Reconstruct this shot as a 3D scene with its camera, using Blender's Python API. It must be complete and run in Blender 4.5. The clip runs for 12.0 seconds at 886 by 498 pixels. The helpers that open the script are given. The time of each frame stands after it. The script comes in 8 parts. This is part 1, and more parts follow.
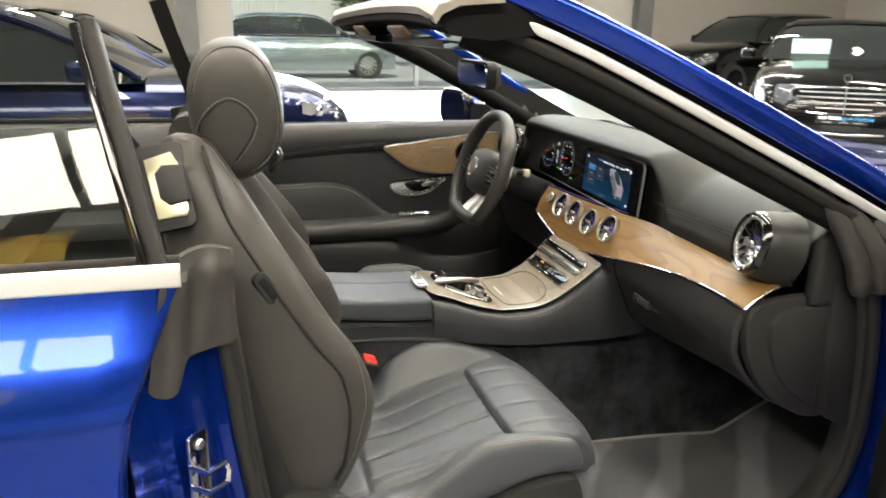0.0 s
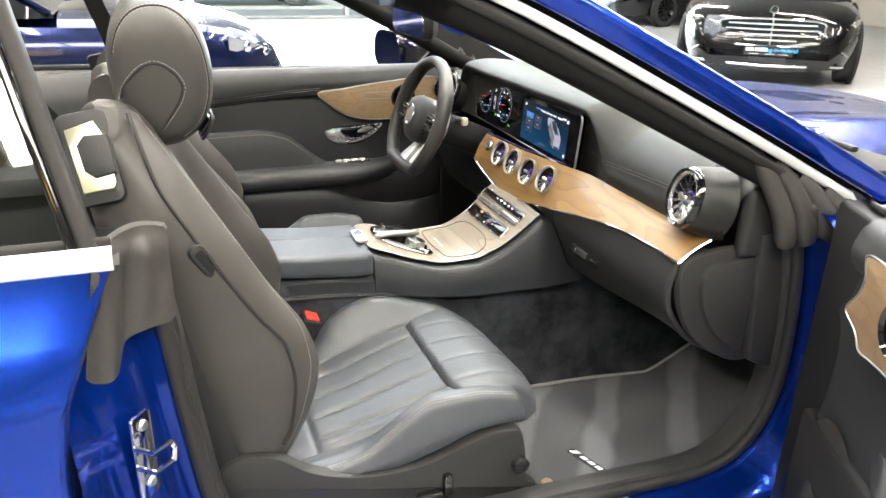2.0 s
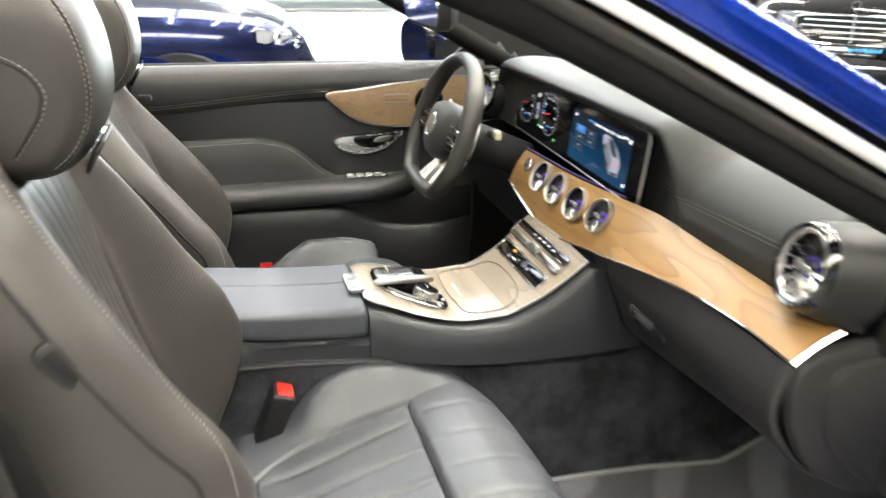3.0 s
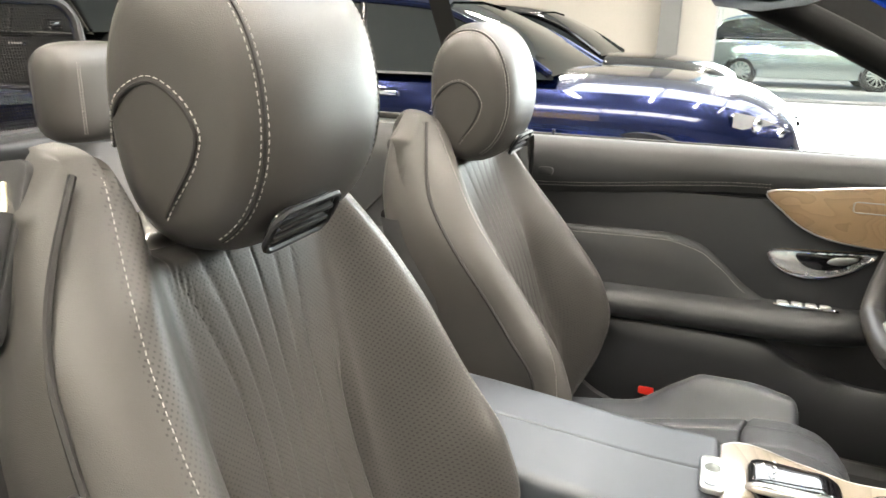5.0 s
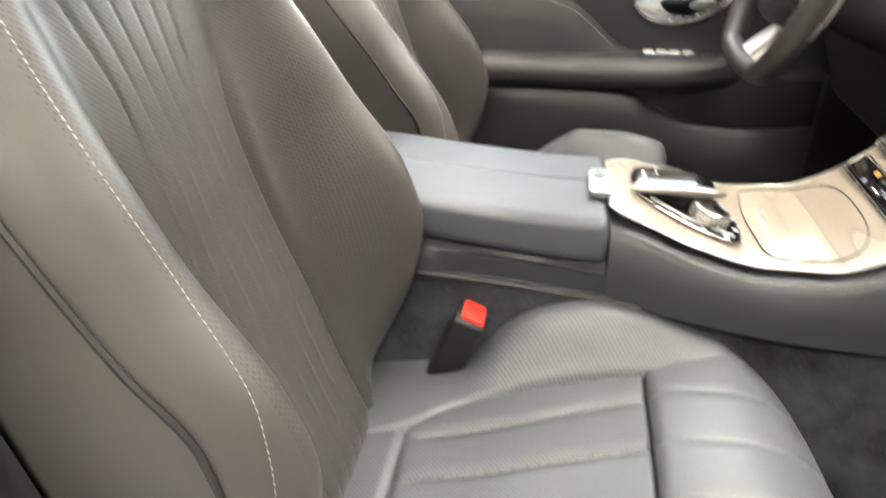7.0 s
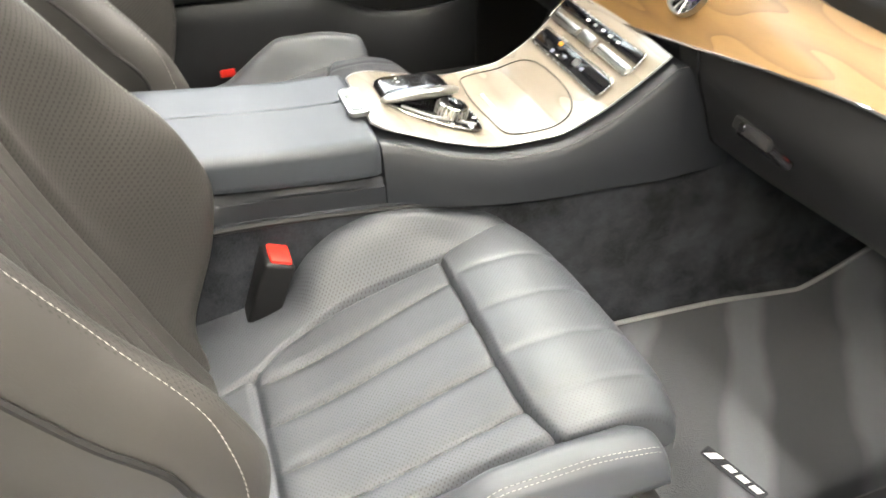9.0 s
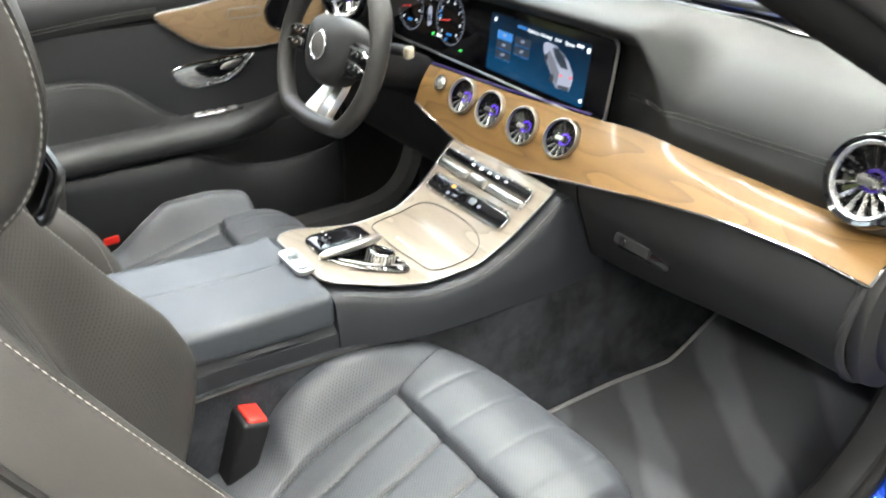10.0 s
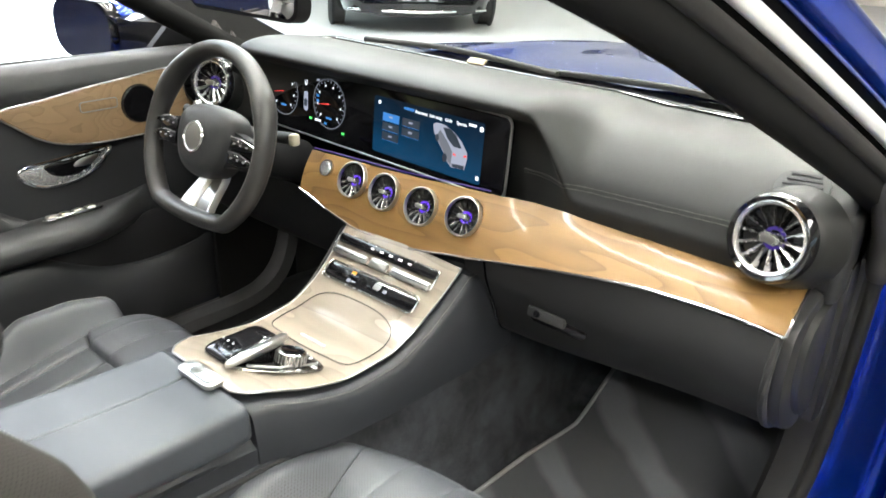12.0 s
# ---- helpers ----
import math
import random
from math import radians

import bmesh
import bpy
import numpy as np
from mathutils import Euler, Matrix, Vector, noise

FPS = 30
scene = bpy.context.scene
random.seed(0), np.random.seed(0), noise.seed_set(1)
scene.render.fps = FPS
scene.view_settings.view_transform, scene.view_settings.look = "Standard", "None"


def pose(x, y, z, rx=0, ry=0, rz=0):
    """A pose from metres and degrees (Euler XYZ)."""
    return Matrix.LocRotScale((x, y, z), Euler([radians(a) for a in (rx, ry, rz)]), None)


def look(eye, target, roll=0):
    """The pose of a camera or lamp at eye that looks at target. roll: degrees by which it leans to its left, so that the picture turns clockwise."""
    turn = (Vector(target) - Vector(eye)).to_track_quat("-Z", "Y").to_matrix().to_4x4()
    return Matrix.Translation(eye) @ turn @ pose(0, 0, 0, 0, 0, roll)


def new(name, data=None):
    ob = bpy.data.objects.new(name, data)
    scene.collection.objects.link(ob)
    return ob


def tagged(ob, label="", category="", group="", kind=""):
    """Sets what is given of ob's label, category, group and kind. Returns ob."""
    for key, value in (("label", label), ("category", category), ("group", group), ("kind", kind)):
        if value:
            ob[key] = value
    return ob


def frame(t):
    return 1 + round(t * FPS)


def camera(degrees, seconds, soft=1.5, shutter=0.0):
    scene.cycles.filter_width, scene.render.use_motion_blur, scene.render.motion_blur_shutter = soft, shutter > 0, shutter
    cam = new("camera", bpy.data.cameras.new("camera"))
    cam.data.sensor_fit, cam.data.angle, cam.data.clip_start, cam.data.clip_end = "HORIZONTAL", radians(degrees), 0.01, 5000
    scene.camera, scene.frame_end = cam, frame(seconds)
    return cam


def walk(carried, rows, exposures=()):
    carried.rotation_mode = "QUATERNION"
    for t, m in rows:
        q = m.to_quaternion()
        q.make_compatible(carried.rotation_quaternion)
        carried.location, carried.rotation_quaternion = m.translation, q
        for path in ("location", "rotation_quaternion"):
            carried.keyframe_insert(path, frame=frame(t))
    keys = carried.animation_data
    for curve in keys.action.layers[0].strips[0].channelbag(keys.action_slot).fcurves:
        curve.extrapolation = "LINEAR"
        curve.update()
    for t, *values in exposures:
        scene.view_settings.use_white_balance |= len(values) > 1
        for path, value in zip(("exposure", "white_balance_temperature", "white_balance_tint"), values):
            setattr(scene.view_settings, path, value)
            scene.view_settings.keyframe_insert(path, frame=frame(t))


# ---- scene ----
cam = camera(62.6, 12.0, shutter=0.5)
PATH = [
    (0, (-0.272, -1.68, 1.305), (0.251, 0.162, 0.727), 0.7),
    (0.5, (-0.283, -1.671, 1.311), (0.344, 0.114, 0.661), 0.9),
    (1, (-0.285, -1.669, 1.339), (0.389, 0.079, 0.638), 1.0),
    (1.5, (-0.285, -1.667, 1.355), (0.403, 0.062, 0.62), 1.2),
    (2, (-0.273, -1.655, 1.354), (0.397, 0.072, 0.601), 1.2),
    (2.5, (-0.223, -1.565, 1.348), (0.404, 0.175, 0.587), 1.2),
    (3, (-0.072, -1.281, 1.304), (0.471, 0.484, 0.536), 1.4),
    (3.5, (0.006, -1.01, 1.258), (0.211, 0.831, 0.504), 1.9),
    (3.7, (0.033, -0.957, 1.252), (0.058, 0.9, 0.51), 1.7),
    (5.3, (0.098, -0.881, 1.219), (-0.615, 0.902, 0.66), 0.7),
    (5.5, (0.101, -0.877, 1.194), (-0.618, 0.904, 0.64), 0.5),
    (6, (0.097, -0.876, 1.144), (-0.583, 0.908, 0.551), -0.1),
    (6.5, (0.085, -0.88, 1.105), (-0.453, 0.9, 0.369), -0.7),
    (7, (0.076, -0.922, 1.101), (-0.213, 0.796, 0.118), -0.7),
    (7.5, (0.072, -0.923, 1.089), (0.009, 0.661, -0.131), -0.7),
    (7.7, (0.072, -0.923, 1.086), (0.065, 0.615, -0.193), -0.8),
    (9.3, (-0.118, -0.938, 1.240), (0.550, 0.472, -0.011), 0.7),
    (9.5, (-0.158, -0.937, 1.268), (0.609, 0.474, 0.075), 1.0),
    (10, (-0.264, -0.925, 1.302), (0.781, 0.442, 0.28), 1.3),
    (10.5, (-0.336, -0.895, 1.306), (0.891, 0.388, 0.382), 1.3),
    (11, (-0.354, -0.881, 1.296), (0.975, 0.332, 0.42), 1.4),
    (11.5, (-0.36, -0.866, 1.285), (1.028, 0.301, 0.439), 1.7),
    (12, (-0.306, -0.82, 1.305), (1.098, 0.328, 0.461), 2.0),
]
EXPOSURES = [(0, -0.50, 6950, 10), (1.5, 0.2, 6500, 10), (3.5, 0.18, 6700, 10), (5.5, 0.26, 6850, 10), (6.5, 0.34, 6950, 11), (7.5, 0.45, 6650, 10), (9.5, 0.50, 6700, 9), (10, 0.32, 6200, 8), (10.5, 0.24, 6050, 7), (12, 0.16, 6300, 8)]
walk(cam, [(t, look(eye, target, roll)) for t, eye, target, roll in PATH], EXPOSURES)

# world, sun, lights
world = bpy.data.worlds.new("world")
scene.world = world
world.use_nodes = True
wn = world.node_tree.nodes
sky = wn.new("ShaderNodeTexSky")
sky.sky_type, sky.sun_disc = "NISHITA", False
sky.sun_elevation, sky.sun_rotation = radians(58), radians(203)
wn["Background"].inputs[1].default_value = 0.15
world.node_tree.links.new(sky.outputs[0], wn["Background"].inputs[0])

sun = new("sun", bpy.data.lights.new("sun", "SUN"))
sun.data.energy, sun.data.angle, sun.data.color = 5.0, radians(0.5), (1.0, 0.95, 0.87)
sun.matrix_world = look((-5, -8, 21), (0, 4, 0))


def area(name, eye, target, sx, sy, watts, color):
    lamp = new(name, bpy.data.lights.new(name, "AREA"))
    lamp.data.shape, lamp.data.size, lamp.data.size_y = "RECTANGLE", sx, sy
    lamp.data.energy, lamp.data.color = watts, color
    lamp.matrix_world = look(eye, target)
    return lamp


WIN_Y = 14.5          # window wall beyond the driver's side
BACK_Y = -9.0         # wall behind the viewer
CEIL = 4.6
area("window_light", (3.6, WIN_Y - 0.25, 2.0), (3.6, 0, 0.8), 7.0, 3.6, 1650, (0.84, 0.95, 0.97))


# ------------------------------------------------------------------ geometry helpers
WM = {}


def thing(name, base, label, category, group="", kind=""):
    ob = new(name)
    ob.empty_display_size = 0.05
    ob.location = base
    WM[ob] = Matrix.Translation(base)
    return tagged(ob, label, category, group, kind)


def finish(bm, mats, angle=38):
    bmesh.ops.remove_doubles(bm, verts=bm.verts, dist=1e-6)
    bmesh.ops.recalc_face_normals(bm, faces=bm.faces)
    me = bpy.data.meshes.new("mesh")
    bm.to_mesh(me)
    bm.free()
    for m in mats if isinstance(mats, (list, tuple)) else [mats]:
        me.materials.append(m)
    me.polygons.foreach_set("use_smooth", [True] * len(me.polygons))
    me.set_sharp_from_angle(angle=radians(angle))
    return me


def part(name, bm, mats, parent=None, label="", angle=38, kind=""):
    me = bm if isinstance(bm, bpy.types.Mesh) else finish(bm, mats, angle)
    ob = new(name, me)
    me.name = name
    if parent is not None:
        ob.parent = parent
        ob.matrix_parent_inverse = WM.get(parent, Matrix()).inverted()
    return tagged(ob, label=label, kind=kind)


def solo(name, bm, mats, label, category, kind="", angle=38, group=""):
    ob = part(name, bm, mats, None, label, angle, kind)
    return tagged(ob, category=category, group=group)


def V(*a):
    return Vector(a)


def hermite(pairs):
    """A smooth curve through (x, y) pairs, as a function."""
    xs = [p[0] for p in pairs]
    ys = [p[1] for p in pairs]
    n = len(xs)
    d = [(ys[i + 1] - ys[i]) / (xs[i + 1] - xs[i]) for i in range(n - 1)]
    m = [d[0]] + [0 if d[i - 1] * d[i] <= 0 else 2 * d[i - 1] * d[i] / (d[i - 1] + d[i]) for i in range(1, n - 1)] + [d[-1]]

    def f(x):
        if x <= xs[0]:
            return ys[0]
        if x >= xs[-1]:
            return ys[-1]
        i = max(k for k in range(n - 1) if xs[k] <= x)
        h = xs[i + 1] - xs[i]
        t = (x - xs[i]) / h
        a, b = t * t * (3 - 2 * t), t * (1 - t)
        return ys[i] * (1 - a) + ys[i + 1] * a + h * b * (m[i] * (1 - t) - m[i + 1] * t)

    return f


def smooth(a, b, x):
    t = min(1, max(0, (x - a) / (b - a)))
    return t * t * (3 - 2 * t)


def spline(points, per=8, closed=False):
    pts = [Vector(p) for p in points]
    n = len(pts)
    out = []
    for i in range(n if closed else n - 1):
        if closed:
            p0, p1, p2, p3 = pts[i - 1], pts[i], pts[(i + 1) % n], pts[(i + 2) % n]
        else:
            p1, p2 = pts[i], pts[i + 1]
            p0 = pts[i - 1] if i else p1 * 2 - p2
            p3 = pts[i + 2] if i + 2 < n else p2 * 2 - p1
        for k in range(per):
            t = k / per
            out.append(0.5 * (2 * p1 + (p2 - p0) * t + (2 * p0 - 5 * p1 + 4 * p2 - p3) * t * t + (3 * p1 - p0 - 3 * p2 + p3) * t ** 3))
    if not closed:
        out.append(pts[-1].copy())
    return out


def loft(rows, ring=False, caps=False, loop=False, bm=None, mat=0):
    """Faces between rows of points. ring: each row closes on itself; loop: last row joins the first."""
    bm = bm or bmesh.new()
    vs = [[bm.verts.new(p) for p in row] for row in rows]
    n = len(vs[0])
    for i in range(len(vs) if loop else len(vs) - 1):
        a, b = vs[i], vs[(i + 1) % len(vs)]
        for j in range(n if ring else n - 1):
            k = (j + 1) % n
            f = bm.faces.new((a[j], a[k], b[k], b[j]))
            f.material_index = mat
    if caps:
        for row in (vs[0], vs[-1]):
            f = bm.faces.new(row)
            f.material_index = mat
    return bm


def rrect(w, h, r, n=4):
    out = []
    for cx, cy, a0 in ((w / 2 - r, h / 2 - r, 0), (-w / 2 + r, h / 2 - r, 90), (-w / 2 + r, -h / 2 + r, 180), (w / 2 - r, -h / 2 + r, 270)):
        for k in range(n + 1):
            a = radians(a0 + 90 * k / n)
            out.append((cx + r * math.cos(a), cy + r * math.sin(a)))
    return out


def circle(r, n=12):
    return [(r * math.cos(2 * math.pi * k / n), r * math.sin(2 * math.pi * k / n)) for k in range(n)]


def sweep(path, section, up=(0, 0, 1), closed=False, bm=None, scale=None, caps=True, mat=0):
    """A section (side, up) swept along a path."""
    up = Vector(up)
    n = len(path)
    rows = []
    for i, p in enumerate(path):
        a = path[i - 1] if i or closed else p
        b = path[(i + 1) % n] if i + 1 < n or closed else p
        t = (b - a).normalized()
        side = t.cross(up).normalized()
        u = side.cross(t)
        s = scale(i / max(1, n - 1)) if scale else 1
        rows.append([p + side * (x * s) + u * (y * s) for x, y in section])
    return loft(rows, ring=True, caps=caps and not closed, loop=closed, bm=bm, mat=mat)


def tube(path, r, n=8, closed=False, bm=None, mat=0):
    up = (0.13, 0.31, 0.94)
    return sweep(path, circle(r, n), up, closed, bm, mat=mat)


def box(x0, x1, y0, y1, z0, z1, bevel=0.0, seg=2, m=None, bm=None):
    one = bmesh.new()
    bmesh.ops.create_cube(one, size=1)
    bmesh.ops.transform(one, matrix=Matrix.Translation(((x0 + x1) / 2, (y0 + y1) / 2, (z0 + z1) / 2)) @ Matrix.Diagonal((x1 - x0, y1 - y0, z1 - z0, 1)), verts=one.verts)
    if bevel:
        bmesh.ops.bevel(one, geom=list(one.edges), offset=bevel, segments=seg, affect="EDGES", profile=0.5)
    if m is not None:
        bmesh.ops.transform(one, matrix=m, verts=one.verts)
    if bm is None:
        return one
    return merge(bm, one)


def merge(bm, other, mat=None):
    me = bpy.data.meshes.new("tmp")
    if mat is not None:
        for f in other.faces:
            f.material_index = mat
    other.to_mesh(me)
    other.free()
    bm.from_mesh(me)
    bpy.data.meshes.remove(me)
    return bm


def lathe(profile, n, m, bm=None, mat=0, closed=False):
    """profile of (radius, height) turned round local z, laid out by the matrix m."""
    rows = []
    for k in range(n):
        a = 2 * math.pi * k / n
        rows.append([m @ V(r * math.cos(a), r * math.sin(a), h) for r, h in profile])
    return loft(rows, ring=closed, loop=True, bm=bm, mat=mat)


def plate(outline, thick, m, bm=None, bevel=0.0, mat=0):
    """A flat plate with the given (x, y) outline, thick along local z, laid out by the matrix m."""
    one = bmesh.new()
    f = one.faces.new([one.verts.new((x, y, 0)) for x, y in outline])
    ex = bmesh.ops.extrude_face_region(one, geom=[f])
    top = [v for v in ex["geom"] if isinstance(v, bmesh.types.BMVert)]
    bmesh.ops.translate(one, vec=(0, 0, thick), verts=top)
    if bevel:
        edges = [e for e in one.edges if all(v in top for v in e.verts)]
        bmesh.ops.bevel(one, geom=edges, offset=bevel, segments=2, affect="EDGES", profile=0.5)
    bmesh.ops.transform(one, matrix=m, verts=one.verts)
    for f in one.faces:
        f.material_index = mat
    return one if bm is None else merge(bm, one)


def frame_of(origin, normal, up=(0, 0, 1)):
    """Matrix whose local z is the normal, local y as near to up as it can be."""
    z = Vector(normal).normalized()
    x = Vector(up).cross(z).normalized()
    y = z.cross(x)
    return Matrix.Translation(origin) @ Matrix((x, y, z)).transposed().to_4x4()


def dashes(path, normals, length=0.0040, gap=0.0021, width=0.0008, lift=0.0004, thread=None):
    """Thread stitches along a path: short rounded bars on the surface."""
    verts, faces = [], []
    dist = [0]
    for a, b in zip(path, path[1:]):
        dist.append(dist[-1] + (b - a).length)
    s = 0
    i = 0
    while s + length < dist[-1]:
        def at(d):
            k = max(j for j in range(len(path) - 1) if dist[j] <= d + 1e-9)
            seg = dist[k + 1] - dist[k] or 1
            t = (d - dist[k]) / seg
            return path[k].lerp(path[k + 1], t), normals[k].lerp(normals[k + 1], t).normalized()
        (a, na), (b, nb) = at(s), at(s + length)
        t = (b - a).normalized()
        side = t.cross(na).normalized() * width / 2
        o = len(verts)
        mid = (a + b) / 2 + na * lift * 1.6
        verts += [a - side - na * 0.0003, a + side - na * 0.0003, b + side - nb * 0.0003, b - side - nb * 0.0003,
                  mid - side * 0.5 - t * length * 0.36, mid + side * 0.5 - t * length * 0.36, mid + side * 0.5 + t * length * 0.36, mid - side * 0.5 + t * length * 0.36]
        faces += [(o + 4, o + 5, o + 6, o + 7), (o, o + 1, o + 5, o + 4), (o + 1, o + 2, o + 6, o + 5), (o + 2, o + 3, o + 7, o + 6), (o + 3, o, o + 4, o + 7)]
        s += length + gap
    me = bpy.data.meshes.new("stitching")
    me.from_pydata(verts, [], faces)
    me.materials.append(thread or M_STITCH)
    return me


def letters(text, size, m, material, name, parent, label="", depth=0.0003):
    cu = bpy.data.curves.new("letters", "FONT")
    cu.body, cu.size, cu.extrude, cu.align_x, cu.align_y = text, size, depth, "CENTER", "CENTER"
    tmp = new("letters_tmp", cu)
    me = bpy.data.meshes.new_from_object(tmp)
    bpy.data.objects.remove(tmp)
    bpy.data.curves.remove(cu)
    me.transform(m)
    me.materials.clear()
    me.materials.append(material)
    return part(name, me, None, parent, label)


# ------------------------------------------------------------------ materials
class Nodes:
    def __init__(self, name):
        self.m = bpy.data.materials.new(name)
        self.m.use_nodes = True
        self.t = self.m.node_tree
        self.b = self.t.nodes["Principled BSDF"]

    def add(self, kind, **sets):
        n = self.t.nodes.new(kind)
        for k, v in sets.items():
            n.inputs[k.replace("_", " ")].default_value = v
        return n

    def link(self, a, b):
        self.t.links.new(a, b)

    def coords(self, scale=(1, 1, 1), turn=(0, 0, 0)):
        c = self.t.nodes.new("ShaderNodeTexCoord")
        mp = self.t.nodes.new("ShaderNodeMapping")
        mp.inputs["Scale"].default_value = scale
        mp.inputs["Rotation"].default_value = turn
        self.link(c.outputs["Object"], mp.inputs["Vector"])
        return mp.outputs[0]

    def noise(self, scale, detail=4, rough=0.55, vec=None):
        n = self.add("ShaderNodeTexNoise", Scale=scale, Detail=detail, Roughness=rough)
        self.link(vec if vec is not None else self.coords(), n.inputs["Vector"])
        return n.outputs["Fac"]

    def ramp(self, fac, stops):
        r = self.t.nodes.new("ShaderNodeValToRGB")
        e = r.color_ramp.elements
        while len(e) < len(stops):
            e.new(0.5)
        for s, (p, c) in zip(e, stops):
            s.position = p
            s.color = (*c, 1) if len(c) == 3 else c
        self.link(fac, r.inputs[0])
        return r.outputs[0]

    def math(self, op, a, b=None, c=None):
        n = self.t.nodes.new("ShaderNodeMath")
        n.operation = op
        for i, v in enumerate((a, b, c)):
            if v is None:
                continue
            if isinstance(v, (int, float)):
                n.inputs[i].default_value = v
            else:
                self.link(v, n.inputs[i])
        return n.outputs[0]

    def mix(self, fac, a, b, mode="MIX"):
        n = self.t.nodes.new("ShaderNodeMix")
        n.data_type, n.blend_type = "RGBA", mode
        for i, v in ((0, fac), (6, a), (7, b)):
            if isinstance(v, (int, float)):
                n.inputs[i].default_value = v
            elif isinstance(v, tuple):
                n.inputs[i].default_value = (*v, 1)
            else:
                self.link(v, n.inputs[i])
        return n.outputs[2]

    def bump(self, height, strength, dist=0.001, under=None):
        n = self.add("ShaderNodeBump", Strength=strength, Distance=dist)
        self.link(height, n.inputs["Height"])
        if under is not None:
            self.link(under, n.inputs["Normal"])
        self.link(n.outputs[0], self.b.inputs["Normal"])
        return n.outputs[0]

    def base(self, v):
        if isinstance(v, tuple):
            self.b.inputs["Base Color"].default_value = (*v, 1)
        else:
            self.link(v, self.b.inputs["Base Color"])


def scaled(c, f):
    return tuple(min(1, v * f) for v in c)


def plain(name, color, rough=0.5, metal=0.0, coat=0.0, vary=0.15, vscale=9, grain=0.0, gscale=600, gdist=0.0004, rvary=0.1):
    """Colour with variation at two scales, fine relief and uneven gloss."""
    k = Nodes(name)
    big = k.noise(vscale, 3)
    small = k.noise(vscale * 23, 2)
    f = k.math("MULTIPLY_ADD", small, 0.35, k.math("MULTIPLY", big, 0.65))
    k.base(k.ramp(f, [(0.25, scaled(color, 1 - vary)), (0.75, scaled(color, 1 + vary))]))
    k.link(k.math("MULTIPLY_ADD", k.math("SUBTRACT", f, 0.5), rvary, rough), k.b.inputs["Roughness"])
    k.b.inputs["Metallic"].default_value = metal
    k.b.inputs["Coat Weight"].default_value = coat
    k.b.inputs["Coat Roughness"].default_value = 0.04
    if grain:
        k.bump(k.noise(gscale, 2), grain, gdist)
    return k.m


def leather(name, color, rough=0.44, holes=None, grain=0.35):
    """Fine-grained hide; holes names the two axes of its perforation."""
    k = Nodes(name)
    vor = k.add("ShaderNodeTexVoronoi", Scale=720.0)
    vor.feature = "DISTANCE_TO_EDGE"
    k.link(k.coords(), vor.inputs["Vector"])
    folds = k.noise(38, 3)
    big = k.noise(6, 3)
    col = k.ramp(big, [(0.3, scaled(color, 0.88)), (0.7, scaled(color, 1.12))])
    height = k.math("MULTIPLY_ADD", folds, 0.9, vor.outputs["Distance"])
    if holes:
        sep = k.t.nodes.new("ShaderNodeSeparateXYZ")
        com = k.t.nodes.new("ShaderNodeCombineXYZ")
        k.link(k.coords(), sep.inputs[0])
        for i, a in enumerate(holes):
            k.link(sep.outputs[a], com.inputs[i])
        turn = k.t.nodes.new("ShaderNodeMapping")
        turn.inputs["Rotation"].default_value = (0, 0, radians(45))
        k.link(com.outputs[0], turn.inputs[0])
        dots = k.add("ShaderNodeTexVoronoi", Scale=250.0, Randomness=0.0)
        dots.voronoi_dimensions = "2D"
        k.link(turn.outputs[0], dots.inputs["Vector"])
        inside = k.math("LESS_THAN", dots.outputs["Distance"], 0.22)
        col = k.mix(inside, col, scaled(color, 0.40))
        height = k.math("SUBTRACT", height, k.math("MULTIPLY", inside, 2.0))
    k.base(col)
    k.link(k.math("MULTIPLY_ADD", big, 0.16, rough - 0.08), k.b.inputs["Roughness"])
    k.b.inputs["Specular IOR Level"].default_value = 0.5
    k.bump(height, grain, 0.0006)
    return k.m


def timber(name, light, dark, coat=0.20, coat_rough=0.06):
    """Open, lightly lacquered ash with cathedral figure running across the car."""
    k = Nodes(name)
    v = k.coords((5.5, 1.5, 9.0))
    n = k.noise(1.6, 1.5, 0.45, v)
    rings = k.math("FRACT", k.math("MULTIPLY", n, 11.0))
    line = k.ramp(rings, [(0.0, (1, 1, 1)), (0.12, (0.55, 0.55, 0.55)), (0.5, (0.12, 0.12, 0.12)), (0.93, (0, 0, 0))])
    fibre = k.noise(3.2, 4, 0.6, k.coords((160, 9, 160)))
    cloud = k.noise(5, 2)
    col = k.mix(k.math("MULTIPLY", line, 0.68), light, dark)
    col = k.mix(k.math("MULTIPLY", fibre, 0.42), col, scaled(dark, 1.15))
    col = k.mix(k.math("MULTIPLY", cloud, 0.3), col, scaled(light, 1.12))
    k.base(col)
    k.b.inputs["Roughness"].default_value = 0.42
    k.b.inputs["Specular IOR Level"].default_value = 0.35
    k.b.inputs["Coat Weight"].default_value = coat
    k.b.inputs["Coat IOR"].default_value = 1.5
    k.b.inputs["Coat Roughness"].default_value = coat_rough
    k.bump(fibre, 0.05, 0.0004)
    return k.m


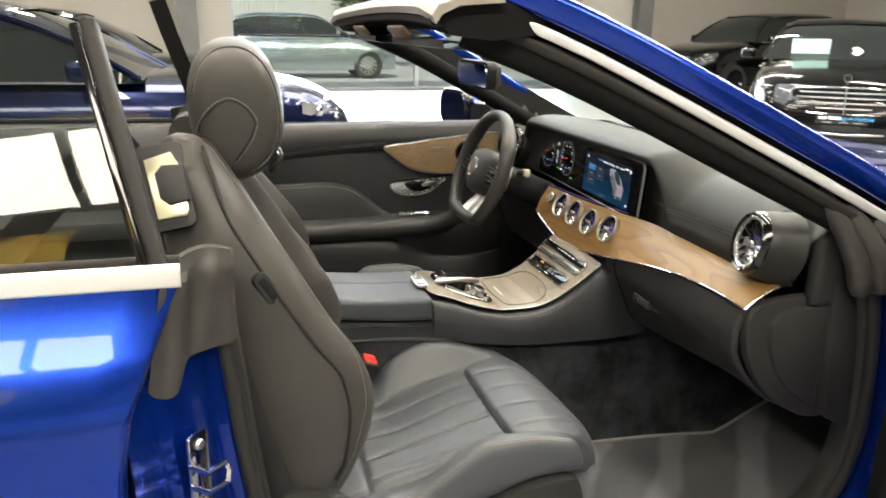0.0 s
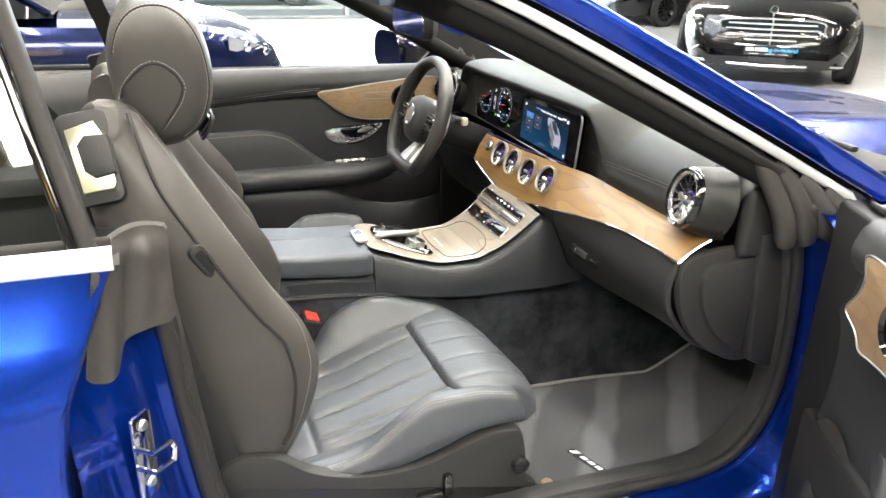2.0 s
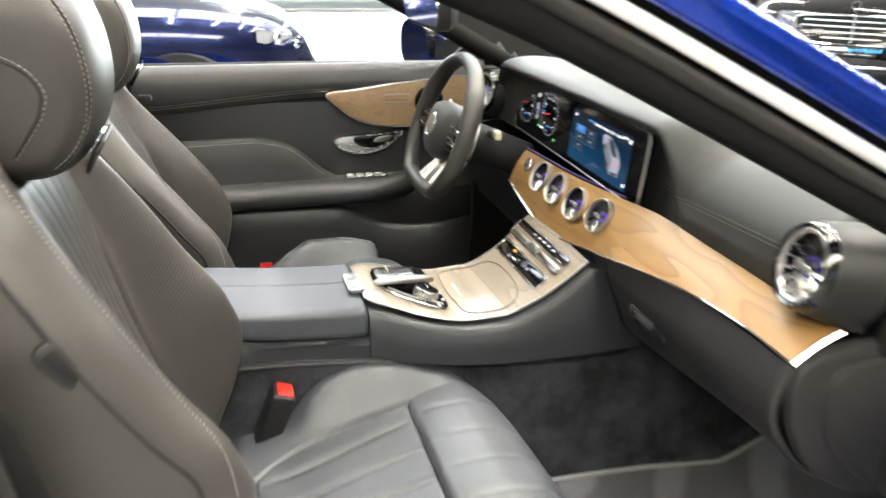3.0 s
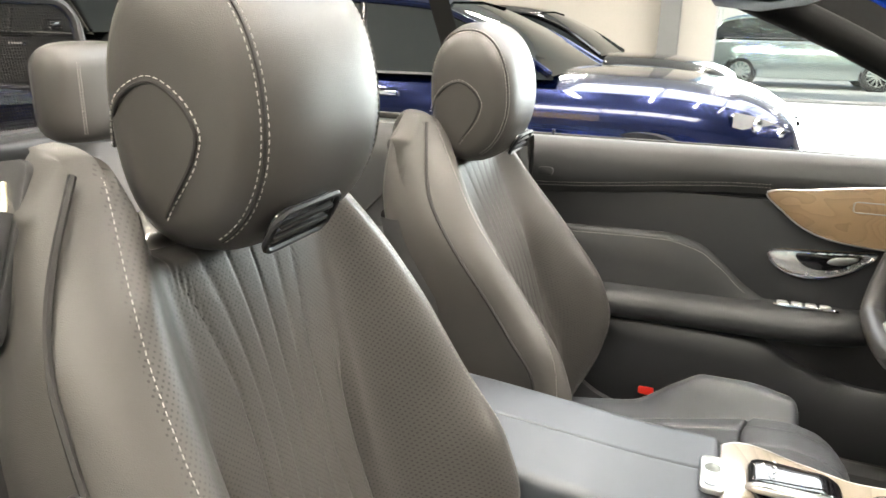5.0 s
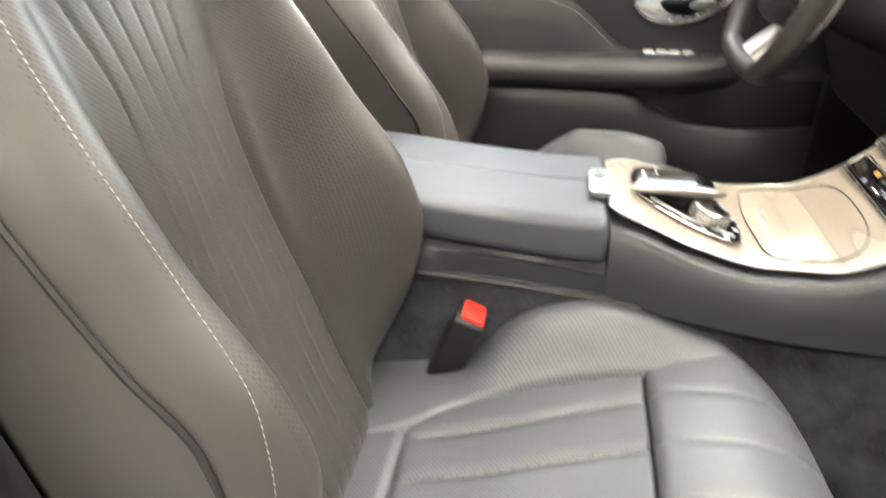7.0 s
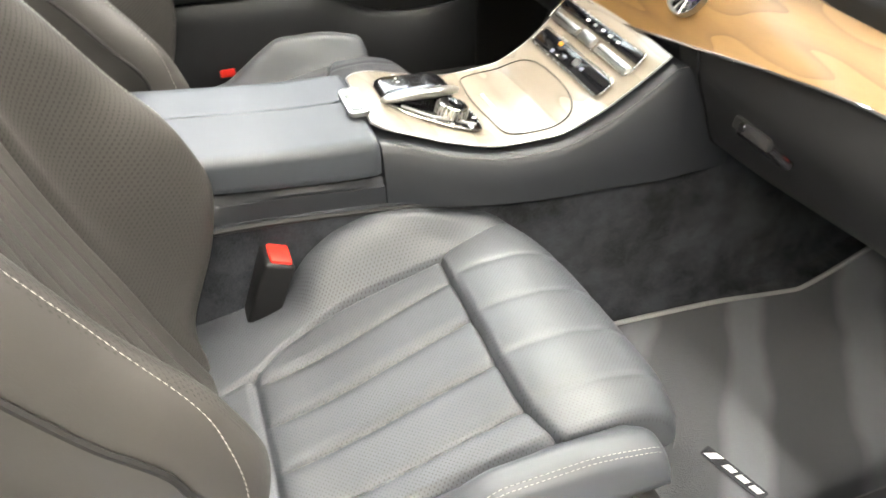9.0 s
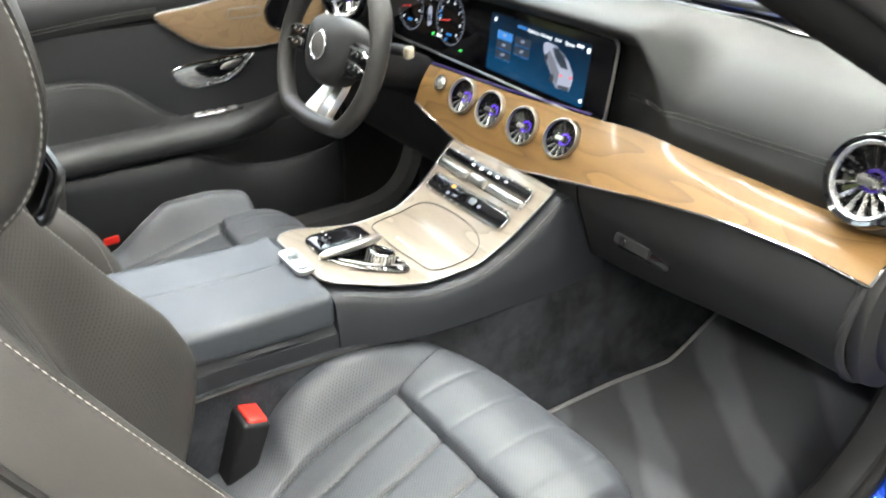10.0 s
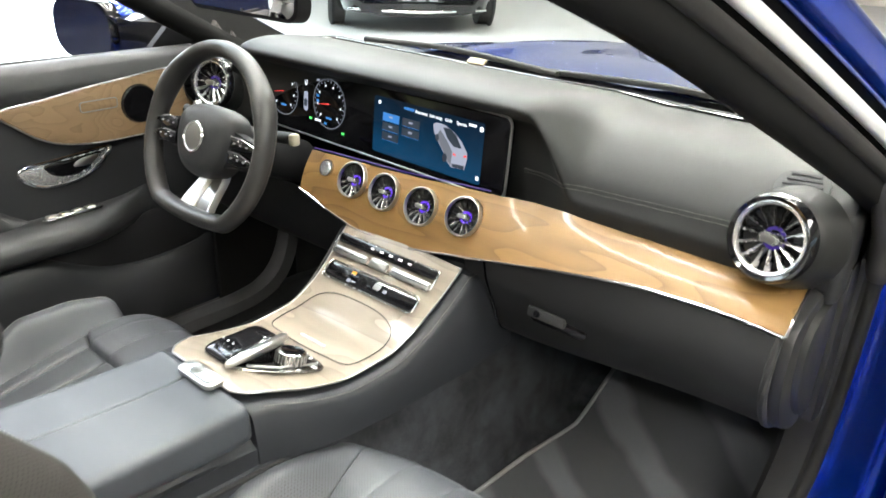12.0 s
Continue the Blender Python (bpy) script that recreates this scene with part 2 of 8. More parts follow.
def carpet(name, color):
    k = Nodes(name)
    tuft = k.noise(520, 3, 0.7)
    nap = k.noise(11, 5, 0.65)
    f = k.math("MULTIPLY_ADD", tuft, 0.4, k.math("MULTIPLY", nap, 0.7))
    k.base(k.ramp(f, [(0.44, scaled(color, 0.4)), (0.66, scaled(color, 2.6))]))
    k.b.inputs["Roughness"].default_value = 0.95
    k.b.inputs["Sheen Weight"].default_value = 0.10
    k.b.inputs["Sheen Roughness"].default_value = 0.5
    k.bump(tuft, 0.8, 0.002)
    return k.m


def striped_mat(name, color):
    """Brushed velour: the pile lies in lighter and darker lanes."""
    k = Nodes(name)
    tuft = k.noise(480, 3, 0.7)
    warp = k.noise(5, 2)
    sep = k.t.nodes.new("ShaderNodeSeparateXYZ")
    k.link(k.coords((1, 1, 1), (0, 0, radians(38))), sep.inputs[0])
    lane = k.math("SINE", k.math("MULTIPLY_ADD", sep.outputs[0], 34.0, k.math("MULTIPLY", warp, 2.2)))
    lane = k.ramp(lane, [(0.22, scaled(color, 0.62)), (0.78, scaled(color, 1.40))])
    k.base(k.mix(k.math("MULTIPLY", tuft, 0.5), lane, scaled(color, 0.5)))
    k.b.inputs["Roughness"].default_value = 0.95
    k.b.inputs["Sheen Weight"].default_value = 0.15
    k.bump(tuft, 0.8, 0.002)
    return k.m


def paint(name, color, flake=0.35, rough=0.20, lacquer=1.5):
    """Metallic car paint under clear lacquer."""
    k = Nodes(name)
    spark = k.add("ShaderNodeTexVoronoi", Scale=2600.0)
    k.link(k.coords(), spark.inputs["Vector"])
    haze = k.noise(3, 2)
    col = k.mix(k.math("MULTIPLY", spark.outputs["Distance"], flake), color, scaled(color, 1.6))
    k.base(k.mix(k.math("MULTIPLY", haze, 0.2), col, scaled(color, 0.8)))
    k.b.inputs["Metallic"].default_value = 0.75
    k.b.inputs["Roughness"].default_value = rough
    k.b.inputs["Coat Weight"].default_value = 1.0
    k.b.inputs["Coat IOR"].default_value = lacquer
    k.b.inputs["Coat Roughness"].default_value = 0.015
    k.bump(k.noise(260, 2), 0.012, 0.0004)
    return k.m


def glow(name, color, strength):
    k = Nodes(name)
    k.base((0.02, 0.02, 0.02))
    k.b.inputs["Emission Color"].default_value = (*color, 1)
    k.b.inputs["Emission Strength"].default_value = strength
    return k.m


def glass(name, tint=(0.9, 0.95, 0.93), ior=1.5):
    m = bpy.data.materials.new(name)
    m.use_nodes = True
    t = m.node_tree
    t.nodes.remove(t.nodes["Principled BSDF"])
    clear, gloss, mixer, fres = (t.nodes.new("ShaderNodeBsdf" + "Transparent"), t.nodes.new("ShaderNodeBsdfGlossy"), t.nodes.new("ShaderNodeMixShader"), t.nodes.new("ShaderNodeFresnel"))
    clear.inputs[0].default_value = (*tint, 1)
    gloss.inputs["Roughness"].default_value = 0.01
    fres.inputs[0].default_value = ior or 1.5
    if ior:
        t.links.new(fres.outputs[0], mixer.inputs[0])
    else:
        mixer.inputs[0].default_value = 0.05
    t.links.new(clear.outputs[0], mixer.inputs[1])
    t.links.new(gloss.outputs[0], mixer.inputs[2])
    t.links.new(mixer.outputs[0], t.nodes["Material Output"].inputs[0])
    return m


def concrete(name, color, rough):
    k = Nodes(name)
    big, mid, fine = k.noise(0.35, 4), k.noise(3.2, 5), k.noise(60, 3)
    f = k.math("MULTIPLY_ADD", mid, 0.4, k.math("MULTIPLY", big, 0.6))
    col = k.ramp(f, [(0.3, scaled(color, 0.86)), (0.7, scaled(color, 1.1))])
    k.base(k.mix(k.math("MULTIPLY", fine, 0.18), col, scaled(color, 0.7)))
    k.link(k.math("MULTIPLY_ADD", mid, 0.2, rough - 0.1), k.b.inputs["Roughness"])
    k.bump(fine, 0.08, 0.001)
    return k.m


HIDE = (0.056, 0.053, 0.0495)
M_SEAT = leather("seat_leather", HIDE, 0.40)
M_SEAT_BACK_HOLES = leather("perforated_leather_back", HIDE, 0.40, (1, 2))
# same hide as the backs, lightened and cooled to paint in daylight sheen
M_CUSHION_LIT = leather("cushion_leather_daylit", (0.069, 0.074, 0.084), 0.40)
M_CUSHION_LIT_HOLES = leather("perforated_cushion_leather_daylit", (0.069, 0.074, 0.084), 0.40, (0, 1))
for sat_on in (M_CUSHION_LIT, M_CUSHION_LIT_HOLES):
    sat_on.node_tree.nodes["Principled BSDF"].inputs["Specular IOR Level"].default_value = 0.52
M_DASH = leather("dash_leather", (0.0160, 0.0164, 0.0160), 0.50)
M_GLOVE = leather("lower_dash_leather", (0.0165, 0.0168, 0.0175), 0.52)
M_DOOR = leather("door_leather", (0.034, 0.035, 0.036), 0.46)
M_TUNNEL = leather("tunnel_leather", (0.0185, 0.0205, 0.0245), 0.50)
# lid copy of the tunnel leather, cool light from above painted into its colour
M_LID_LIT = leather("lid_leather_toplit", (0.050, 0.056, 0.066), 0.46)
M_PLASTIC = plain("dark_plastic", (0.012, 0.012, 0.013), 0.50, grain=0.25, gscale=900)
M_SOFT = plain("soft_grey_plastic", (0.029, 0.029, 0.0295), 0.50, grain=0.2, gscale=700)
M_TRIM = plain("door_trim_plastic", (0.021, 0.022, 0.024), 0.48, grain=0.2, gscale=700)
M_RUBBER = plain("rubber_seal", (0.026, 0.025, 0.0245), 0.60, grain=0.2, gscale=300, vary=0.25)
M_BOOT = plain("boot_rubber", (0.046, 0.043, 0.040), 0.50, grain=0.3, gscale=220, vary=0.35, vscale=14)
M_FABRIC = plain("pillar_cloth", (0.011, 0.011, 0.011), 0.80, grain=0.5, gscale=900)
M_BLACK = plain("gloss_black", (0.006, 0.006, 0.007), 0.08, coat=0.6, vary=0.1)
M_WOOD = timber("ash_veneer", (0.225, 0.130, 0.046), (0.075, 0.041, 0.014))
# tray copy of the ash, greyed and paled to paint in overhead reflection
M_WOOD_TRAY = timber("ash_veneer_with_glare", (0.275, 0.238, 0.190), (0.118, 0.096, 0.072), 1.0, 0.12)
# door copy of the same ash, with the light it catches put into its colour
M_WOOD_LEAF = timber("lightened_door_ash_veneer", (0.300, 0.205, 0.118), (0.175, 0.116, 0.064), 0.5, 0.10)
M_CHROME = plain("chrome", (0.80, 0.80, 0.80), 0.08, 1.0, vary=0.02, vscale=2, rvary=0.02)
M_SATIN = plain("satin_silver", (0.52, 0.515, 0.50), 0.30, 1.0, vary=0.03, vscale=3, rvary=0.03)
M_VENT = plain("satin_vent_metal", (0.72, 0.72, 0.72), 0.27, 0.8, vary=0.03, vscale=3, rvary=0.04)
# metal tinted yellow: the cream reflection is put into the base colour
M_BEZEL = plain("bezel_with_reflection", (0.74, 0.70, 0.52), 0.32, 0.85, vary=0.04, vscale=8, rvary=0.04)
# mostly diffuse white metal: the trims' bright reflection is painted in
M_GLARE_METAL = plain("glare_white_metal", (0.86, 0.86, 0.86), 0.38, 0.35, vary=0.03, vscale=3, rvary=0.04)
M_THREAD = plain("grey_thread", (0.20, 0.19, 0.17), 0.8, vary=0.1, vscale=200)
M_STITCH = plain("pale_thread", (0.40, 0.385, 0.36), 0.75, vary=0.1, vscale=200)
M_CARPET = carpet("dark_carpet", (0.0165, 0.0180, 0.0215))
M_MAT = striped_mat("velour_mat", (0.108, 0.113, 0.124))
M_PIPING = plain("grey_piping", (0.24, 0.24, 0.24), 0.7, grain=0.4, gscale=500)
M_BLUE = paint("brilliant_blue_paint", (0.0009, 0.034, 0.33), lacquer=1.34)
M_NIGHT = paint("dark_blue_paint", (0.003, 0.008, 0.042), lacquer=1.38)
M_JET = paint("black_paint", (0.006, 0.006, 0.007), 0.2, lacquer=1.38)
M_GREY_CAR = paint("grey_paint", (0.05, 0.05, 0.055))
M_PALE_CAR = paint("pale_silver_paint", (0.42, 0.47, 0.47), 0.1)
M_WHITE_CAR = paint("white_paint", (0.75, 0.75, 0.75), 0.05)
M_SILVER = plain("bright_silver", (0.52, 0.515, 0.50), 0.27, 1.0, vary=0.03, vscale=5, rvary=0.05)
M_RED = plain("red_button", (0.75, 0.03, 0.02), 0.35, vary=0.08)
M_WHITE_PRINT = plain("white_print", (0.75, 0.75, 0.75), 0.6, vary=0.05)
M_GREY_PRINT = plain("grey_print", (0.30, 0.30, 0.30), 0.6, vary=0.05)
for soft_m, spec in ((M_FABRIC, 0.10), (M_CARPET, 0.10), (M_MAT, 0.10), (M_PLASTIC, 0.30), (M_SOFT, 0.32), (M_RUBBER, 0.25), (M_DASH, 0.42)):
    soft_m.node_tree.nodes["Principled BSDF"].inputs["Specular IOR Level"].default_value = spec
M_VIOLET = glow("violet_light", (0.14, 0.03, 1.0), 1.1)
M_VIOLET_DIM = glow("dim_violet_light", (0.16, 0.06, 0.8), 0.25)
M_UI_WHITE = glow("display_white", (0.9, 0.95, 1.0), 1.5)
M_UI_BLUE = glow("display_blue", (0.03, 0.22, 0.62), 1.0)
M_UI_GREY = glow("display_grey", (0.42, 0.44, 0.55), 0.9)
M_UI_DARK = glow("display_dark", (0.012, 0.03, 0.06), 0.6)
M_UI_RED = glow("display_red", (0.9, 0.05, 0.04), 1.2)
M_UI_GREEN = glow("display_green", (0.1, 0.9, 0.15), 1.2)
M_UI_AMBER = glow("display_amber", (1.0, 0.45, 0.05), 1.2)
M_GLASS = glass("clear_glass")
M_SIDE_GLASS = glass("reflective_side_glass", (0.70, 0.76, 0.75), 1.75)
M_SCREEN = glass("coated_windscreen_glass", (0.88, 0.93, 0.91), 0)
M_MIRROR = plain("mirror_glass", (0.85, 0.85, 0.85), 0.02, 1.0, vary=0.01)
M_LENS = plain("clear_lens", (0.12, 0.135, 0.13), 0.22, 0.0, vary=0.2, vscale=60)
M_TYRE = plain("tyre_rubber", (0.018, 0.018, 0.018), 0.8, grain=0.4, gscale=200)
M_FLOOR = concrete("showroom_floor", (0.28, 0.285, 0.285), 0.34)
M_YELLOW = plain("yellow_print", (0.72, 0.47, 0.06), 0.55, vary=0.06, vscale=2)
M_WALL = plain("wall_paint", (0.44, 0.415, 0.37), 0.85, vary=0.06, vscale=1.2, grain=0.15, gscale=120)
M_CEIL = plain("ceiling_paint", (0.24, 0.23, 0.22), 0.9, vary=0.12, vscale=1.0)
M_STEEL = plain("painted_steel", (0.16, 0.16, 0.155), 0.5, vary=0.12, vscale=3)
M_FRAME = plain("window_aluminium", (0.42, 0.43, 0.44), 0.38, 0.6, vary=0.08)
# added ceiling fill; the second, stronger panel lifts the near side
M_ROOFLIGHT = glow("added_rooflight_panel", (0.88, 0.94, 1.0), 10.5)
M_ROOFLIGHT_FILL = glow("strong_fill_rooflight_panel", (1.0, 0.945, 0.83), 29.0)
M_LAMP = glow("strip_lamp", (1.0, 0.94, 0.85), 150.0)


def display(name):
    """Blue display picture: a bright band fading out to black at its rim."""
    k = Nodes(name)
    sep = k.t.nodes.new("ShaderNodeSeparateXYZ")
    k.link(k.coords(), sep.inputs[0])
    n = k.noise(14, 2)
    up = k.math("MULTIPLY_ADD", sep.outputs[2], -7.0, 7.15)
    f = k.math("MULTIPLY_ADD", n, 0.35, k.math("MULTIPLY", up, 0.75))
    col = k.ramp(f, [(0.28, (0.001, 0.004, 0.008)), (0.55, (0.002, 0.020, 0.048)), (0.85, (0.004, 0.046, 0.110))])
    k.base((0.004, 0.004, 0.005))
    k.link(col, k.b.inputs["Emission Color"])
    k.b.inputs["Emission Strength"].default_value = 1.0
    k.b.inputs["Roughness"].default_value = 0.12
    return k.m


M_DISPLAY = display("display_picture")
M_PANEL = plain("coated_display_glass", (0.004, 0.004, 0.005), 0.10, vary=0.1)
for hide in (M_DASH, M_GLOVE, M_DOOR, M_SEAT, M_SEAT_BACK_HOLES):
    hide.node_tree.nodes["Principled BSDF"].inputs["Specular IOR Level"].default_value = 0.36
for coated in (M_DISPLAY, M_PANEL):
    coated.node_tree.nodes["Principled BSDF"].inputs["Specular IOR Level"].default_value = 0.16

# ------------------------------------------------------------------ front seats
EDGE_X = hermite([(0.50, -0.150), (0.57, -0.112), (0.63, -0.088), (0.70, -0.075), (0.77, -0.094), (0.855, -0.148), (0.94, -0.196), (1.045, -0.258), (1.122, -0.304), (1.19, -0.340)])
MID_X = hermite([(0.50, -0.125), (0.60, -0.160), (0.70, -0.188), (0.80, -0.216), (0.90, -0.240), (1.0, -0.268), (1.07, -0.294), (1.19, -0.340)])
REAR_X = hermite([(0.46, -0.265), (0.60, -0.305), (0.80, -0.352), (1.0, -0.392), (1.10, -0.400), (1.19, -0.392)])
HALF = hermite([(0.46, 0.222), (0.56, 0.242), (0.70, 0.250), (0.80, 0.249), (0.92, 0.240), (1.0, 0.222), (1.05, 0.200), (1.11, 0.165), (1.15, 0.145), (1.19, 0.132)])
FLUTE = hermite([(0.46, 0.068), (0.65, 0.066), (0.76, 0.062), (0.86, 0.052), (0.93, 0.054), (1.0, 0.066), (1.06, 0.082)])
FOLD = hermite([(0.50, 0.122), (0.65, 0.120), (0.75, 0.108), (0.87, 0.103), (0.96, 0.112)])
FLUTE_C = 0.018       # the fluted panel sits a little outboard of the seat's middle
FLANK_X = hermite([(0.575, -0.150), (0.61, -0.134), (0.70, -0.124), (0.763, -0.134), (0.822, -0.173), (0.896, -0.218), (0.966, -0.259), (1.038, -0.297), (1.112, -0.318), (1.182, -0.340)])
TOP = hermite([(0.0, 1.048), (0.105, 1.052), (0.130, 1.064), (0.155, 1.098), (0.180, 1.136), (0.199, 1.134), (0.22, 1.092)])


def back_point(u, v, lift=0.0):
    """Front of a backrest: u across (-1 inboard to 1 outboard), v from the bottom up; gives forward, outboard, height."""
    top = TOP(abs(u) * 0.22)
    z = 0.47 + v * (top - 0.47)
    w = u * HALF(z)
    a = abs(w)
    h = HALF(z)
    rise = smooth(0.105, h - 0.048, a)
    x = MID_X(z) + (EDGE_X(z) - MID_X(z)) * rise
    roll = max(0.0, (a - (h - 0.052)) / 0.052)
    x -= 0.066 * (1 - math.sqrt(max(0.0, 1 - roll * roll)))
    f = FLUTE(z)
    c = w - FLUTE_C
    for k in (-1.0, -0.6, -0.2, 0.2, 0.6, 1.0):
        d = (c - k * f) / 0.0016
        x -= (0.0020 if abs(k) == 1 else 0.0010) * math.exp(-d * d)
    d = (abs(c) - FOLD(z)) / 0.011
    x -= 0.015 * math.exp(-d * d) * smooth(0.97, 0.84, z) * (1.0 if d > 0 else 0.75)
    if abs(c) < f:
        x += 0.0005 * abs(math.sin((c / f + 1) * math.pi * 2.5)) ** 0.7
    return V(x + lift, w, z)


# the cushion: a fluted middle between two bolsters, and a separate thigh rest in front of it
PAN_Z = hermite([(-0.17, 0.476), (-0.08, 0.490), (0.0, 0.503), (0.10, 0.524), (0.20, 0.545)])
IN_Z = hermite([(-0.17, 0.478), (-0.06, 0.496), (-0.015, 0.514), (0.03, 0.560), (0.075, 0.587), (0.13, 0.599), (0.17, 0.596), (0.235, 0.578), (0.31, 0.552), (0.34, 0.538)])
OUT_Z = hermite([(-0.17, 0.484), (-0.08, 0.496), (-0.01, 0.509), (0.03, 0.535), (0.075, 0.568), (0.125, 0.594), (0.20, 0.594), (0.30, 0.574)])
LOW_Z = hermite([(-0.17, 0.45), (-0.055, 0.478), (0.04, 0.470), (0.12, 0.486), (0.22, 0.515), (0.305, 0.518)])
IN_W = hermite([(-0.17, -0.060), (-0.08, -0.082), (-0.03, -0.112), (0.05, -0.138), (0.195, -0.152)])
REST_X = hermite([(-0.245, 0.310), (-0.195, 0.346), (-0.157, 0.365), (-0.10, 0.378), (-0.046, 0.385), (0.03, 0.391), (0.10, 0.394), (0.15, 0.388), (0.180, 0.372)])
REST_Z = hermite([(0.19, 0.552), (0.23, 0.561), (0.28, 0.563), (0.33, 0.553), (0.38, 0.538)])
OUT_W = 0.172


def seam_x(w):
    """Where the thigh rest begins: straight across, then slanting forward over the inboard bolster."""
    return 0.196 + 2.9 * max(0.0, -0.150 - w) + 0.10 * max(0.0, w - 0.10) ** 1.5 * 10


def edge_drop(d, r):
    """Quarter-round: how far a surface falls at distance d inside its edge."""
    q = min(1.0, max(0.0, (r - d) / r))
    return r * (1 - math.sqrt(max(0.0, 1 - q * q)))


def flute_w(k, x):
    """Where a cushion flute runs at forward x: the flutes draw together towards the back."""
    rear = smooth(0.24, -0.09, x)
    return 0.008 + k * (1 - 0.14 * rear) + 0.030 * rear


FLUTES = (-0.116, -0.039, 0.039, 0.114)


def flutes_at(x, w, deep):
    z = 0.0
    ks = [flute_w(k, x) for k in FLUTES]
    near = min(abs(w - k) for k in ks)
    z += deep * 0.9 * (1 - math.exp(-((near / 0.0085) ** 2)))
    z -= deep * math.exp(-((near / 0.0019) ** 2))
    return z


def cushion_point(x, w):
    """Top of the cushion's middle and inboard bolster at forward x, outboard w."""
    b = IN_W(x)
    z = PAN_Z(x)
    if w < b:
        t = min(1.0, (b - w) / (b + 0.206))
        z += (IN_Z(x) - z) * (0.45 * math.sin(t * math.pi / 2) + 0.55 * smooth(0, 1, t))
        z -= edge_drop(w + 0.243, 0.036)
    else:
        z += flutes_at(x, w, 0.0036) * smooth(-0.085, -0.05, x)
    d = (w - b) / 0.0042
    z -= 0.0075 * math.exp(-d * d) * smooth(-0.16, -0.06, x)
    if w > b:
        d = (x + 0.080) / 0.006
        z -= 0.007 * math.exp(-d * d)
    return z - edge_drop(min(seam_x(w), REST_X(w) - 0.006) - x, 0.007 + 0.030 * smooth(-0.185, -0.200, w)) - 0.009 * smooth(0.158, 0.175, w)


def bolster_point(x, w):
    """Top of the outboard bolster."""
    t = min(1.0, max(0.0, (w - OUT_W) / 0.044))
    floor_ = PAN_Z(min(x, 0.21)) - 0.005
    z = floor_ + (OUT_Z(x) + 0.003 - floor_) * (0.5 * math.sin(t * math.pi / 2) + 0.5 * smooth(0, 1, t))
    return z - edge_drop(0.248 - w, 0.022) - edge_drop(0.306 - x, 0.022)


def rest_point(x, w):
    """Top of the thigh rest."""
    z = REST_Z(x) + flutes_at(x, w, 0.0016) * smooth(0.0, 0.02, REST_X(w) - x)
    z -= 0.010 * smooth(0.10, 0.18, w) + 0.004 * smooth(-0.10, -0.19, w)
    return z - edge_drop(x - seam_x(w) - 0.003, 0.007) - edge_drop(REST_X(w) - x, 0.058) - edge_drop(0.1765 - w, 0.014)


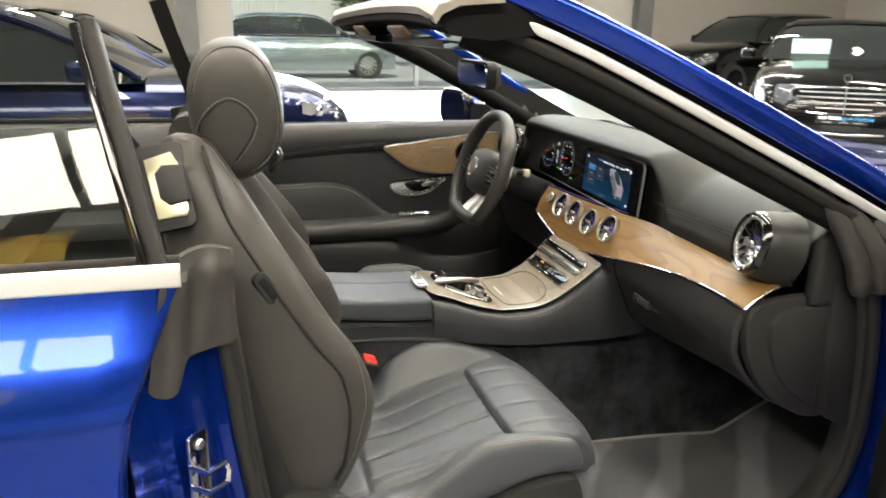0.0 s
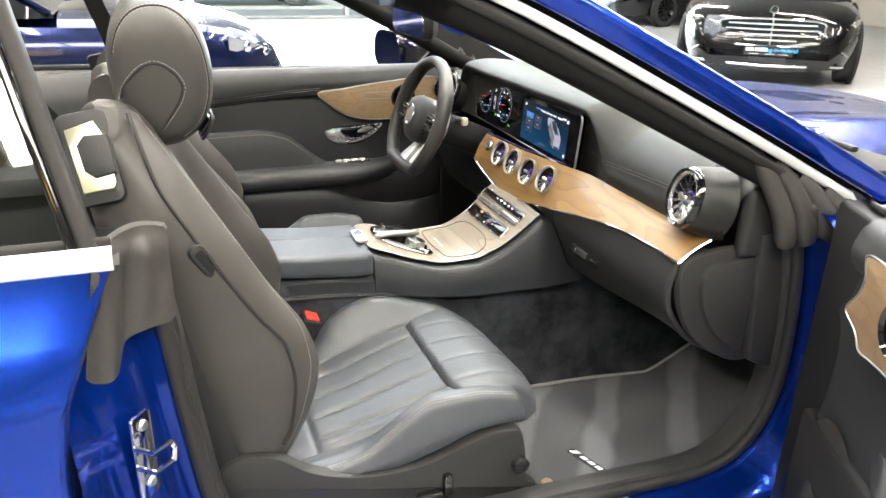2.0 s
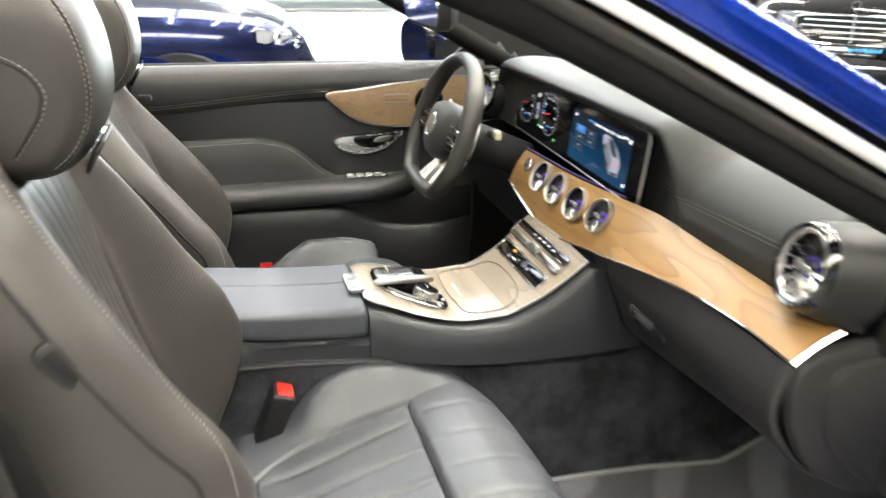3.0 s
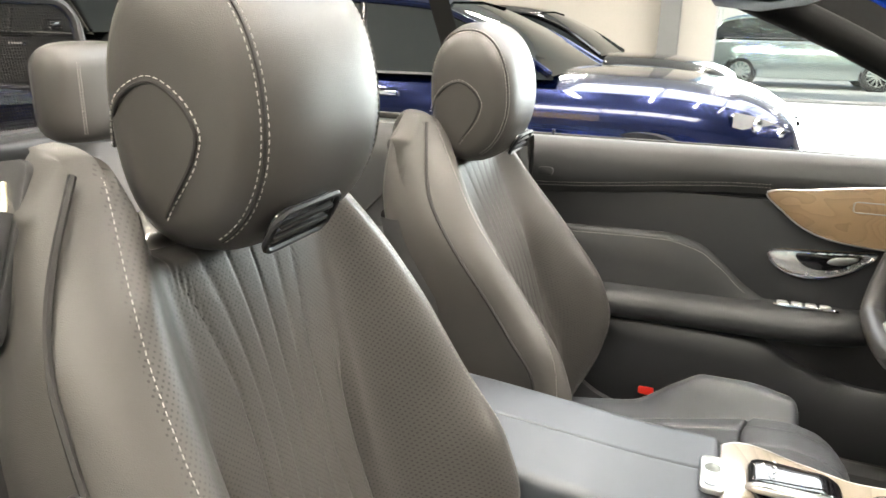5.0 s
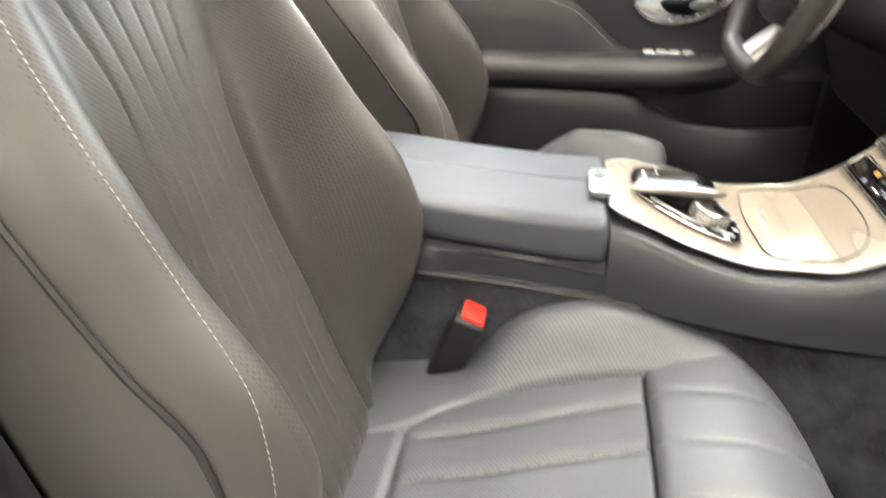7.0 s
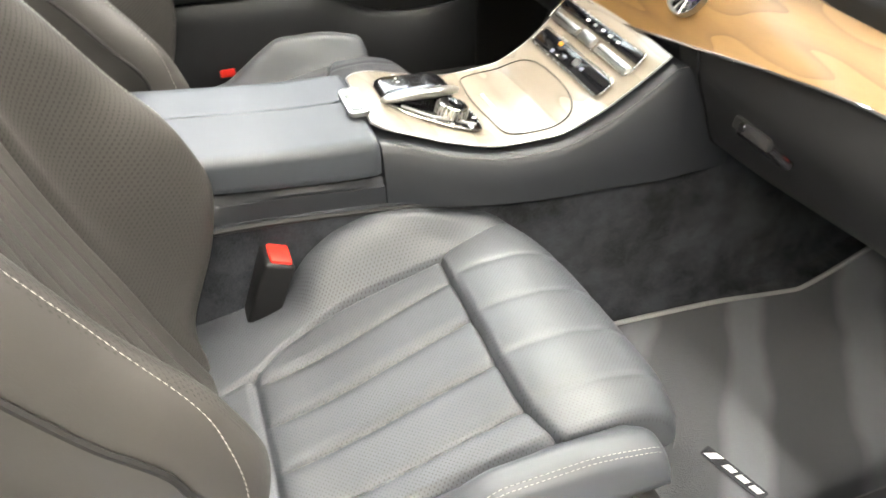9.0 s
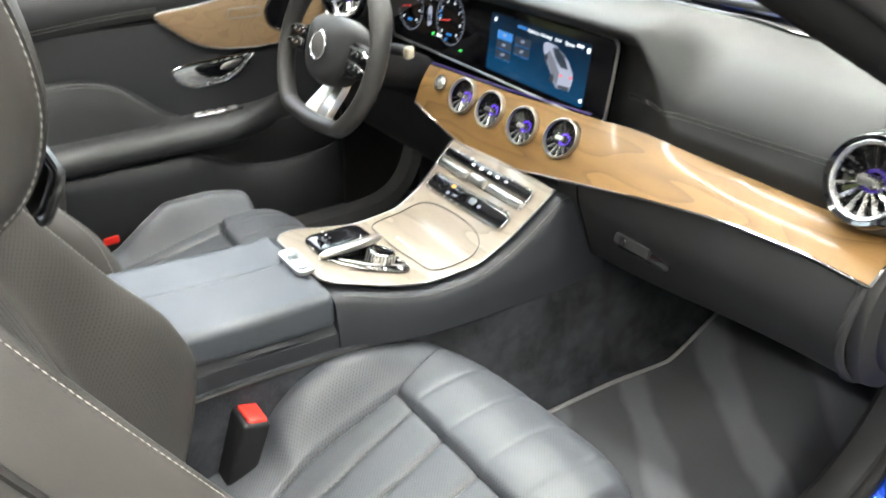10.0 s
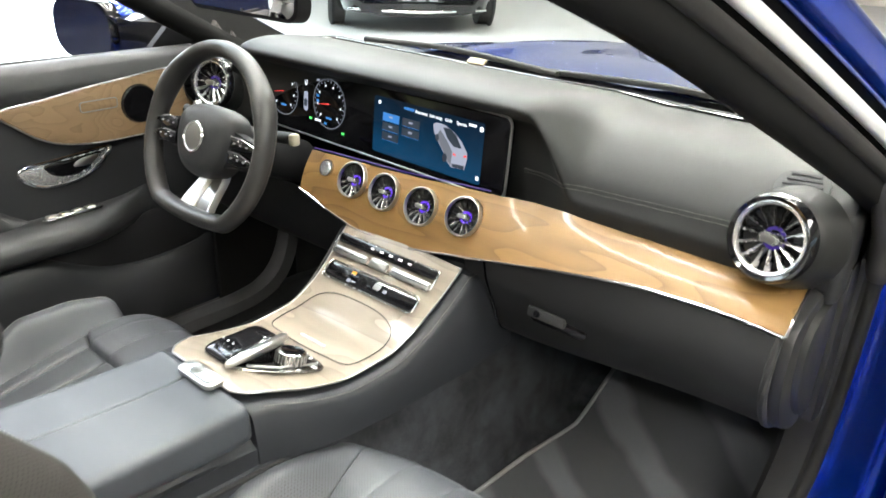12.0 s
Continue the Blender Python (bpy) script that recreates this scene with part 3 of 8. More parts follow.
def front_seat(out, label, dz=0.0, recline=0.0):
    """out: +1 for the driver's side, -1 for the passenger's."""
    seat = thing("front_seat", (0.05, out * 0.365, 0.29), label, "car seat", "front seats")

    def P(p):
        return V(p[0] - recline * smooth(0.82, 1.02, p[2]), out * (0.365 + p[1]), p[2] + dz)

    # backrest
    nu, nv = 280, 54
    rows = []
    for j in range(nv + 1):
        v = j / nv
        row = [back_point(-1 + 2 * i / nu, v) for i in range(nu + 1)]
        back = []
        for i in range(31):
            u = 1 - 2 * i / 30
            p = back_point(u, v)
            q = V(REAR_X(p.z), p.y, p.z)
            e = abs(u)
            q.x += 0.03 * smooth(0.75, 1.0, e) + 0.05 * smooth(0.9, 1.0, e)
            q.x = min(q.x, p.x - 0.012)
            q.z -= 0.025 * smooth(0.80, 1.0, v) * smooth(0.4, 0.8, e)
            back.append(q)
        rows.append(row + back)
    for k in range(1, 6):
        a = k / 5 * math.pi / 2
        row = []
        for i, p in enumerate(rows[nv]):
            u = (-1 + 2 * i / nu) if i <= nu else 1 - 2 * (i - nu - 1) / 30
            f = back_point(u, 1.0)
            m = (f.x + min(REAR_X(f.z), f.x - 0.012)) / 2
            s2 = math.sin(a)
            row.append(V(m + (p.x - m) * math.cos(a), p.y + (f.y - p.y) * s2 * s2, p.z + (f.z + 0.012 - p.z) * s2))
        rows.append(row)
    bm = bmesh.new()
    vs = [[bm.verts.new(P(p)) for p in row] for row in rows]
    n = len(rows[0])
    for j in range(len(rows) - 1):
        for i in range(n):
            k = (i + 1) % n
            f = bm.faces.new((vs[j][i], vs[j][k], vs[j + 1][k], vs[j + 1][i]))
            if i < nu and j < nv:
                u = abs(-1 + 2 * (i + 0.5) / nu)
                if u < 0.84:
                    f.material_index = 1
    bm.faces.new(vs[0])
    back = part("backrest", bm, [M_SEAT, M_SEAT_BACK_HOLES], seat, "perforated dark leather with fluted middle and tall wings", 60)

    def back_line(pairs, name="stitching", parent=back):
        pts, nor = [], []
        for u, v in pairs:
            p, pu, pv = back_point(u, v), back_point(u + 0.01, v), back_point(u, v + 0.01)
            nrm = (pu - p).cross(pv - p)
            nrm = nrm.normalized() if nrm.length else V(1, 0, 0)
            if nrm.x < 0:
                nrm = -nrm
            pts.append(P(p))
            nor.append(V(nrm.x, out * nrm.y, nrm.z))
        part(name, dashes(pts, nor), None, parent, "pale contrast thread")

    for s in (1, -1):
        back_line([(s * (0.955 - 0.135 * smooth(0.30, 0.62, v)), v) for v in [0.10 + 0.895 * i / 60 for i in range(61)]])

    # creases between the flutes
    for k in (-1.0, -0.6, -0.2, 0.2, 0.6, 1.0):
        pts = []
        for i in range(46):
            v = 0.06 + 0.915 * i / 45
            z = 0.47 + v * (1.05 - 0.47)
            p = back_point((FLUTE_C + k * FLUTE(z)) / HALF(z), v)
            pts.append(P((p.x - 0.0004, p.y, p.z)))
        part("crease", tube(pts, 0.0006 if abs(k) < 1 else 0.0010, 5), M_RUBBER, back)

    # seam and shell on the outer flank
    for s in (1, -1):
        path = []
        for i in range(60):
            z = 0.575 + 0.555 * i / 59
            path.append(P((FLANK_X(z), s * (HALF(z) - 0.0002 - 0.016 * smooth(1.08, 1.18, z)), z)))
        part("seam", tube(path, 0.0030, 6), M_RUBBER, back)
    shell = []
    for j in range(25):
        z = 0.44 + 0.54 * j / 24
        rx = REAR_X(z)
        h = (HALF(z) + 0.004) * (1 - 0.08 * smooth(0.80, 0.98, z))
        ring = [(rx + 0.075, h), (rx + 0.03, h + 0.002), (rx + 0.006, h - 0.01), (rx - 0.008, h * 0.8), (rx - 0.012, 0), (rx - 0.008, -h * 0.8), (rx + 0.006, -h + 0.01), (rx + 0.03, -h - 0.002), (rx + 0.075, -h)]
        shell.append([P((a, b, z)) for a, b in ring])
    bm = loft(shell)
    bmesh.ops.solidify(bm, geom=list(bm.faces), thickness=0.003)
    part("back_shell", bm, M_SOFT, seat, "smooth dark moulded shell")

    # release panel high on the outer flank
    face = frame_of(P((-0.378, 0.176, 1.074)), (-0.10, out * 0.88, 0.46), (-0.13, out * -0.45, 0.87))
    panel = part("release_panel", plate(rrect(0.066, 0.136, 0.012), 0.008, face, bevel=0.003), M_SOFT, seat)
    f2 = face @ Matrix.Translation((0, 0, 0.0085))
    flip = -out
    bez = [(-0.024, 0.044), (0.016, 0.050), (0.024, 0.028), (0.026, -0.042), (0.021, -0.051), (-0.019, -0.050)]
    part("bezel", plate([(flip * x, y) for x, y in bez], 0.004, f2, bevel=0.0015), M_BEZEL, panel, "satin metal bezel with a cream reflection in its colour")
    grip = [(-0.012, 0.018), (0.000, 0.030), (0.031, 0.026), (0.031, -0.030), (0.002, -0.032), (-0.010, -0.020)]
    part("release_handle", plate([(flip * x, y) for x, y in grip], 0.009, f2 @ Matrix.Translation((0, 0, 0.001)), bevel=0.003), M_SOFT, panel)

    # belt guide pad on the bolster
    face = frame_of(P((-0.246, 0.232, 0.923)), (0.40, out * 1.0, 0.12), (-0.54, 0, 0.84))
    part("side_button", plate(rrect(0.026, 0.058, 0.011), 0.011, face, bevel=0.004), M_SOFT, back)
    part("button_pad", plate(rrect(0.014, 0.040, 0.004), 0.0012, face @ Matrix.Translation((0, 0, 0.0112)), bevel=0.0005), M_PLASTIC, back)

    # headrest
    hc = V(-0.271, -0.003, 1.172)
    lean = radians(-4)

    def head(a, b):
        """a: round the side outline, b: across from -1 to 1."""
        half = 0.115
        fall = (1 - abs(b) ** 3.2) ** (1 / 2.6) if abs(b) < 1 else 0.0
        c, s = math.cos(a), math.sin(a)
        ex = math.copysign(abs(c) ** 0.90, c) * (0.078 if c > 0 else 0.077)
        ez = math.copysign(abs(s) ** 0.92, s) * 0.117
        keep = 0.34 + 0.66 * fall
        x, z = ex * keep, ez * (0.42 + 0.58 * fall)
        x += -0.010 * (ez / 0.12) ** 2 * (1 if s < 0 else -0.2)
        cs, sn = math.cos(lean), math.sin(lean)
        x2, z2 = x * cs + z * sn, -x * sn + z * cs
        bulge = half * (b if abs(b) < 1 else math.copysign(1, b))
        return V(hc.x + x2, hc.y + bulge, hc.z + z2)

    rows = [[P(head(2 * math.pi * i / 64, -1 + 2 * j / 44)) for i in range(64)] for j in range(45)]
    hr = part("headrest", loft(rows, ring=True, caps=True), M_SEAT, seat, "rounded leather head restraint with arched side seam", 70)

    def head_line(pairs, lift=0.0):
        pts, nor = [], []
        for a, b in pairs:
            p = head(a, b)
            e1, e2 = head(a + 0.02, b) - p, head(a, b + (0.02 if b < 0.9 else -0.02)) - p
            nrm = e1.cross(e2).normalized()
            if nrm.dot(p - hc) < 0:
                nrm = -nrm
            pts.append(P(p))
            nor.append(V(nrm.x, out * nrm.y, nrm.z))
        return pts, nor

    for s in (1, -1):
        for b in (0.76, 0.81):
            pts, nor = head_line([(radians(-70 + 230 * i / 50), s * b) for i in range(51)])
            part("stitching", dashes(pts, nor), None, hr, "pale contrast thread")
        pts, nor = head_line([(radians(-70 + 230 * i / 50), s * 0.785) for i in range(51)])
        part("seam", tube([p + q * 0.0002 for p, q in zip(pts, nor)], 0.0014, 6), M_RUBBER, hr)
        # arched side seam
        arch = [(p.x, p.y) for p in spline([(-0.064, -0.030, 0), (-0.057, -0.010, 0), (-0.035, 0.016, 0), (-0.008, 0.026, 0), (0.018, 0.012, 0), (0.031, -0.010, 0), (0.027, -0.030, 0), (0.018, -0.046, 0), (-0.008, -0.080, 0)], 6)]
        pts = []
        for ox, oz in arch:
            cs, sn = math.cos(lean), math.sin(lean)
            lo, hi = 0.0, 1.0
            x2, z2 = ox, oz
            ang = math.atan2(ox * sn + oz * cs, ox * cs - oz * sn)
            for _ in range(24):
                mid = (lo + hi) / 2
                p = head(ang, mid)
                r = math.hypot(p.x - hc.x, p.z - hc.z)
                if r > math.hypot(ox, oz):
                    lo = mid
                else:
                    hi = mid
            pts.append(P((hc.x + x2, hc.y + s * 0.115 * lo + s * 0.0006, hc.z + z2)))
        nor = [V(0, out * s, 0)] * len(pts)
        part("stitching", dashes(pts, nor), None, hr, "pale contrast thread")
        c0 = sum(pts, Vector()) / len(pts)
        inner = [p + (c0 - p).normalized() * 0.004 for p in pts]
        part("seam", tube(inner, 0.0016, 6), M_RUBBER, hr)
    # warm-air slot low in the front of the headrest
    face = frame_of(P((-0.216, 0.030, 1.086)), (0.86, out * 0.0, -0.50), (0.50, 0, 0.86))
    part("air_slot", plate(rrect(0.086, 0.034, 0.012), 0.006, face, bevel=0.003), M_BLACK, hr)
    for k in (-1, 1):
        part("slot_bar", plate(rrect(0.080, 0.0045, 0.002), 0.003, face @ Matrix.Translation((0, 0.006 * k, 0.0055)), bevel=0.001), M_RUBBER, hr)
    part("slot_rim", sweep([face @ V(x, y, 0.006) for x, y in rrect(0.096, 0.038, 0.014, 6)], circle(0.0028, 6), (0.1, 0.2, 1), closed=True), M_PLASTIC, hr)
    # gloss carrier under the headrest
    part("headrest_carrier", box(-0.392, -0.312, -0.095, 0.095, 1.02, 1.072, 0.012, 3, Matrix.Translation((-recline, out * 0.365, dz))), M_SATIN, seat, "satin metal headrest carrier")
    for w in (-0.05, 0.05):
        part("post", tube([P((-0.315, w, 1.03)), P((-0.305, w, 1.11))], 0.006, 10), M_CHROME, seat)

    # cushion: fluted middle with the inboard bolster
    nx, nw = 110, 200
    rows = []
    for j in range(nw + 1):
        w = -0.243 + (OUT_W + 0.003 + 0.243) * j / nw
        x1 = min(seam_x(w), REST_X(w) - 0.006)
        row = [P((-0.17, w, 0.42))]
        for i in range(nx + 1):
            x = -0.17 + (x1 + 0.17) * i / nx
            row.append(P((x, w, cushion_point(x, w))))
        row.append(P((x1 + 0.0005, w, 0.42)))
        rows.append(row)
    rows.insert(0, [V(p.x, p.y, min(p.z, 0.42 + dz)) for p in rows[0]])
    bm = bmesh.new()
    vs = [[bm.verts.new(p) for p in row] for row in rows]
    for i in range(len(rows) - 1):
        for j in range(len(rows[0]) - 1):
            f = bm.faces.new((vs[i][j], vs[i][j + 1], vs[i + 1][j + 1], vs[i + 1][j]))
            if i > 8:
                f.material_index = 1
    cu = part("cushion", bm, [M_CUSHION_LIT, M_CUSHION_LIT_HOLES], seat, "perforated dark leather with fore-and-aft flutes", 60)
    # outboard bolster with its stitched edge
    rows = []
    for i in range(91):
        x = -0.17 + 0.476 * i / 90
        row = [P((x, OUT_W, 0.43))]
        for j in range(29):
            w = OUT_W + (0.248 - OUT_W) * j / 28
            row.append(P((x, w, bolster_point(x, w))))
        lo = LOW_Z(x)
        top = bolster_point(x, 0.248)
        row += [P((x, 0.2495, top * 0.6 + lo * 0.4)), P((x, 0.247, lo + 0.006)), P((x, 0.240, lo)), P((x, 0.20, lo - 0.02))]
        rows.append(row)
    bol = part("side_bolster", loft(rows, ring=True, caps=True), M_CUSHION_LIT, seat, "smooth leather side bolster with pale stitching", 60)
    edge = [(-0.12 + 0.415 * i / 70, 0.233) for i in range(71)]
    for off in (0.0, 0.0045):
        part("stitching", dashes([P((x, w + off, bolster_point(x, w + off))) for x, w in edge], [V(0, out * 0.45, 0.89)] * 71), None, bol, "pale contrast thread")
    # thigh rest
    rows = []
    for j in range(121):
        w = -0.196 + 0.3725 * j / 120
        x0, x1 = seam_x(w) + 0.003, REST_X(w)
        x0 = min(x0, x1 - 0.004)
        row = [P((x0, w, 0.46))]
        for i in range(49):
            t = i / 48
            x = x0 + (x1 - x0) * (1 - (1 - t) ** 1.35)
            row.append(P((x, w, rest_point(x, w))))
        row += [P((x1 - 0.003, w, 0.478)), P((x1 - 0.022, w, 0.462))]
        rows.append(row)
    part("thigh_rest", loft(rows, ring=True, caps=True), M_CUSHION_LIT_HOLES, seat, "perforated leather thigh rest with shallow flutes", 60)
    # thread along the flutes
    for k in FLUTES:
        pts = [P((x, flute_w(k, x) + 0.0036, cushion_point(x, flute_w(k, x) + 0.0036))) for x in [-0.065 + 0.245 * i / 40 for i in range(41)]]
        part("stitching", dashes(pts, [V(0, 0, 1)] * 41, 0.0032, 0.0026, 0.0008, thread=M_THREAD), None, cu, "grey thread")

    # base trim with its controls
    for s in (1, -1):
        prof = [(-0.300, 0.42), (-0.285, 0.500), (-0.250, 0.560), (-0.205, 0.571), (-0.160, 0.556), (-0.100, 0.510), (-0.01, 0.480), (0.10, 0.475), (0.215, 0.508), (0.280, 0.511), (0.306, 0.488), (0.318, 0.390), (0.300, 0.345), (-0.25, 0.335)]
        pts = [(p.x, p.y) for p in spline([(a, b, 0) for a, b in prof], 5, True)]
        m = Matrix(((1, 0, 0, 0), (0, 0, out * s, out * (0.365 + s * 0.232)), (0, 1, 0, dz), (0, 0, 0, 1)))
        part("side_trim", plate(pts, 0.026, m, bevel=0.010), M_SOFT, seat, "moulded grey base trim")
    kn = frame_of(P((0.296, 0.258, 0.430)), (0, out, 0.0))
    part("lumbar_knob", lathe([(0.0, 0.016), (0.010, 0.016), (0.014, 0.013), (0.017, 0.0), (0.0, 0.0)], 24, kn), M_PLASTIC, seat)
    part("knob_ring", lathe([(0.014, 0.014), (0.016, 0.0155), (0.018, 0.012), (0.0165, 0.009)], 24, kn, closed=True), M_PLASTIC, seat)
    sw = frame_of(P((0.145, 0.258, 0.425)), (0, out, 0.0))
    part("seat_switch", plate(rrect(0.018, 0.044, 0.006), 0.014, sw, bevel=0.004), M_BLACK, seat)
    part("seat_switch", plate(rrect(0.050, 0.016, 0.006), 0.014, sw @ Matrix.Translation((0.036 * out, -0.018, 0)), bevel=0.004), M_BLACK, seat)
    part("frame", box(-0.20, 0.24, -0.18, 0.18, 0.30, 0.42, 0.01, 2, Matrix.Translation((0, out * 0.365, dz))), M_PLASTIC, seat)
    for w in (-0.17, 0.17):
        part("rail", box(-0.24, 0.36, w - 0.018, w + 0.018, 0.285, 0.312, 0.004, 1, Matrix.Translation((0, out * 0.365, dz))), M_SATIN, seat)

    # buckle beside the cushion, on the tunnel side
    bk = thing("belt_buckle", (-0.05, out * 0.16, 0.45), "black seat belt buckle with red release button", "seat belt buckle", "belt buckles")
    tl = Matrix.Translation((-0.028, out * 0.165, 0.545 + dz)) @ Matrix.Rotation(radians(22), 4, "Y")
    part("housing", box(-0.021, 0.021, -0.027, 0.027, -0.095, 0.036, 0.006, 3, tl), M_PLASTIC, bk)
    part("release_button", box(-0.013, 0.017, -0.021, 0.021, 0.030, 0.040, 0.004, 2, tl), M_RED, bk, "red release button")
    part("stalk", tube([V(-0.05, out * 0.165, 0.40), V(-0.045, out * 0.165, 0.49)], 0.012, 8), M_PLASTIC, bk)
    return seat


front_seat(-1, "dark grey leather passenger seat with pale stitching, headrest raised")
front_seat(1, "dark grey leather driver's seat with pale stitching behind the wheel", -0.045, 0.030)

# ------------------------------------------------------------------ centre console
CY = -0.012
CON_Z = hermite([(0.14, 0.692), (0.18, 0.686), (0.25, 0.664), (0.33, 0.648), (0.40, 0.650), (0.46, 0.672), (0.51, 0.706), (0.565, 0.754)])
CON_W = hermite([(0.145, 0.070), (0.16, 0.088), (0.20, 0.104), (0.28, 0.116), (0.38, 0.121), (0.46, 0.126), (0.565, 0.139)])


def con(x, w, lift=0.0):
    e = 0.004
    s = (CON_Z(x + e) - CON_Z(x - e)) / (2 * e)
    n = V(-s, 0, 1).normalized()
    return V(x, CY + w, CON_Z(x) + 0.006 * (1 - (w / 0.14) ** 2)) + n * lift


def con_m(x, w, lift=0.0):
    """Matrix on the console: local x to the car's right... local y forward, local z off the surface."""
    e = 0.004
    s = (CON_Z(x + e) - CON_Z(x - e)) / (2 * e)
    y = V(1, 0, s).normalized()
    z = V(-s, 0, 1).normalized()
    xx = y.cross(z)
    return Matrix.Translation(con(x, w, lift)) @ Matrix((xx, y, z)).transposed().to_4x4()


def lid_low(x):
    """Lower edge of the armrest lid: it climbs towards the back."""
    return 0.648 + 0.040 * smooth(0.16, -0.30, x)


console = thing("centre_console", (0.2, CY, 0.29), "dark leather centre console with pale ash veneer and chrome controls", "centre console")
# leather body of the tunnel
CON_LOW = hermite([(-0.42, 0.615), (-0.1, 0.618), (0.15, 0.598), (0.42, 0.570), (0.70, 0.578)])
rows = []
for x in sorted([-0.42 + 1.10 * i / 48 for i in range(49)] + [0.1462, 0.1476]):
    top = (CON_Z(x) if x > 0.147 else lid_low(x)) - 0.004
    if x > 0.565:
        top = 0.750 - (x - 0.565) * 0.2
    hw = max(CON_W(x) + 0.012, 0.104) if x > 0.147 else 0.102
    low = CON_LOW(x)
    sec = [(hw + 0.022, low), (hw + 0.020, low + 0.03), (hw + 0.012, top - 0.012), (hw + 0.004, top - 0.002), (hw - 0.010, top), (0.0, top - 0.001)]
    row = [V(x, CY + a, b) for a, b in sec] + [V(x, CY - a, b) for a, b in reversed(sec[:-1])]
    rows.append(row)
bm = loft(rows)
bmesh.ops.solidify(bm, geom=list(bm.faces), thickness=0.004)
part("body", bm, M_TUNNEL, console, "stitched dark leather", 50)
for s in (1, -1):
    pts, nor = [], []
    for i in range(60):
        x = 0.165 + 0.42 * i / 59
        pts.append(V(x, CY + s * (CON_W(x) + 0.0175), CON_Z(min(x, 0.565)) - 0.006))
        nor.append(V(0, s * 0.5, 0.86))
    part("stitching", dashes(pts, nor, thread=M_THREAD), None, console, "grey thread")
    part("lower_edge", tube([V(-0.40 + 1.05 * i / 30, CY + s * 0.129 * (1 + 0.15 * smooth(0.1, 0.5, -0.4 + 1.05 * i / 30)), CON_LOW(-0.4 + 1.05 * i / 30) - 0.002) for i in range(31)], 0.005, 8), M_PLASTIC, console)
# veneer tray
rows = []
for i in range(61):
    x = 0.1455 + 0.42 * i / 60
    h = CON_W(x)
    rows.append([con(x, h * (-1 + 2 * j / 24), 0.005) for j in range(25)])
bm = loft(rows)
bmesh.ops.solidify(bm, geom=list(bm.faces), thickness=0.006)
veneer = part("veneer_tray", bm, M_WOOD_TRAY, console, "open-pore ash veneer with silvery glare in its colour")
rim = [con(0.1455 + 0.42 * i / 60, CON_W(0.1455 + 0.42 * i / 60), 0.004) for i in range(61)] + [con(0.1455 + 0.42 * i / 60, -CON_W(0.1455 + 0.42 * i / 60), 0.004) for i in range(60, -1, -1)]
part("rim", sweep(rim, circle(0.0016, 8), (0.05, 0.02, 1), closed=True), M_SATIN, console, "thin satin rim")
# sliding lid line
lid = [con(x, w, 0.0062) for x, w in [(p.x, p.y) for p in spline([(0.342, -0.096, 0), (0.330, -0.05, 0), (0.326, 0.0, 0), (0.330, 0.05, 0), (0.342, 0.092, 0), (0.40, 0.100, 0), (0.440, 0.092, 0), (0.458, 0.06, 0), (0.462, 0.0, 0), (0.458, -0.06, 0), (0.440, -0.096, 0), (0.40, -0.104, 0)], 6, True)]]
part("lid_gap", tube(lid, 0.0009, 6, True), M_RUBBER, veneer)
part("lid_grip", plate(rrect(0.060, 0.006, 0.003), 0.0015, con_m(0.348, -0.005, 0.0058), bevel=0.0005), M_SATIN, veneer)
# touch pad with palm rest and wheel
X_C = 0.240


def on_plate(pts, lift):
    """Console points given as (forward, left) in the plate's own axes."""
    return [(-w, x - X_C) for x, w in pts], con_m(X_C, 0.0, lift)


OUTL = [(p.x, p.y) for p in spline([(0.175, 0.004, 0), (0.182, 0.034, 0), (0.205, 0.050, 0), (0.252, 0.053, 0), (0.288, 0.040, 0), (0.306, 0.002, 0), (0.313, -0.040, 0), (0.304, -0.080, 0), (0.270, -0.080, 0), (0.222, -0.062, 0), (0.190, -0.040, 0), (0.177, -0.022, 0)], 5, True)]
pts, pm_ = on_plate(OUTL, 0.006)
pad = part("controller_plate", plate(pts, 0.004, pm_, bevel=0.0012), M_BLACK, console, "gloss black controller plate")
part("plate_rim", sweep([pm_ @ V(x, y, 0.003) for x, y in pts], circle(0.0018, 6), (0.05, 0.02, 1), closed=True), M_SILVER, pad)
rows = []
for i in range(33):
    t = i / 32
    x = 0.176 + 0.110 * t
    e = max(0.0, 1 - abs(2 * t - 1) ** 5) ** 0.4
    row = []
    for j in range(33):
        u = -1 + 2 * j / 32
        f = max(0.0, 1 - abs(u) ** 5) ** 0.4
        row.append(con(x, 0.012 + 0.006 * t + u * 0.037 * (0.55 + 0.45 * e), 0.009 + (0.012 + 0.018 * smooth(0, 0.8, t)) * min(e, 1) * f))
    rows.append(row)
part("touch_pad", loft(rows), M_BLACK, pad, "gloss black touch pad", 60)
arc = spline([con(0.173, -0.020, 0.010), con(0.184, -0.026, 0.017), con(0.212, -0.027, 0.027), con(0.250, -0.021, 0.034), con(0.280, -0.006, 0.033), con(0.292, 0.012, 0.024)], 8)
part("palm_arc", sweep(arc, rrect(0.017, 0.012, 0.0055, 4), (0, 0, 1), scale=lambda t: 0.45 + 0.65 * math.sin(math.pi * t) ** 0.6), M_SATIN, pad, "polished silver palm rest", 60)
wheel_m = con_m(0.268, -0.044, 0.008)
part("thumb_wheel", lathe([(0.0195, 0.021), (0.0225, 0.0195), (0.0240, 0.008), (0.0225, 0.0)], 36, wheel_m), M_SILVER, pad, "ribbed silver rotary wheel")
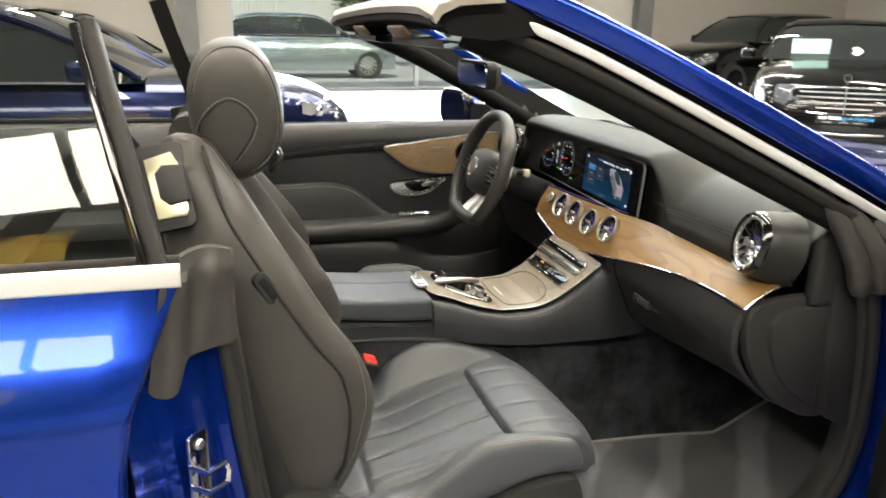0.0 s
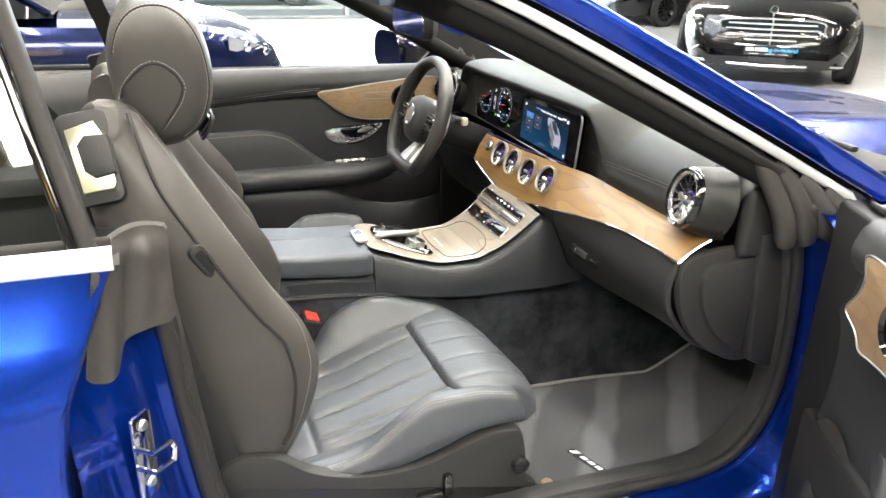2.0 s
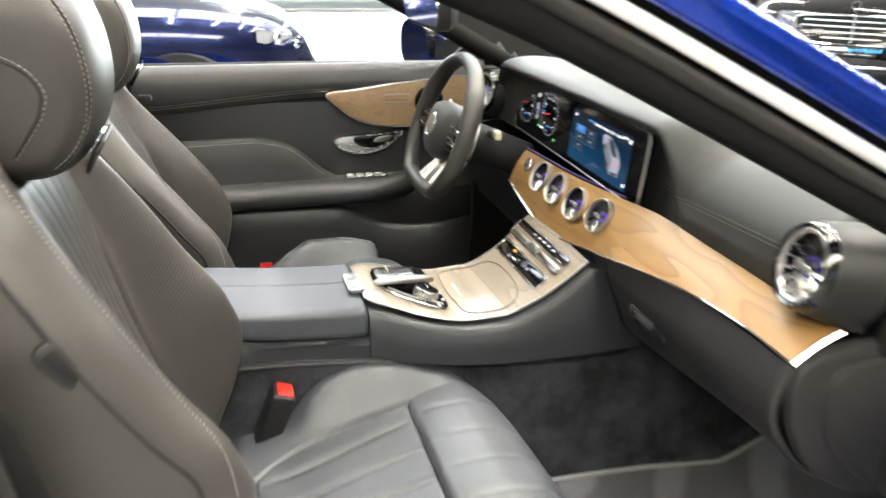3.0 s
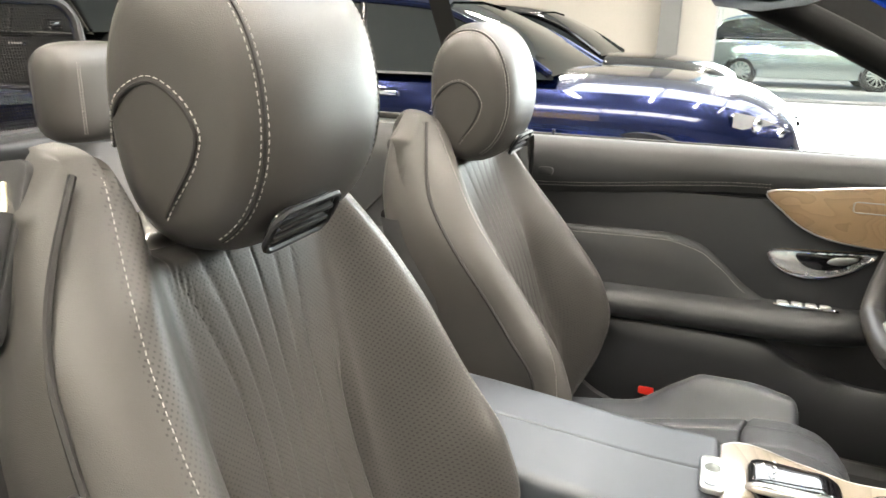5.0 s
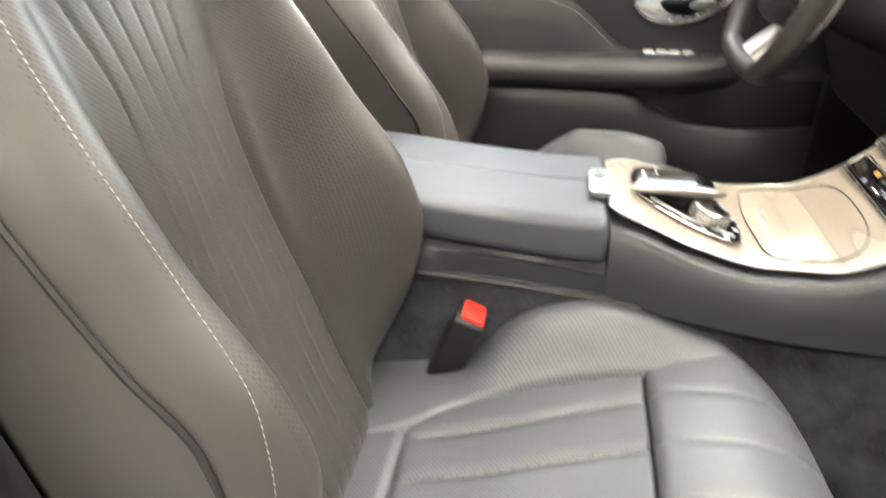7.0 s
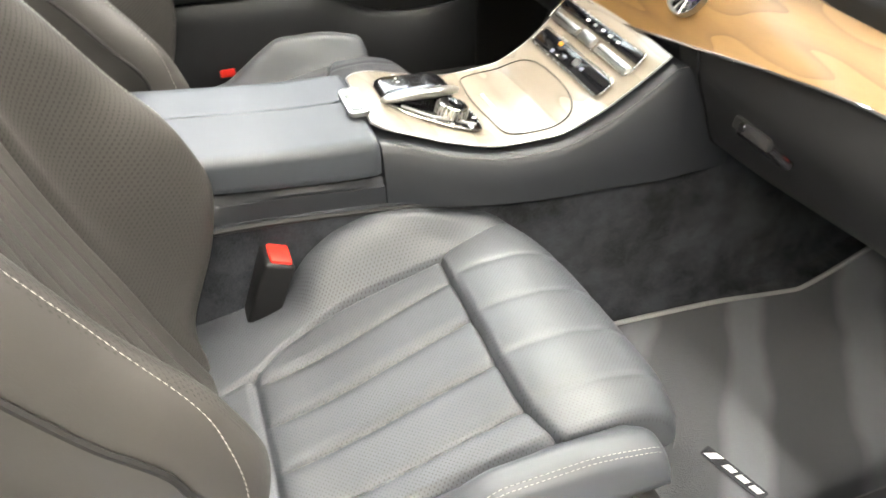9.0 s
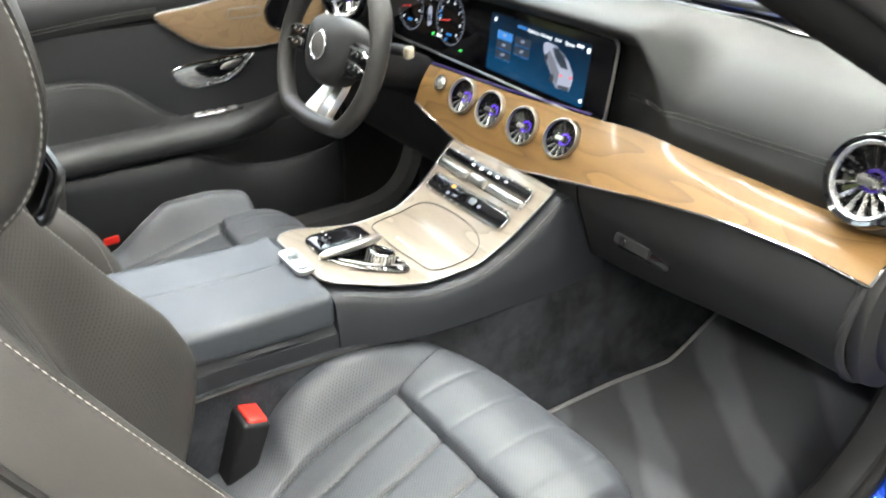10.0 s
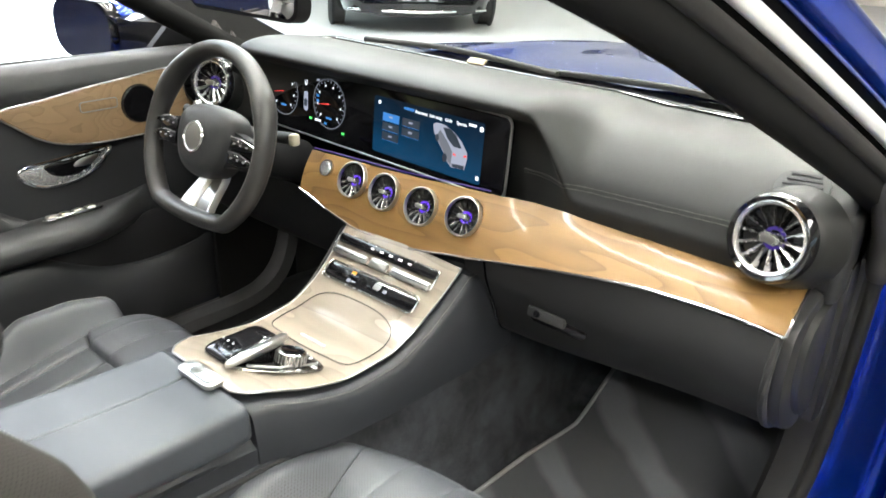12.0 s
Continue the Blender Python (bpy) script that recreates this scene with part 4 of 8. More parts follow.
part("wheel_top", lathe([(0, 0.019), (0.014, 0.019), (0.0196, 0.021)], 36, wheel_m), M_BLACK, pad)
for k in range(24):
    part("wheel_rib", box(0.0232, 0.0246, -0.0008, 0.0008, 0.004, 0.017, 0.0, 1, wheel_m @ Matrix.Rotation(2 * math.pi * k / 24, 4, "Z")), M_SATIN, pad)
part("key_edge", sweep([con(0.196, -0.036, 0.0115), con(0.235, -0.058, 0.0125), con(0.298, -0.070, 0.0115)], rrect(0.005, 0.003, 0.001, 2)), M_SATIN, pad)
for x, w, a in ((0.236, -0.064, 0.006), (0.260, -0.073, 0.006), (0.288, -0.075, 0.011), (0.303, -0.050, 0.006), (0.303, -0.020, 0.006)):
    part("button", plate(rrect(a, 0.006, 0.0015), 0.0008, con_m(x, w, 0.0104), bevel=0.0002), M_WHITE_PRINT, pad)
for k in range(3):
    part("button", plate(rrect(0.003, 0.004, 0.001), 0.0006, con_m(0.199, 0.030 - 0.012 * k, 0.0285)), M_WHITE_PRINT, pad)
# clear-topped release between armrest and tray
tile = part("tray_button", plate(rrect(0.080, 0.030, 0.011, 6), 0.006, con_m(0.135, -0.020, 0.008), bevel=0.0025), M_SATIN, console, "glassy bright tray release")
part("glass_top", plate(rrect(0.062, 0.019, 0.008, 6), 0.003, con_m(0.135, -0.020, 0.0138), bevel=0.0012), plain("frosted_clear_glass", (0.36, 0.41, 0.44), 0.12, coat=0.5), tile)
part("lens", lathe([(0, 0.0035), (0.006, 0.003), (0.010, 0.0)], 24, con_m(0.135, -0.014, 0.0168)), M_LENS, tile)
# climate panel: rows of keys on the steep front of the tray
strip = part("key_strip", plate(rrect(0.236, 0.017, 0.006), 0.004, con_m(0.541, 0.010, 0.0055), bevel=0.0012), M_BLACK, console, "gloss black strip of keys")
part("strip_rim", sweep([con_m(0.533, 0.010, 0.008) @ V(x, y, 0) for x, y in rrect(0.242, 0.040, 0.008, 5)], circle(0.0014, 6), (0.05, 0.02, 1), closed=True), M_SILVER, strip)
for i in range(10):
    part("key", plate(rrect(0.0085, 0.0036, 0.001), 0.0006, con_m(0.542, -0.092 + 0.0226 * i, 0.0096)), M_WHITE_PRINT, strip)
for w, a in ((-0.062, 0.088), (0.084, 0.082)):
    part("rocker", plate(rrect(a, 0.015, 0.004), 0.006, con_m(0.524, w, 0.0055), bevel=0.0018), M_SATIN, console, "satin silver rocker")
    part("rocker_line", plate(rrect(a - 0.006, 0.0014, 0.0005), 0.0005, con_m(0.524, w, 0.0116)), M_PLASTIC, console)
part("rocker", plate(rrect(0.040, 0.018, 0.004), 0.008, con_m(0.524, 0.012, 0.0055), bevel=0.002), M_SATIN, console, "satin silver rocker")
unit = part("climate_display", plate(rrect(0.214, 0.029, 0.009, 6), 0.004, con_m(0.492, 0.004, 0.0055), bevel=0.0012), M_BLACK, console, "long gloss black climate panel")
part("display_rim", sweep([con_m(0.492, 0.004, 0.009) @ V(x, y, 0) for x, y in rrect(0.219, 0.034, 0.011, 6)], circle(0.0014, 6), (0.05, 0.02, 1), closed=True), M_SILVER, unit)
part("hazard_sign", plate([(-0.0065, -0.005), (0.0065, -0.005), (0.0, 0.0065)], 0.0006, con_m(0.491, -0.084, 0.0096)), M_UI_RED, unit, "red hazard triangle")
for w in (-0.034, -0.056):
    part("symbol", plate(rrect(0.008, 0.005, 0.0012), 0.0006, con_m(0.492, w, 0.0096)), M_UI_GREY, unit)
part("lit_key", plate(rrect(0.016, 0.012, 0.004), 0.0006, con_m(0.494, -0.014, 0.0096)), M_SATIN, unit)
for w in (0.062, 0.048):
    part("symbol", plate(rrect(0.011, 0.006, 0.0015), 0.0006, con_m(0.4995, w, 0.0096)), M_UI_AMBER, unit)
for w in (0.092, 0.070, 0.050):
    part("symbol", plate(rrect(0.008, 0.006, 0.0012), 0.0006, con_m(0.486, w, 0.0096)), M_UI_GREY, unit)

# armrest
def lid_top(x):
    return 0.7015 + 0.030 * (1 - smooth(-0.30, 0.13, x))


rest = thing("armrest", (0.0, CY, 0.64), "padded dark leather armrest lid with a seam along its middle", "armrest")
rows = []
prof = [(0.096, 0.640), (0.100, 0.645), (0.101, 0.672), (0.0995, 0.684), (0.0965, 0.6905), (0.0915, 0.6945), (0.084, 0.6962), (0.078, 0.6966), (0.010, 0.6975), (0.0050, 0.6975), (0.0028, 0.6973), (0.0012, 0.6960), (0.0, 0.6955), (-0.0012, 0.6960), (-0.0028, 0.6973), (-0.0050, 0.6975), (-0.010, 0.6975), (-0.06, 0.6972), (-0.102, 0.6966), (-0.107, 0.6960), (-0.1140, 0.6938), (-0.1185, 0.6895), (-0.1205, 0.682), (-0.1210, 0.652), (-0.1205, 0.643), (-0.1185, 0.640)]
for x in [-0.335 + 0.465 * i / 24 for i in range(25)] + [0.134, 0.1375, 0.1405, 0.1430, 0.1445, 0.1450]:
    t = max(0.0, (x - 0.134) / 0.011)
    k = 1 - 0.05 * t ** 2
    lo, hi = lid_low(x) - 0.002, lid_top(x)
    nose = 1 - 0.20 * (1 - math.sqrt(max(0.0, 1 - t * t)))
    rows.append([V(x, CY + a * k, lo + (hi - lo) * nose * (b - 0.640) / 0.0575) for a, b in prof])
lid_ob = part("lid", loft(rows, ring=True, caps=True), M_LID_LIT, rest, "", 50)
for s in (1, -1):
    pts = [V(-0.32 + 0.455 * i / 40, CY + (0.0945 if s > 0 else -0.1135), lid_top(-0.32 + 0.455 * i / 40) - 0.0060) for i in range(41)]
    part("stitching", dashes(pts, [V(0, s * 0.6, 0.8)] * 41, thread=M_THREAD), None, lid_ob, "grey thread")
part("hinge_block", box(-0.42, -0.337, CY - 0.098, CY + 0.098, 0.60, 0.722, 0.012, 3), M_PLASTIC, rest)

# ------------------------------------------------------------------ dashboard
dash = thing("dashboard", (0.8, 0, 0.55), "dark grey leather dashboard with ash veneer band and round vents", "dashboard")


def dash_top(y):
    """Profile of the padded upper dash at y, from windscreen to veneer, as (x, z)."""
    end = smooth(0.50, 0.70, abs(y)) ** 2
    hood = smooth(-0.310, -0.205, y) * (1 - smooth(0.52, 0.64, y))
    a = [(1.02, 0.965), (0.98, 0.990), (0.90, 1.004), (0.80, 1.006), (0.735, 0.996), (0.690, 0.972), (0.660, 0.942), (0.645, 0.912), (0.640, 0.900), (0.640, 0.888), (0.642, 0.872)]
    h = [(1.02, 0.965), (0.98, 0.992), (0.90, 1.018), (0.80, 1.036), (0.72, 1.044), (0.665, 1.040), (0.640, 1.031), (0.634, 1.020), (0.650, 1.006), (0.668, 0.985), (0.672, 0.860)]
    return [(p[0] * (1 - hood) + q[0] * hood + 0.02 * end * k / 10, (p[1] * (1 - hood) + q[1] * hood) - 0.02 * end * (1 - k / 10)) for k, (p, q) in enumerate(zip(a, h))]


ys = [-0.675 + 1.35 * i / 120 for i in range(121)]
rows = [[V(p.x, y, p.y) for p in spline([(a, b, 0) for a, b in dash_top(y)], 5)] for y in ys]
bm = loft(rows)
bmesh.ops.solidify(bm, geom=list(bm.faces), thickness=0.012)
upper = part("upper_pad", bm, M_DASH, dash, "soft dark leather pad with stitched seam", 60)
# seam across the passenger side
for dz in (0.0, 0.006):
    pts, nor = [], []
    for i in range(60):
        y = -0.19 - 0.36 * i / 59
        pr = spline([(a, b, 0) for a, b in dash_top(y)], 5)
        zt = 0.921 + 0.012 * (i / 59) - dz
        face_side = [q for q in pr if q.x < 0.86]
        hi = [q for q in face_side if q.y > zt][-1]
        lo = ([q for q in face_side if q.y <= zt] or [pr[-1]])[0]
        f = (zt - lo.y) / ((hi.y - lo.y) or 1)
        pts.append(V(lo.x + (hi.x - lo.x) * f - 0.0006, y, zt))
        nor.append(V(-0.92, 0, 0.38))
    part("stitching", dashes(pts, nor, 0.0042, 0.0016, 0.0006, thread=M_THREAD), None, upper, "grey thread")
    if dz == 0:
        part("seam", tube([p + V(0.0008, 0, -0.003) for p in pts], 0.0015, 6), M_RUBBER, upper)
# veneer band
V_BOT = hermite([(-0.655, 0.829), (-0.57, 0.835), (-0.48, 0.833), (-0.34, 0.815), (-0.24, 0.797), (-0.12, 0.775), (0.0, 0.757), (0.09, 0.757), (0.16, 0.768), (0.265, 0.794)])
V_TOP = hermite([(-0.655, 0.869), (-0.58, 0.875), (-0.45, 0.877), (-0.30, 0.879), (-0.16, 0.881), (0.05, 0.874), (0.20, 0.869), (0.265, 0.866)])
VX_BOT = hermite([(-0.655, 0.582), (-0.45, 0.574), (-0.2, 0.566), (0.05, 0.560), (0.31, 0.566)])
VX_TOP = hermite([(-0.655, 0.656), (-0.45, 0.646), (-0.25, 0.640), (-0.15, 0.618), (0.05, 0.602), (0.31, 0.602)])


def band(y, t, lift=0.0):
    """The veneer band: t from its lower edge to its upper edge."""
    a, b = V(VX_BOT(y), y, V_BOT(y)), V(VX_TOP(y), y, V_TOP(y))
    d = b - a
    n = V(-d.z, 0, d.x).normalized()
    return a + d * t + n * (0.005 * math.sin(math.pi * t) + lift)


def band_m(y, t, lift=0.0):
    p, q = band(y, t, lift), band(y, t + 0.02, lift)
    up = (q - p).normalized()
    side = (band(y + 0.01, t, lift) - p).normalized()
    n = up.cross(side)
    if n.x > 0:
        n = -n
    side = up.cross(n)
    return Matrix.Translation(p) @ Matrix((side, up, n)).transposed().to_4x4()


VENTS = ((0.131, 0.70), (0.048, 0.68), (-0.041, 0.62), (-0.131, 0.585))


def recess(y, t):
    """The veneer is cut away behind each vent."""
    d = (V_TOP(y) - V_BOT(y)) * 1.06
    return -0.016 if any(math.hypot(y - a, (t - b) * d) < 0.0315 for a, b in VENTS) else 0.0


rows = [[band(y, k / 48, recess(y, k / 48)) for k in range(49)] for y in [-0.655 + 0.92 * i / 360 for i in range(361)]]
bm = loft(rows)
bmesh.ops.solidify(bm, geom=list(bm.faces), thickness=0.008)
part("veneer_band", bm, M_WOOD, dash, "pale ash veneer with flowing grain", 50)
part("band_edge", tube([band(-0.655 + 0.92 * i / 90, 0.0, 0.001) for i in range(91)], 0.0020, 8), M_CHROME, dash, "thin chrome edge")
part("band_end", tube([band(-0.656, k / 8, 0.001) for k in range(9)], 0.0024, 8), M_CHROME, dash, "thin chrome edge")
part("light_line", tube([band(0.26 - 0.42 * i / 40, 1.0, 0.0005) + V(0.002, 0, 0.004) for i in range(41)], 0.0012, 6), M_VIOLET_DIM, dash, "violet ambient light line")

# round turbine vents
def vent(m, r, name, parent):
    """Vent facing local z."""
    thin = 0.86 if r > 0.04 else 0.905
    v = part(name, lathe([(r * thin, -0.001), (r * (thin + 0.025), 0.004), (r * 0.955, 0.0060), (r * 0.985, 0.0055), (r, 0.002), (r, -0.01), (r * thin, -0.012)], 48, m, closed=True), M_VENT if r > 0.04 else M_SATIN, parent, "silver turbine air vent")
    part("bowl", lathe([(r * thin, 0.0), (r * (thin - 0.03), -0.008), (r * 0.3, -0.0115), (0.0, -0.0115)], 36, m), M_BLACK, v)
    n = 14
    for k in range(n):
        a = 2 * math.pi * k / n
        mm = m @ Matrix.Rotation(a, 4, "Z")
        one = bmesh.new()
        w0, w1 = 0.045 * r, 0.11 * r
        pts = [(0.30 * r, -w0 * 0.5, -0.002), ((thin + 0.01) * r, -w1 * 0.5, 0.002), ((thin + 0.01) * r, w1 * 0.5, -0.003), (0.30 * r, w0 * 0.5, -0.005)]
        top = [one.verts.new(mm @ V(*p)) for p in pts]
        low = [one.verts.new(mm @ V(p[0], p[1], p[2] - 0.004)) for p in pts]
        one.faces.new(top)
        one.faces.new(low)
        for i in range(4):
            one.faces.new((top[i], top[(i + 1) % 4], low[(i + 1) % 4], low[i]))
        part("blade", one, M_SILVER, v)
    part("glow_ring", lathe([(0.22 * r, -0.0095), (0.31 * r, -0.0095), (0.31 * r, -0.011)], 24, m), M_VIOLET if r < 0.04 else M_VIOLET_DIM, v, "violet light behind the hub")
    hub = bmesh.new()
    rows = [[m @ V(x * s, y * s, h) for x, y in rrect(0.62 * r, 0.30 * r, 0.14 * r, 5)] for s, h in ((1.0, -0.008), (1.0, 0.004), (0.88, 0.0065))]
    loft(rows, ring=True, caps=True, bm=hub)
    part("hub", hub, M_SILVER, v)
    part("hub_cap", plate(rrect(0.42 * r, 0.17 * r, 0.07 * r, 4), 0.0012, m @ Matrix.Translation((0, 0, 0.0065)), bevel=0.0004), M_SATIN, v)
    return v


for y, t in VENTS:
    vent(band_m(y, t, 0.0035), 0.0345, "air_vent", dash)
btn = part("start_button", lathe([(0, 0.006), (0.010, 0.006), (0.0125, 0.003), (0.0125, -0.004)], 24, band_m(0.206, 0.72, 0.001)), M_VENT, dash, "silver start button")
part("button_ring", lathe([(0.0135, 0.004), (0.0165, 0.004), (0.0165, -0.003), (0.0135, -0.003)], 24, band_m(0.206, 0.72, 0.001), closed=True), M_SILVER, btn)
for y in (-0.603, 0.620):
    s = -1 if y < 0 else 1
    fm = frame_of((0.622, y, 0.938), (-0.93, s * -0.22, 0.22))
    pod = part("vent_pod", lathe([(0.054, 0.004), (0.0595, -0.002), (0.063, -0.02), (0.071, -0.065)], 40, fm), M_DASH, dash)
    vv = vent(fm @ Matrix.Translation((0, 0, 0.004)), 0.0495, "air_vent", dash)
    part("outer_ring", lathe([(0.0495, 0.010), (0.0540, 0.013), (0.0582, 0.008), (0.0592, -0.004), (0.0495, -0.004)], 48, fm, closed=True), M_BLACK, vv, "gloss black outer ring")
# side window demister grilles
for s in (-1, 1):
    g = frame_of((0.700, s * 0.607, 0.988), (-0.55, s * -0.1, 0.83), (0, 1, 0))
    gr = part("demister", plate(rrect(0.052, 0.070, 0.022, 6), 0.004, g, bevel=0.0015), M_DASH, dash)
    for k in range(5):
        part("slat", plate(rrect(0.0055, 0.052 - 0.006 * abs(k - 2), 0.0025), 0.0015, g @ Matrix.Translation((-0.018 + 0.009 * k, 0, 0.004)), bevel=0.0005), M_PLASTIC, gr)

# wide display panel
M_UI_DIM = glow("display_dim", (0.25, 0.27, 0.32), 0.6)
DN = V(-0.985, -0.045, 0.10).normalized()


def scr(y, z, lift=0.0):
    t = (z - 0.94)
    return V(0.6405 + 0.05 * (y + 0.17) + 0.08 * t, y, z) + DN * lift


def scr_m(y, z, lift=0.0):
    up = (scr(y, z + 0.01) - scr(y, z)).normalized()
    right = (scr(y - 0.01, z) - scr(y, z)).normalized()
    return Matrix.Translation(scr(y, z, lift)) @ Matrix((right, up, right.cross(up))).transposed().to_4x4()


Z0, Z1 = 0.868, 1.006
panel = part("display_panel", plate(rrect(0.680, Z1 - Z0, 0.016, 6), 0.014, scr_m(0.165, (Z0 + Z1) / 2, -0.014), bevel=0.003), M_PANEL, dash, "wide gloss black glass panel with two lit displays")
part("panel_frame", sweep([scr_m(0.165, (Z0 + Z1) / 2, -0.003) @ V(x, y, 0) for x, y in rrect(0.683, Z1 - Z0 + 0.003, 0.0175, 8)], circle(0.0028, 6), (0.9, 0.1, 0.1), closed=True), M_SATIN, panel, "thin silver frame")
part("map_picture", plate(rrect(0.270, 0.106, 0.004), 0.0008, scr_m(0.012, 0.934, 0.0002)), M_DISPLAY, panel, "blue settings picture with a small silver car")


def ui(name, w, h, y, z, material, r=0.0006, lift=0.0012, roll=0.0):
    return part(name, plate(rrect(w, h, r, 2), 0.0003, scr_m(y, z, lift) @ Matrix.Rotation(radians(roll), 4, "Z")), material, panel)


for y, txt in ((0.0545, ""), (0.0235, "Assistenz"), (-0.0115, "Fahrzeug"), (-0.0425, "Licht"), (-0.0725, "System")):
    if txt:
        letters(txt, 0.0082, scr_m(y, 0.976, 0.0012), M_UI_WHITE, "menu_word", panel)
    else:
        ui("menu_bar", 0.026, 0.0045, y, 0.977, M_UI_BLUE)
ui("home_sign", 0.007, 0.006, 0.132, 0.976, M_UI_WHITE)
ui("clock_bar", 0.017, 0.0042, -0.097, 0.979, M_UI_WHITE)
ui("corner_sign", 0.008, 0.008, -0.117, 0.976, M_UI_WHITE, 0.002)
ui("corner_sign", 0.007, 0.007, -0.117, 0.892, M_UI_WHITE, 0.002)
for i, (y, z, m) in enumerate(((0.100, 0.952, M_UI_BLUE), (0.048, 0.952, M_UI_DARK), (0.100, 0.934, M_UI_DARK), (0.048, 0.934, M_UI_DARK), (0.100, 0.916, M_UI_DARK))):
    ui("menu_tile", 0.044, 0.0145, y, z, m, 0.001)
    ui("tile_mark", 0.010, 0.0035, y, z + 0.001, M_UI_GREY, 0.0006, 0.0018)
    ui("tile_line", 0.044, 0.0007, y, z - 0.0075, M_UI_BLUE, 0.0002, 0.0018)
# small picture of a car, drawn flat
cm = scr_m(-0.050, 0.932, 0.0014)
for nm, mt, pts, up in (
        ("car_picture", M_UI_GREY, [(-38, 28), (-36, 18), (-30, 8), (-12, -12), (-6, -22), (6, -31), (33, -29), (37, -12), (36, -2), (22, 14), (6, 24), (-12, 31), (-30, 32)], 0.0),
        ("car_roof", M_UI_DARK, [(-16, 27), (-2, 28), (12, 20), (25, 2), (8, 2), (-6, 12)], 0.0006),
        ("car_bumper", M_UI_DARK, [(7, -25), (33, -23), (32, -29), (9, -30)], 0.0006),
        ("car_flank", M_UI_DIM, [(-30, 10), (-12, -10), (-6, -20), (5, -28), (6, -6), (-8, 10), (-22, 22)], 0.0004),
        ("car_tail", M_UI_RED, [(8, -8), (14, -9), (14, -12), (8, -11)], 0.0006),
        ("car_tail", M_UI_RED, [(30, -7), (36, -6), (36, -9), (30, -10)], 0.0006)):
    part(nm, plate([(a * 0.00112, b * 0.00112) for a, b in pts], 0.0003, cm @ Matrix.Translation((0, 0, up))), mt, panel)
for dx, dy, r in ((-27, 9, 5.5), (-8, -19, 7)):
    part("car_wheel", plate([(a * 0.7, b) for a, b in circle(r * 0.00112, 14)], 0.0003, cm @ Matrix.Translation((dx * 0.00112, dy * 0.00112, 0.0012))), M_UI_DARK, panel)
# instruments: two dials and their readings
for yc in (0.280, 0.432):
    dm = scr_m(yc, 0.944, 0.0012)
    part("dial_ring", lathe([(0.0485, 0.0), (0.0495, 0.0006), (0.0505, 0.0)], 48, dm), M_UI_DIM, panel)
    for k in range(22):
        a = radians(225 - 270 * k / 21)
        ln = 0.006 if k % 3 == 0 else 0.0035
        part("dial_tick", plate(rrect(0.0012, ln, 0.0004, 1), 0.0003, dm @ Matrix.Rotation(a - math.pi / 2, 4, "Z") @ Matrix.Translation((0, 0.0465 - ln / 2, 0))), M_UI_GREY, panel)
        if k % 3 == 0:
            part("dial_mark", plate(rrect(0.0032, 0.0045, 0.0008, 1), 0.0003, dm @ Matrix.Translation((0.036 * math.cos(a), 0.036 * math.sin(a), 0))), M_UI_WHITE, panel)
    part("needle", plate([(-0.0012, 0), (0.0012, 0), (0.0004, 0.036), (-0.0004, 0.036)], 0.0003, dm @ Matrix.Rotation(radians(100), 4, "Z")), M_UI_RED, panel)
    ui("reading", 0.018, 0.004, yc, 0.915, M_UI_BLUE)
ui("assist_picture", 0.013, 0.040, 0.355, 0.937, M_UI_GREY, 0.005)
ui("assist_roof", 0.009, 0.016, 0.355, 0.934, M_UI_DARK, 0.003, 0.0018)
letters("0", 0.018, scr_m(0.355, 0.975, 0.0012), M_UI_WHITE, "speed_number", panel)
for y, z, m in ((0.338, 0.905, M_UI_GREEN), (0.320, 0.905, M_UI_WHITE), (0.310, 0.905, M_UI_WHITE), (0.29, 0.903, M_UI_BLUE), (0.235, 0.893, M_UI_GREEN), (0.316, 0.955, M_UI_BLUE), (0.316, 0.945, M_UI_BLUE), (0.37, 0.985, M_UI_GREY), (0.316, 0.986, M_UI_GREY)):
    ui("symbol", 0.009, 0.0045, y, z, m)

# lower dash and glovebox
L_TOPX = hermite([(-0.66, 0.600), (-0.2, 0.584), (0.7, 0.590)])


def lower(y, t):
    """Lower dash face: t from the veneer down to its lip."""
    k = smooth(-0.20, -0.62, y)
    top = V_BOT(max(-0.655, min(0.31, y))) - 0.004
    pts = [(L_TOPX(y) - 0.006 - 0.012 * k, top), (L_TOPX(y) + 0.004 - 0.034 * k, 0.742 + 0.034 * k), (0.612 - 0.032 * k, 0.690 + 0.036 * k), (0.640 - 0.010 * k, 0.630 + 0.034 * k), (0.680 + 0.028 * k, 0.605 + 0.012 * k)]
    q = spline([(a, b, 0) for a, b in pts], 6)
    j = t * (len(q) - 1)
    a, b = q[int(j)], q[min(len(q) - 1, int(j) + 1)]
    p = a.lerp(b, j - int(j))
    return V(p.x, y, p.y)


rows = [[lower(-0.648 + 0.505 * i / 50, k / 20) for k in range(21)] for i in range(51)]
rows = [r + [V(r[-1].x + 0.02, r[-1].y, r[-1].z - 0.004), V(1.0, r[-1].y, r[-1].z + 0.05)] for r in rows]
bm = loft(rows)
bmesh.ops.solidify(bm, geom=list(bm.faces), thickness=0.008)
glove = part("glovebox", bm, M_GLOVE, dash, "closed dark glovebox", 50)
part("edge_strip", tube([lower(-0.646, k / 20) + V(0.004, -0.002, 0) for k in range(21)], 0.0065, 8), M_SOFT, glove, "smooth end lip")
part("seam", tube([lower(-0.186, k / 16) + V(-0.0005, 0, 0) for k in range(17)], 0.002, 6), M_BLACK, glove)
